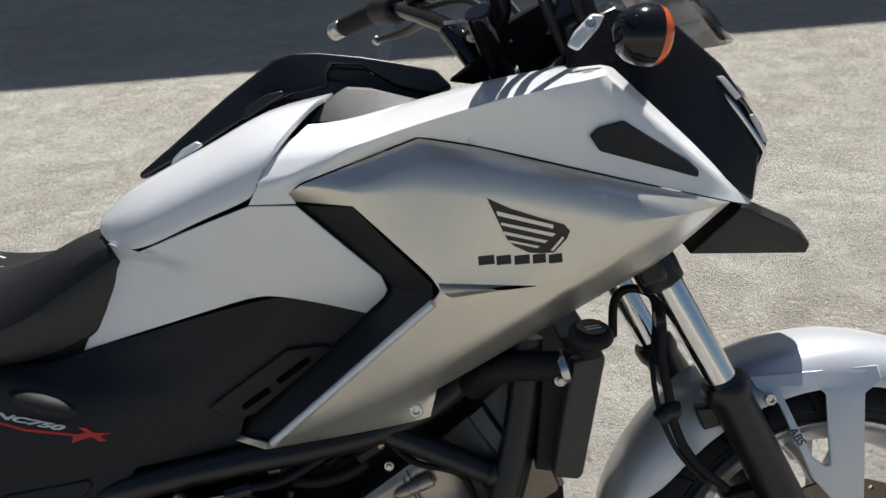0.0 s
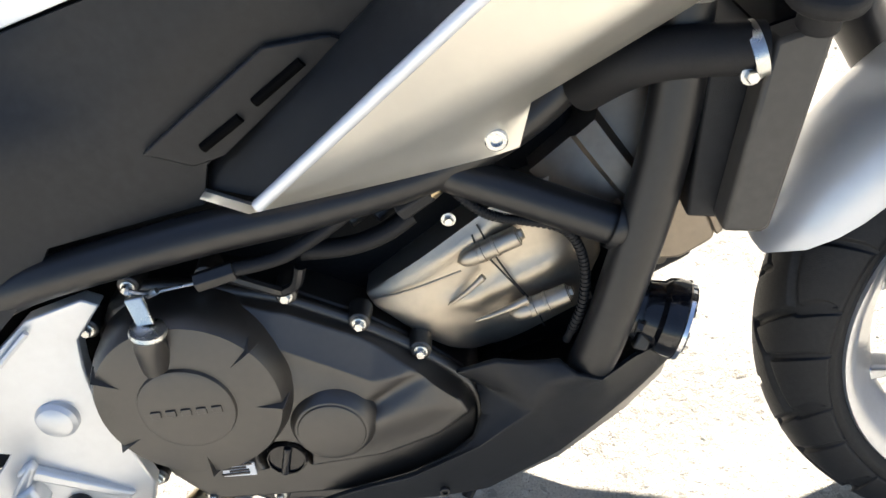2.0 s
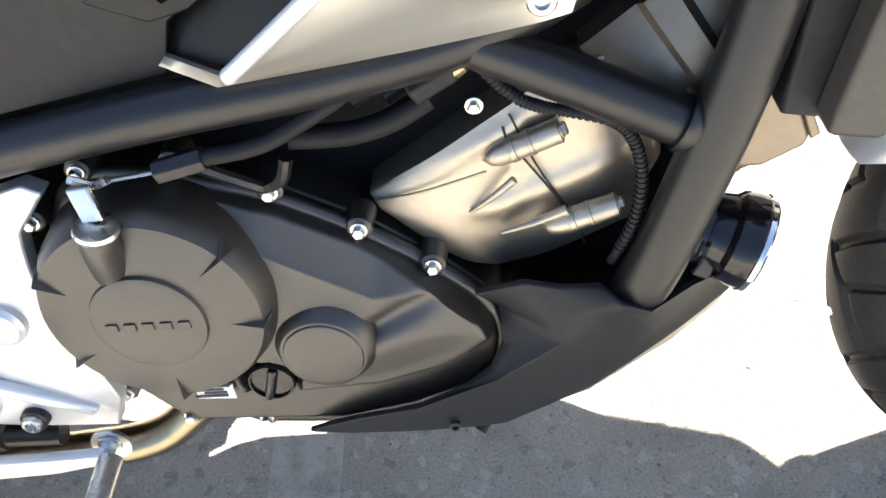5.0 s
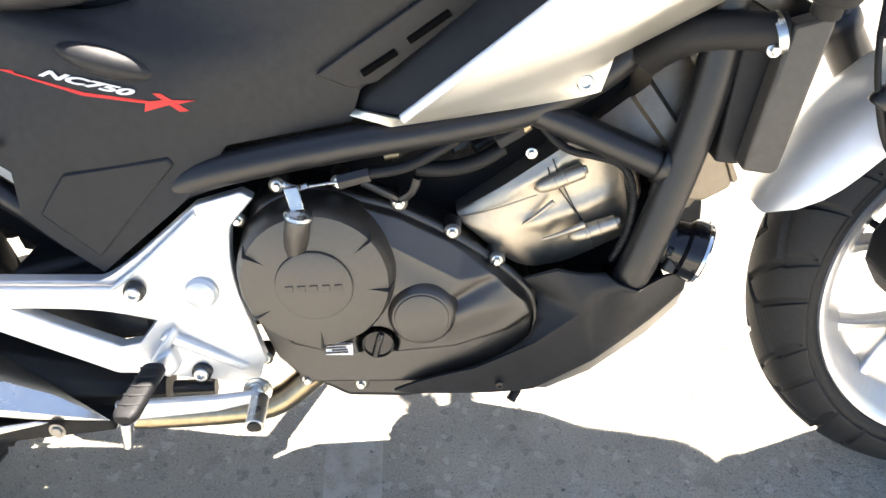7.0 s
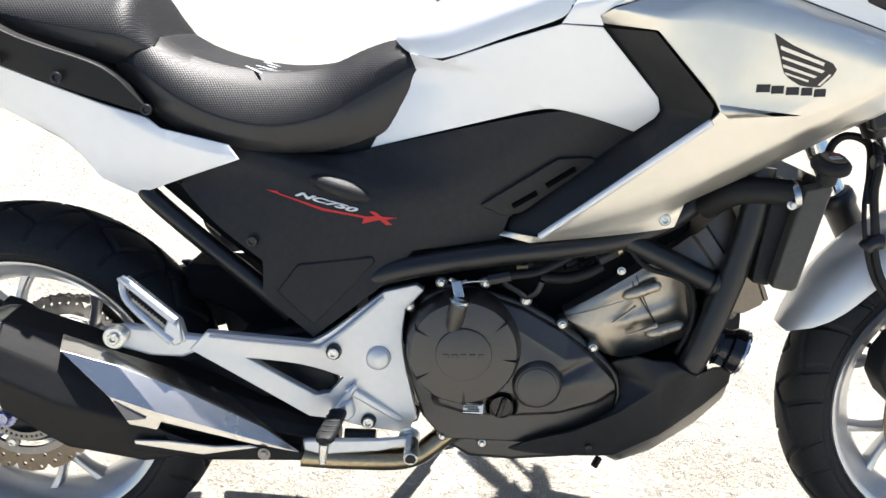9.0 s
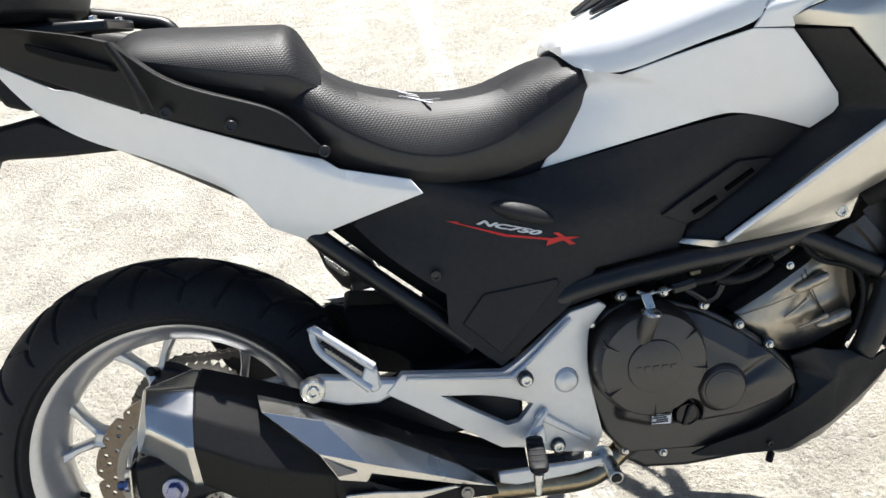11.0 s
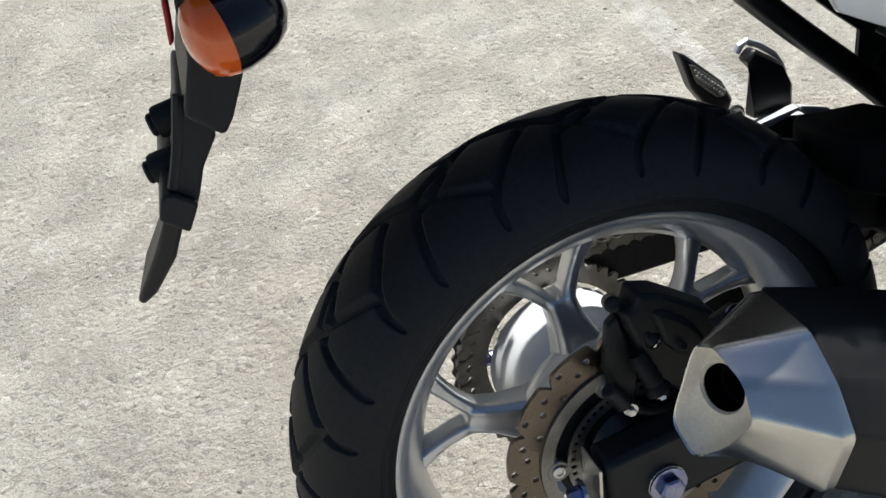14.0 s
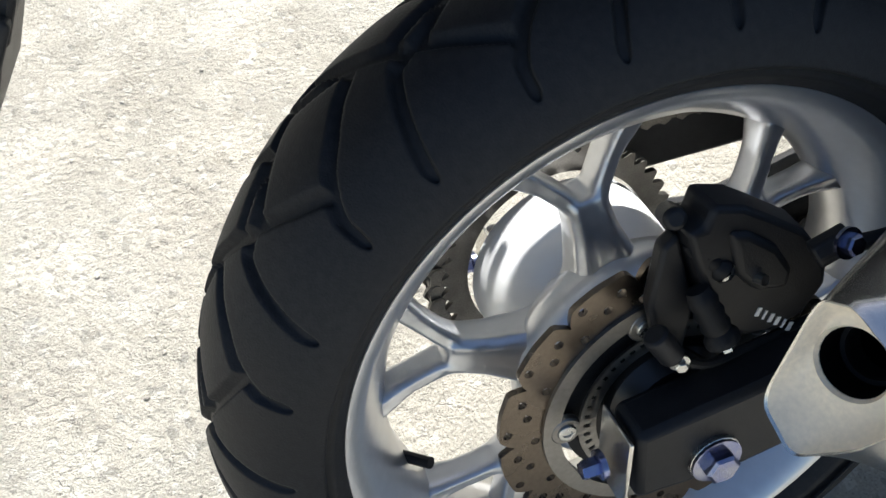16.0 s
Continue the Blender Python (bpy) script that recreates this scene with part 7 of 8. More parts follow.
    part("peg_rubber", loft([peg_ring(p0.lerp(p1, u), w, h) for u, w, h in ((0.0, 0.010, 0.005), (0.04, 0.0125, 0.0065), (0.5, 0.0132, 0.0068), (0.88, 0.0136, 0.007), (0.96, 0.0118, 0.0062), (1.0, 0.0085, 0.0045))]), SOFT, peg, "black ribbed peg rubber", angle=35)
    for k in range(5):
        q = p0.lerp(p1, 0.14 + 0.17 * k) + Vector((0, 0, 0.0064))
        part("peg_rubber_rib", tube([q + Vector((-0.0115, 0.004, -0.0012)), q + Vector((-0.002, -0.001, 0.0006)), q + Vector((0.0115, 0.002, -0.0012))], 0.0016, 8, 2), RUBBER, peg)
    part("peg_feeler", tube([(0.516, -0.254, 0.328), (0.513, -0.258, 0.298)], (0.0075, 0.0048), 14, 1), BOLT, peg, "bright feeler under the peg", 0.001)
    part("peg_mount", slab([(0.524, -0.168, 0.346), (0.544, -0.168, 0.356), (0.549, -0.166, 0.329), (0.536, -0.168, 0.318), (0.522, -0.170, 0.327)], 0.02), PLATE, hold, bevel=0.004)
    # passenger's peg, folded back
    pc = Vector([(0.223, -0.228, 0.476)][0])
    arm = [(0.204, -0.214, 0.481), (0.231, -0.214, 0.489), (0.286, -0.206, 0.478), (0.317, -0.203, 0.469), (0.341, -0.200, 0.465), (0.334, -0.200, 0.446), (0.308, -0.203, 0.436), (0.265, -0.208, 0.440), (0.227, -0.214, 0.454), (0.203, -0.214, 0.461)]
    part("passenger_arm", slab(arm, 0.02), PLATE, hold, "silver passenger peg bracket", 0.005)
    part("passenger_washer", lathe([(0.0165, 0.014), (0.0165, -0.002), (0.0145, -0.004), (0.010, -0.004)], pc, 32), BOLT, hold)
    socket_bolt((pc.x, pc.y - 0.003, pc.z), 0.0085, 0.006, BOLT, hold)
    base = [(0.231, -0.192, 0.553), (0.309, -0.205, 0.492), (0.316, -0.205, 0.461), (0.303, -0.205, 0.458), (0.239, -0.196, 0.517), (0.229, -0.192, 0.534)]
    ped = part("passenger_peg", slab(base, 0.018), PLATE, hold, "silver folding passenger peg", 0.003)
    part("peg_rail", tube([(0.231, -0.197, 0.545), (0.230, -0.198, 0.553), (0.265, -0.206, 0.527), (0.306, -0.213, 0.495)], (0.0055, 0.0066), 14, 3), PLATE, ped, "upper rail of the peg")
    part("peg_rail", tube([(0.229, -0.198, 0.548), (0.230, -0.200, 0.536), (0.238, -0.204, 0.520), (0.266, -0.210, 0.494), (0.299, -0.215, 0.465)], (0.0048, 0.0062), 14, 3), PLATE, ped, "lower rail of the peg")
    part("peg_block", slab([(0.296, -0.216, 0.502), (0.310, -0.216, 0.491), (0.313, -0.216, 0.462), (0.302, -0.216, 0.457), (0.285, -0.216, 0.475)], 0.024), PLATE, ped, "end block of the peg", 0.004)
    # black strip between the rails takes the place of the slot's shade
    part("peg_slot", tube([(0.240, -0.200, 0.536), (0.268, -0.205, 0.514), (0.296, -0.210, 0.491)], 0.0042, 8, 2), SOFT, ped, "black strip for the shaded slot along the peg")
    part("peg_tread", slab([(0.243, -0.206, 0.530), (0.292, -0.213, 0.490), (0.290, -0.213, 0.480), (0.242, -0.206, 0.521)], 0.006), CARR, ped, "dull metal peg tread", 0.0015)
    for k in range(11):
        q = Vector((0.245, -0.2075, 0.5285)).lerp(Vector((0.290, -0.2140, 0.4915)), k / 10)
        part("tread_tooth", tube([q, q + Vector((0.0012, 0.0, 0.0040))], (0.0017, 0.0012), 6, 1), SOFT, ped)


footrest_plate()


def brake_pedal():
    pts = [(0.470, -0.178, 0.294), (0.524, -0.178, 0.295), (0.584, -0.178, 0.295), (0.632, -0.180, 0.300), (0.637, -0.180, 0.289), (0.583, -0.178, 0.276), (0.497, -0.178, 0.270), (0.471, -0.178, 0.277)]
    ob = part("brake_pedal", slab(pts, 0.010), PLATE, bike, "silver rear brake pedal", 0.003)
    p = Vector([(0.632, -0.182, 0.300)][0])
    part("pedal_tip", tube([p + Vector((0.003, 0.005, -0.008)), p + Vector((0.003, -0.038, -0.014))], 0.0105, 20, 1), BOLT, ob, "bright tubular pedal tip", 0.001)
    # black disc on the closed end gives the look of a shaded bore
    part("tip_bore", tube([p + Vector((0.003, -0.037, -0.014)), p + Vector((0.003, -0.0388, -0.0145))], 0.008, 18, 1), CALB, ob)
    part("pedal_washer", lathe([(0.0165, 0.0), (0.0165, -0.003), (0.006, -0.004)], [(0.630, -0.160, 0.292)][0], 28), BOLT, ob)
    hex_bolt([(0.630, -0.164, 0.294)][0], 0.007, 0.008, BOLT, ob)
    part("pedal_spring", tube([(0.529, -0.140, 0.285), (0.577, -0.140, 0.284)], 0.010, 12, 1), SATIN, ob)


brake_pedal()


def silencer():
    hold = new("silencer")
    hold.parent = bike
    tagged(hold, "black silencer with brushed steel end cap and heat shield")
    # section corners from the inner top round by the outer side: (y, z) from the can's middle line
    ring0 = ((0.045, 0.058), (-0.016, 0.053), (-0.047, 0.031), (-0.067, 0.004), (-0.045, -0.048), (0.02, -0.056), (0.062, -0.012))
    lip0 = ((0.0014, -0.2017, 0.4975), (0.0085, -0.2160, 0.5005), (0.0115, -0.2465, 0.4880), (0.0112, -0.2594, 0.4606), (-0.0004, -0.2448, 0.4350), (-0.0154, -0.2213, 0.4126), (-0.0187, -0.1967, 0.4322))
    mid0 = Vector((-0.003, -0.222, 0.455))

    def soften(P, per=6, k_=0.2):
        """Rounds the corners of a ring of points."""
        out, n = [], len(P)
        for i in range(n):
            a, b, c_ = Vector(P[i - 1]), Vector(P[i]), Vector(P[(i + 1) % n])
            p, q = b + (a - b) * k_, b + (c_ - b) * k_
            for k in range(per):
                t_ = k / (per - 1)
                out.append(p * (1 - t_) ** 2 + b * 2 * t_ * (1 - t_) + q * t_ * t_)
            out.extend(q.lerp(c_ + (b - c_) * k_, t_) for t_ in (0.2, 0.4, 0.6, 0.8))
        return out

    def ring(x, y, z, s, tall=1.0):
        return soften([(x, y + u * s, z + v * s * tall) for u, v in ring0], 6, 0.13)

    def lip(s, dx):
        return [mid0 + (q - mid0) * s + Vector((dx, 0, 0)) for q in soften(lip0, 6, 0.24)]
    part("end_cap", loft([lip(0.97, -0.0025), lip(1.0, -0.0035), lip(1.03, 0.0), ring(0.060, -0.2205, 0.438, 0.985, 1.27), ring(0.070, -0.220, 0.4365, 0.98, 1.27)], cap=False), STEEL, hold, "brushed steel end cap", angle=24)
    hub = Vector((0.0009, -0.2226, 0.4679))
    axis = Vector((-0.91, -0.33, 0.26)).normalized()
    up_ = (Vector((0, 0, 1)) - axis * axis.z).normalized()
    out_ = axis.cross(up_)

    def bore(r, deep):
        """A round ring in the outlet's plane, its points in step with the lip's."""
        res = []
        for q in lip(0.97, 0):
            d = q - hub
            a = math.atan2(d.dot(up_), d.dot(out_))
            res.append(hub - axis * deep + (out_ * math.cos(a) + up_ * math.sin(a)) * r)
        return res
    inner = lip(0.955, 0.0)
    rimr = bore(0.0195, 0.008)
    part("outlet_funnel", loft([lip(0.97, -0.0025), inner] + [[q.lerp(w, t_) + Vector((0.004 * math.sin(math.pi * t_), 0, 0)) for q, w in zip(inner, rimr)] for t_ in (0.25, 0.5, 0.75)] + [rimr, bore(0.0180, 0.011)], cap=False), CREAM, hold, "pale heat-stained outlet funnel", angle=60)
    part("outlet_bore", loft([bore(0.0181, 0.0105), bore(0.0175, 0.09), bore(0.001, 0.091)], cap=False), VOID, hold, "dark outlet bore", angle=50)
    part("baffle_ring", loft([bore(0.0176, 0.030), bore(0.0150, 0.030), bore(0.0150, 0.046), bore(0.0176, 0.046)], cap=False), CALB, hold, "inner pipe of the outlet", angle=30)
    body = [ring(0.0702, -0.220, 0.4365, 0.975, 1.265), ring(0.074, -0.219, 0.4355, 1.0, 1.28), ring(0.15, -0.208, 0.391, 1.05, 1.42), ring(0.25, -0.190, 0.352, 0.98, 1.38), ring(0.36, -0.158, 0.322, 0.66, 1.3), ring(0.47, -0.128, 0.288, 0.40, 1.2), ring(0.52, -0.125, 0.282, 0.36)]
    part("can", loft(body), CANB, hold, "satin black silencer can", angle=30)
    # folded heat shield: upper facet, broad outer face, turned lip, forked end with a bar across the slot
    sh = [(0.148, -0.222, 0.479), (0.155, -0.252, 0.466), (0.224, -0.270, 0.405), (0.285, -0.264, 0.380), (0.231, -0.245, 0.440), (0.314, -0.222, 0.392), (0.414, -0.190, 0.321), (0.208, -0.205, 0.449), (0.287, -0.195, 0.417), (0.367, -0.175, 0.365), (0.466, -0.185, 0.278), (0.246, -0.264, 0.361), (0.282, -0.258, 0.350), (0.289, -0.258, 0.362), (0.404, -0.215, 0.307), (0.157, -0.240, 0.452), (0.229, -0.255, 0.384)]
    bm = mesh(sh, [(0, 1, 4, 7), (7, 4, 5, 8), (8, 5, 6, 9), (9, 6, 10), (1, 2, 3, 4), (4, 3, 5), (5, 3, 10, 6), (1, 15, 16, 2), (2, 16, 11), (2, 11, 12, 13, 3), (3, 13, 14, 10)])
    shield = part("heat_shield", bm, STEEL, hold, "folded brushed steel heat shield with a long slot", 0.0018, thick=0.003, angle=9)
    # recess is not sunk: a dark slab on the face gives its shade
    part("shield_recess", slab([(0.229, -0.2715, 0.398), (0.271, -0.2665, 0.370), (0.245, -0.2700, 0.369)], 0.003), LENS, shield, "three-cornered dark slab for a shaded recess in the shield", 0.0008)
    bar = [(0.252, -0.268, 0.339), (0.295, -0.259, 0.333), (0.355, -0.238, 0.314), (0.402, -0.217, 0.305), (0.412, -0.214, 0.300), (0.352, -0.238, 0.303), (0.340, -0.242, 0.303), (0.252, -0.268, 0.333)]
    part("shield_bar", slab(bar, 0.008), STEEL, shield, "steel bar below the slot", 0.0015)
    skirt = [(0.237, -0.256, 0.362), (0.282, -0.254, 0.352), (0.297, -0.254, 0.328), (0.355, -0.232, 0.308), (0.405, -0.212, 0.304), (0.466, -0.184, 0.277), (0.469, -0.184, 0.263), (0.418, -0.206, 0.275), (0.346, -0.232, 0.289), (0.243, -0.257, 0.315)]
    part("shield_skirt", slab(skirt, 0.03), CANB, shield, "black skirt under the shield", 0.003)
    hex_bolt((0.420, -0.214, 0.290), 0.0065, 0.004, CARR, hold, direction=(-0.1, -1, 0))
    part("exhaust_pipe", tube([(0.459, -0.135, 0.247), (0.536, -0.120, 0.234), (0.624, -0.100, 0.226), (0.677, -0.085, 0.254), (0.731, -0.070, 0.288), (0.842, -0.040, 0.256), (0.982, -0.020, 0.270)], 0.0175, 20, 6), PIPE, hold, "heat-tinted exhaust pipe", angle=60)


silencer()


def swingarm():
    hold = new("swingarm")
    hold.parent = bike
    tagged(hold, "satin black box-section swingarm")
    for s in (-1, 1):
        y = s * 0.118
        secs = []
        for x, z, h in ((-0.055, 0.322, 0.030), (0.02, 0.325, 0.036), (0.15, 0.345, 0.036), (0.32, 0.375, 0.040), (0.52, 0.40, 0.045)) if s < 0 else ((-0.055, 0.314, 0.029), (0.02, 0.305, 0.030), (0.15, 0.282, 0.030), (0.32, 0.31, 0.036), (0.52, 0.38, 0.045)):
            secs.append([(x, y - 0.018, z - h), (x, y - 0.018, z + h), (x, y + 0.018, z + h), (x, y + 0.018, z - h)])
        part("arm", loft(secs), CALB, hold, bevel=0.006)
        part("adjuster_plate", prism([(-0.062, 0.292), (-0.058, 0.350), (-0.061, 0.351), (-0.0655, 0.292)], y - 0.019, y + 0.019), STEEL, hold, "bright arm end plate", 0.001)
        hex_bolt((-0.070, y, 0.318), 0.007, 0.016, BLUED, hold, direction=(-1, 0, 0), label="blue-marked adjuster bolt")
        part("axle_washer", lathe([(0.0185, 0), (0.0185, s * 0.003), (0.016, s * 0.0045), (0.010, s * 0.0045)], (0, y + s * 0.018, 0.312), 32), BOLT, hold)
        hex_bolt((0, y + s * 0.0205, 0.312), 0.0125, 0.012, BLUED, hold, direction=(0, s, 0), label="large axle nut with blue paint mark")
    part("cross_brace", loft([[(x, -0.11, z - h), (x, -0.11, z + h), (x, 0.11, z + h), (x, 0.11, z - h)] for x, z, h in ((0.36, 0.40, 0.03), (0.50, 0.41, 0.05))]), CALB, hold, "black cross member", 0.01)
    part("chain_guard", prism([(0.03, 0.446), (0.30, 0.50), (0.40, 0.48), (0.40, 0.40), (0.25, 0.363), (0.08, 0.363), (0.05, 0.40)], 0.120, 0.132), BLACKP, hold, "black plastic chain guard", 0.004)
    tip = part("guard_tip", slab([(0.232, 0.120, 0.498), (0.271, 0.120, 0.500), (0.325, 0.120, 0.507), (0.326, 0.120, 0.503), (0.277, 0.120, 0.488), (0.246, 0.120, 0.489)], 0.014), FENDER, hold, "silver edge of the chain guard", 0.002)
    part("guard_wing", slab([(0.327, 0.120, 0.507), (0.364, 0.120, 0.495), (0.391, 0.120, 0.456), (0.379, 0.120, 0.458), (0.328, 0.120, 0.500)], 0.010), FENDER, tip, bevel=0.002)
    hug = [(0.234, 0.513), (0.248, 0.514), (0.262, 0.508), (0.309, 0.526), (0.329, 0.513), (0.369, 0.482), (0.388, 0.480), (0.418, 0.481), (0.475, 0.444), (0.534, 0.380), (0.532, 0.352), (0.390, 0.372), (0.308, 0.387), (0.300, 0.420), (0.290, 0.448), (0.274, 0.474), (0.258, 0.492)]
    part("hugger", prism(hug, 0.036, 0.050, 0.02), BLACKP, hold, "black inner mudguard", 0.002)
    part("shock", tube([(0.40, 0, 0.44), (0.46, 0, 0.66)], 0.03, 16, 1), CALB, hold, "black shock absorber", 0.004)


swingarm()


def rear_caliper():
    body = [(-0.0144, 0.4776), (-0.0033, 0.478), (0.0019, 0.4922), (0.0239, 0.4854), (0.0403, 0.4744), (0.0709, 0.4524), (0.092, 0.4237), (0.094, 0.402), (0.080, 0.380), (0.0537, 0.3735), (0.0364, 0.3765), (0.014, 0.392), (0.002, 0.425), (-0.008, 0.455)]
    ob = part("rear_caliper", prism(body, -0.108, -0.080, 0.05), CALB, bike, "black rear brake caliper with white maker lettering", 0.004, segs=3)
    lobe = [(0.012, 0.472), (0.026, 0.468), (0.048, 0.450), (0.062, 0.428), (0.060, 0.412), (0.036, 0.418), (0.020, 0.436)]
    part("caliper_lobe", prism(lobe, -0.1125, -0.104, 0.10), CALB, ob, bevel=0.004, segs=3)
    part("mount_ear", tube([(-0.0175, -0.102, 0.4845), (-0.012, -0.082, 0.476)], 0.0072, 18, 1), CALB, ob, bevel=0.003)
    for a, b, r in (((-0.006, -0.098, 0.463), (0.0135, -0.106, 0.4405), 0.0068), ((-0.004, -0.108, 0.433), (0.008, -0.1225, 0.399), 0.0098)):
        a, b = Vector(a), Vector(b)
        d = (b - a).normalized()
        L = (b - a).length
        prof = [(r * 0.7, 0.0)] + [(r * (1.0 if k % 2 else 0.84), L * (k + 1) / 9) for k in range(7)] + [(r * 1.15, L * 0.9), (r * 1.15, L), (r * 0.5, L + 0.001)]
        part("slide_boot", turned(lathe(prof, (0, 0, 0), 20, "z"), a, d), SOFT, ob, "black rubber slide boot", angle=40)
        hex_bolt(b + d * 0.001, 0.0052, 0.006, BOLT, ob, direction=d)
    hex_bolt((-0.0175, -0.116, 0.386), 0.0045, 0.006, BOLT, ob, direction=(-0.2, -1, -0.1))
    part("bleed_nipple", tube([(0.034, -0.110, 0.431), (0.036, -0.118, 0.433)], 0.0036, 10, 1), BOLT, ob, "bright bleed nipple")
    br = [(-0.022, 0.462), (-0.012, 0.470), (0.000, 0.420), (0.002, 0.410), (-0.003, 0.375), (0.041, 0.329), (0.042, 0.312), (-0.021, 0.378), (-0.029, 0.420)]
    part("caliper_bracket", prism(br, -0.098, -0.086), CALB, ob, bevel=0.003)
    part("sensor", tube([(-0.034, -0.112, 0.412), (-0.022, -0.116, 0.392)], 0.0085, 16, 1), CALB, ob, "black wheel speed sensor", 0.002)
    part("sensor_lead", tube([(-0.022, -0.116, 0.392), (0.004, -0.112, 0.372), (0.040, -0.105, 0.366), (0.110, -0.105, 0.378)], 0.0034, 10, 5), SOFT, ob)
    # maker's name as bars
    for k in range(6):
        c = Vector((0.0420, -0.1084, 0.3985)).lerp(Vector((0.0680, -0.1084, 0.3765)), k / 5)
        bm = bmesh.new()
        bmesh.ops.create_cube(bm, size=1, matrix=Matrix.Translation(c) @ pose(0, 0, 0, 0, 22, 0) @ Matrix.Diagonal((0.0016 if k % 3 == 1 else 0.0030, 0.0008, 0.0066, 1)))
        part("name_bar", bm, DECALW, ob, "white lettering bar")
    part("brake_line", tube([(0.072, -0.128, 0.452), (0.094, -0.124, 0.446), (0.130, -0.112, 0.432), (0.20, -0.10, 0.42)], 0.0055, 12, 5), SOFT, ob, "black brake line")
    part("banjo_union", tube([(0.060, -0.126, 0.449), (0.080, -0.130, 0.460)], 0.0095, 6, 1), CALB, ob, bevel=0.002)
    hex_bolt((0.075, -0.134, 0.459), 0.0068, 0.009, BLUED, ob, direction=(0.1, -1, 0.3), label="blue-marked union bolt")


rear_caliper()


def rear_carrier():
    """Number-plate carrier: arm, stem and flap, with lamp and reflector."""
    hold = new("plate_carrier")
    hold.parent = bike
    tagged(hold, "black plastic rear mudguard with plate carrier")
    arm = [(p[0], p[2]) for p in [(-0.017, 0.000, 0.799), (-0.063, 0.000, 0.831), (-0.128, 0.000, 0.857), (-0.208, 0.000, 0.843), (-0.249, 0.000, 0.840), (-0.284, 0.000, 0.848), (-0.302, 0.000, 0.797), (-0.242, 0.000, 0.785), (-0.212, 0.000, 0.791), (-0.177, 0.000, 0.800), (-0.110, 0.000, 0.798)]]
    part("arm", prism(arm, -0.045, 0.045), BLACKP, hold, bevel=0.008)
    part("lamp_hood", prism([(p[0], p[2]) for p in [(-0.287, 0.000, 0.840), (-0.314, 0.000, 0.842), (-0.331, 0.000, 0.828), (-0.331, 0.000, 0.803), (-0.299, 0.000, 0.797)]], -0.035, 0.035), BLACKP, hold, "black plate lamp hood", 0.006)
    upper = [(-0.283, 0.800), (-0.228, 0.800), (-0.2478, 0.764), (-0.2688, 0.7249), (-0.2765, 0.7152), (-0.2803, 0.7176), (-0.2977, 0.7333), (-0.2850, 0.768)]
    part("upper_plate", prism(upper, -0.134, 0.10, 0.02), BLACKP, hold, "broad upper plate of the carrier", 0.003)
    stem = [(-0.3009, 0.735), (-0.2778, 0.728), (-0.2825, 0.710), (-0.2959, 0.6919), (-0.3036, 0.6746), (-0.3121, 0.6586), (-0.3257, 0.6685), (-0.3191, 0.6831), (-0.3095, 0.7058)]
    part("stem", prism(stem, -0.110, 0.08, 0.03), BLACKP, hold, bevel=0.003)
    part("stem_edge", tube([(-0.298, -0.108, 0.742), (-0.3095, -0.108, 0.7058), (-0.3191, -0.108, 0.6831)], 0.0040, 8, 4), BLACKP, hold, "rounded edge of the plate carrier")
    part("foot_block", prism([(-0.3339, 0.6668), (-0.3284, 0.6813), (-0.3243, 0.6842), (-0.3185, 0.6822), (-0.3055, 0.6718), (-0.3171, 0.6529)], -0.118, 0.08, 0.02), BLACKP, hold, bevel=0.003)
    part("flap", loft([[(x0, y, z0), (x1, y, z1), (x1 + 0.006, y + 0.09, z1), (x0 + 0.006, y + 0.09, z0)] for y, x0, z0, x1, z1 in ((-0.075, -0.3330, 0.655, -0.3200, 0.650), (-0.055, -0.350, 0.622, -0.338, 0.612), (-0.035, -0.372, 0.586, -0.362, 0.580), (-0.028, -0.379, 0.575, -0.375, 0.570))]), BLACKP, hold, "narrow black flap", 0.003)
    for p in ((-0.309, -0.040, 0.712), (-0.321, -0.048, 0.6815)):
        part("rubber_stud", turned(lathe([(0.0125, -0.012), (0.0120, 0.010), (0.0110, 0.0125), (0.0085, 0.013), (0.0085, 0.016), (0.007, 0.0175), (1e-6, 0.018)], (0, 0, 0), 24, "z"), p, (-1, 0, -0.15)), SOFT, hold, "black rubber stud on the plate carrier", 0.0, angle=40)
    refl = [(-0.293, -0.020, 0.787), (-0.288, -0.020, 0.787), (-0.292, -0.020, 0.759), (-0.297, -0.020, 0.755)]
    part("reflector", slab(refl, 0.04), REDP, hold, "red rear reflector", 0.002)


rear_carrier()
for s, px_, pz_ in ((-1, -0.243, 0.7855), (1, -0.248, 0.806)):
    indicator((px_, s * 0.150, pz_), (0.01, -s * 0.11, 0.02), (-0.95, s * 0.24, -0.16), "rear indicator with black housing and orange lens", 0.0262)


def tail_lamp():
    body = [(-0.206, 0.951), (-0.195, 0.957), (-0.13, 0.945), (-0.09, 0.88), (-0.125, 0.863), (-0.157, 0.873), (-0.172, 0.900)]
    ob = part("tail_lamp", prism(body, -0.066, 0.066, 0.06), RAILB, bike, "black tail lamp body", 0.006, segs=3)
    lens = loft([[(x, -w, z), (x + 0.003, -w * 0.5, z + 0.004), (x + 0.003, w * 0.5, z + 0.004), (x, w, z), (x2, w * 0.94, z2), (x2, -w * 0.94, z2)] for x, z, x2, z2, w in ((-0.180, 0.941, -0.150, 0.905, 0.058), (-0.209, 0.926, -0.166, 0.900, 0.056), (-0.202, 0.905, -0.166, 0.890, 0.054), (-0.189, 0.884, -0.166, 0.882, 0.050))])
    part("lens", lens, LENS2, ob, "clear grey tail lamp lens", 0.003)


tail_lamp()


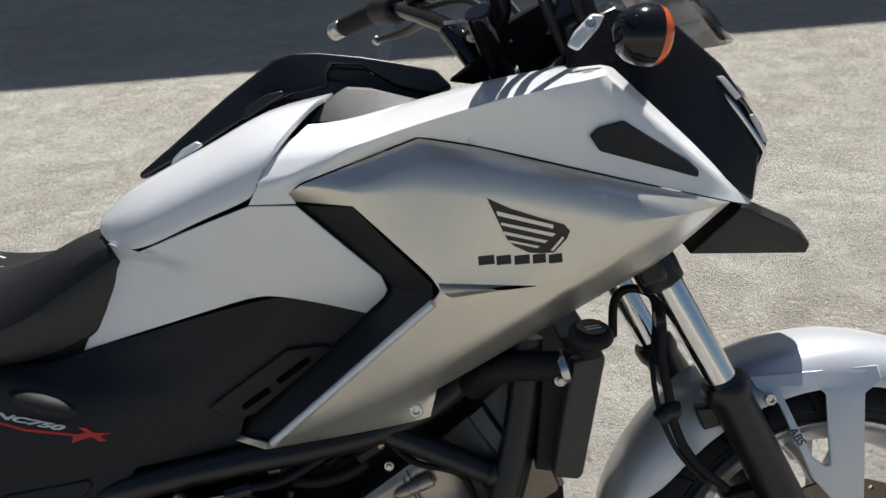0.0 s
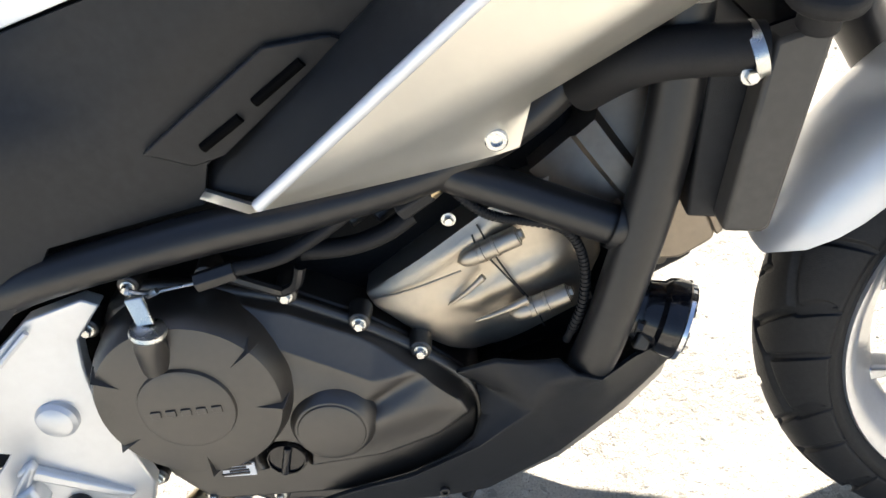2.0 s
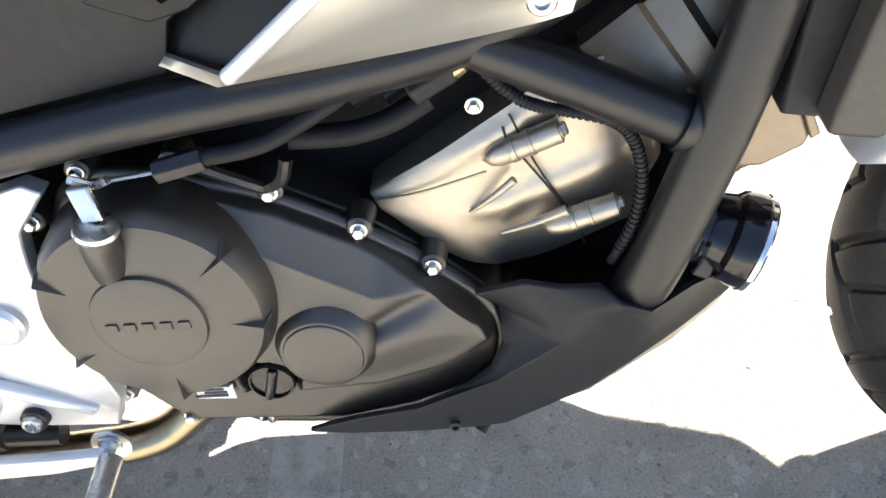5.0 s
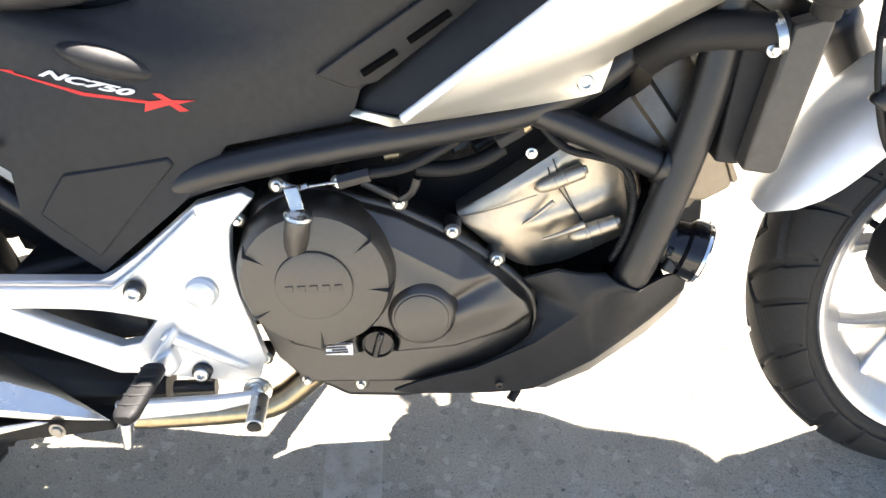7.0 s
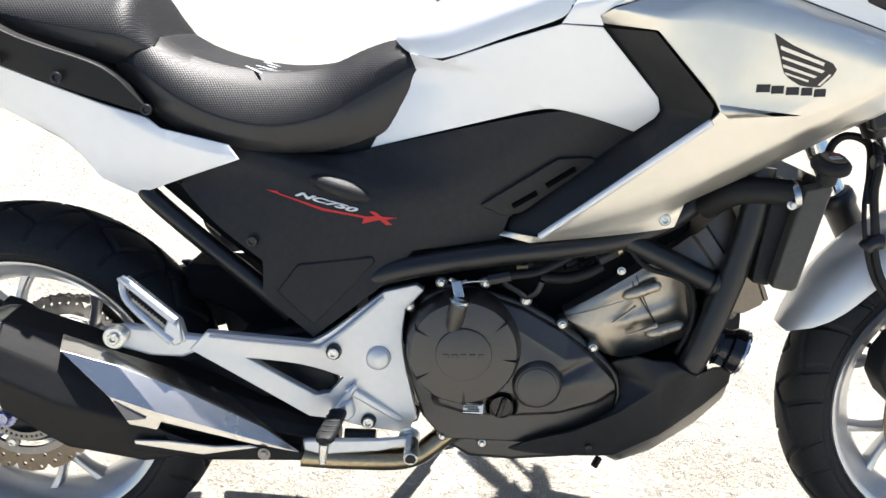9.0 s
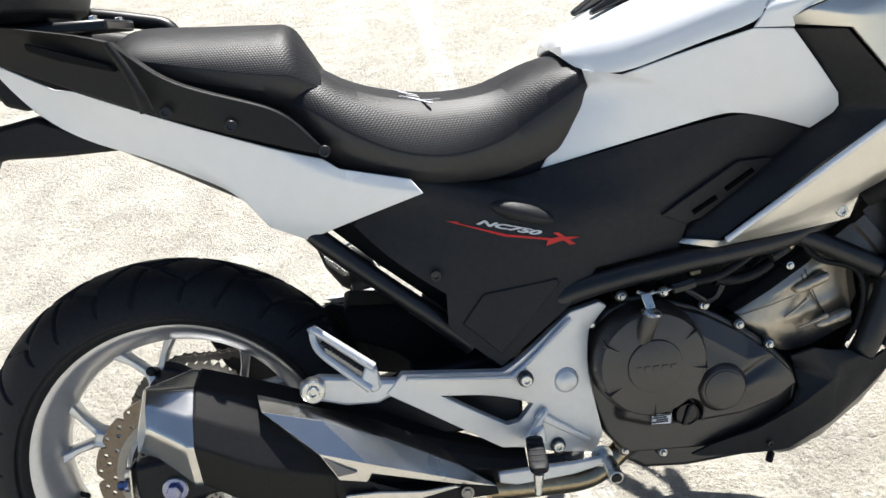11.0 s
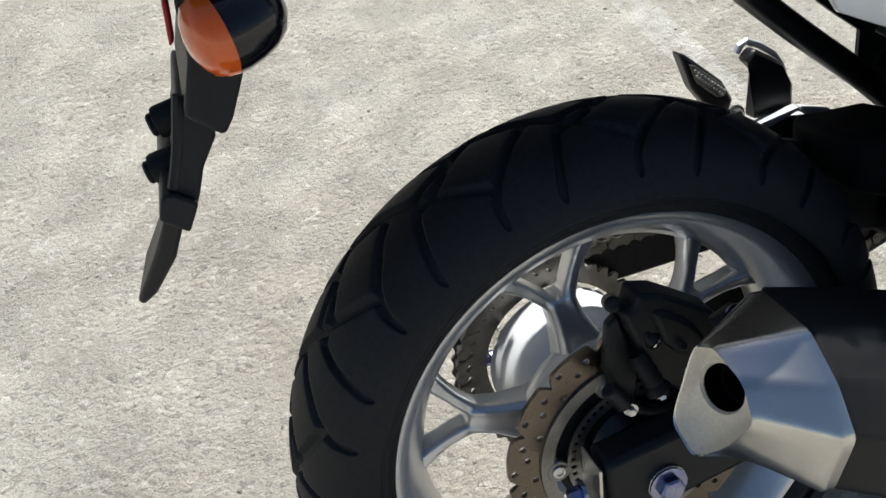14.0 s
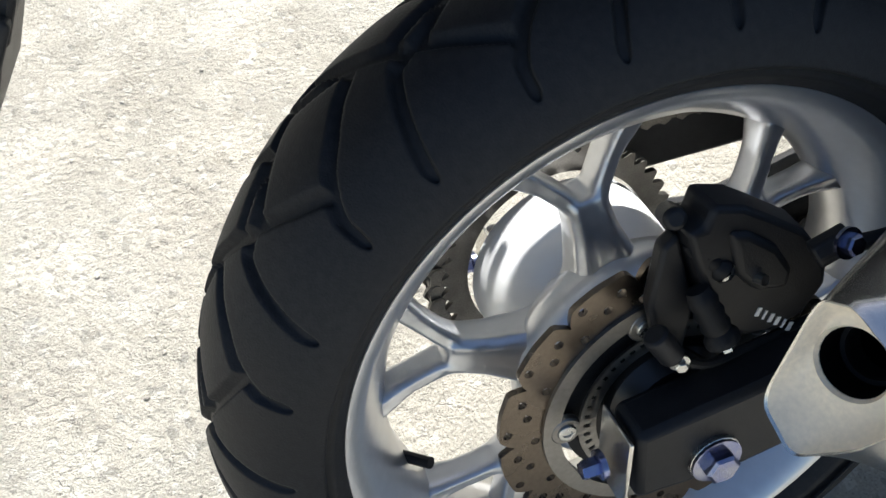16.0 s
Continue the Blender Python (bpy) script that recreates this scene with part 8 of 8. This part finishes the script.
def rack():
    hold = new("rear_rack")
    hold.parent = bike
    tagged(hold, "black rear luggage rack behind the pillion seat")
    part("rack_plate", loft([[(x, -w, 0.964), (x, w, 0.964), (x, w, 0.980), (x, -w, 0.980)] for x, w in ((-0.36, 0.07), (-0.30, 0.09), (-0.06, 0.10), (0.0, 0.08))]), SATIN, hold, "black rack plate", 0.004)
    for s in (1,):
        part("rack_rail", tube([(-0.30, s * 0.145, 1.02), (-0.10, s * 0.15, 0.996), (0.0, s * 0.152, 0.978), (0.034, s * 0.15, 0.968), (0.046, s * 0.145, 0.950)], 0.0125, 14, 5), SATIN, hold, "black rack rail")
    for x, y in ((-0.02, -0.07), (-0.02, 0.07)):
        hex_bolt((x, y, 0.980), 0.006, 0.006, BOLT, hold, direction=(0, 0, 1))


rack()


def top_case():
    secs = []
    for z, a in ((0.984, 0.82), (0.995, 0.93), (1.05, 1.0), (1.12, 1.03), (1.135, 1.03), (1.14, 1.0), (1.20, 0.95), (1.26, 0.78), (1.285, 0.45)):
        secs.append([(-0.26 + 0.21 * a * math.copysign(abs(math.cos(t_)) ** 0.55, math.cos(t_)), 0.215 * a * math.copysign(abs(math.sin(t_)) ** 0.55, math.sin(t_)), z) for t_ in (2 * math.pi * k / 40 for k in range(40))])
    ob = part("top_case", loft(secs), BLACKP, None, "black plastic top case on the rear rack", 0.003, angle=40)
    ob.matrix_basis = bike.matrix_basis
    tagged(ob, category="top case")
    foot = part("case_foot", loft([[(x, -0.05, 0.975), (x, 0.05, 0.975), (x, 0.06, 0.99), (x, -0.06, 0.99)] for x in (-0.40, -0.08)]), BLACKP, ob, bevel=0.003)


top_case()


def side_stand():
    hold = new("side_stand")
    hold.parent = bike
    tagged(hold, "black side stand folded out")
    # lands on the yard where the leaning bike meets it
    foot = Matrix.Rotation(radians(LEAN), 4, "X") @ Vector((0.675, 0.275, 0.006))
    part("leg", tube([(0.60, 0.11, 0.27), foot + Vector((0, -0.004, 0.004))], (0.015, 0.010), 14, 1), SATIN, hold)
    bm = lathe([(0.028, -0.006), (0.030, 0.0), (0.026, 0.006), (0.012, 0.012)], (0, 0, 0), 20, "z")
    part("foot", turned(bm, foot, Matrix.Rotation(radians(LEAN), 3, "X") @ Vector((0, 0, 1))), SATIN, hold)
    part("spring", tube([(0.62, 0.12, 0.28), (0.66, 0.20, 0.16)], 0.006, 10, 1), BOLT, hold)


side_stand()


def far_peg():
    """Passenger peg and bracket on the bike's other side."""
    pg = [(0.221, 0.190, 0.580), (0.232, 0.190, 0.573), (0.275, 0.190, 0.533), (0.288, 0.190, 0.508), (0.278, 0.190, 0.486), (0.261, 0.190, 0.496), (0.236, 0.190, 0.533)]
    hold = part("far_passenger_peg", slab(pg, 0.02), SATIN, bike, "dark folding passenger peg with bright studs", 0.004)
    part("peg_pad", slab([(0.232, 0.187, 0.564), (0.240, 0.187, 0.560), (0.276, 0.187, 0.527), (0.276, 0.187, 0.516), (0.266, 0.187, 0.516), (0.240, 0.187, 0.540)], 0.004), CARR, hold, "dull metal peg pad", 0.001)
    for k in range(20):
        p = [(0.237, 0.186, 0.556), (0.273, 0.186, 0.524)] if k < 10 else [(0.239, 0.186, 0.549), (0.270, 0.186, 0.520)]
        a, b = Vector(p[0]), Vector(p[1])
        q = a + (b - a) * (k % 10) / 9
        part("peg_stud", lathe([(0.0017, 0), (0.0017, -0.002), (0.0008, -0.003)], q, 8), BOLT, hold)
    br = [(0.273, 0.140, 0.567), (0.285, 0.140, 0.578), (0.317, 0.140, 0.557), (0.332, 0.140, 0.525), (0.331, 0.140, 0.490), (0.281, 0.140, 0.498), (0.288, 0.140, 0.550)]
    brk = part("peg_bracket", slab(br, 0.02), SATIN, hold, bevel=0.004)
    part("bracket_edge", tube([(0.274, 0.160, 0.572), (0.286, 0.160, 0.583), (0.320, 0.160, 0.561), (0.333, 0.160, 0.536)], 0.0042, 8, 2), PLATE, brk, "pale grey top edge of the bracket")
    hex_bolt([(0.286, 0.185, 0.491)][0], 0.008, 0.008, BOLT, hold)


far_peg()


# pieces of pieces hang on the part that carries them, no deeper
for ob in list(bike.children_recursive):
    up = ob.parent
    while up is not bike and up.parent is not bike:
        up = up.parent
    ob.parent = up if ob.parent is not bike else bike
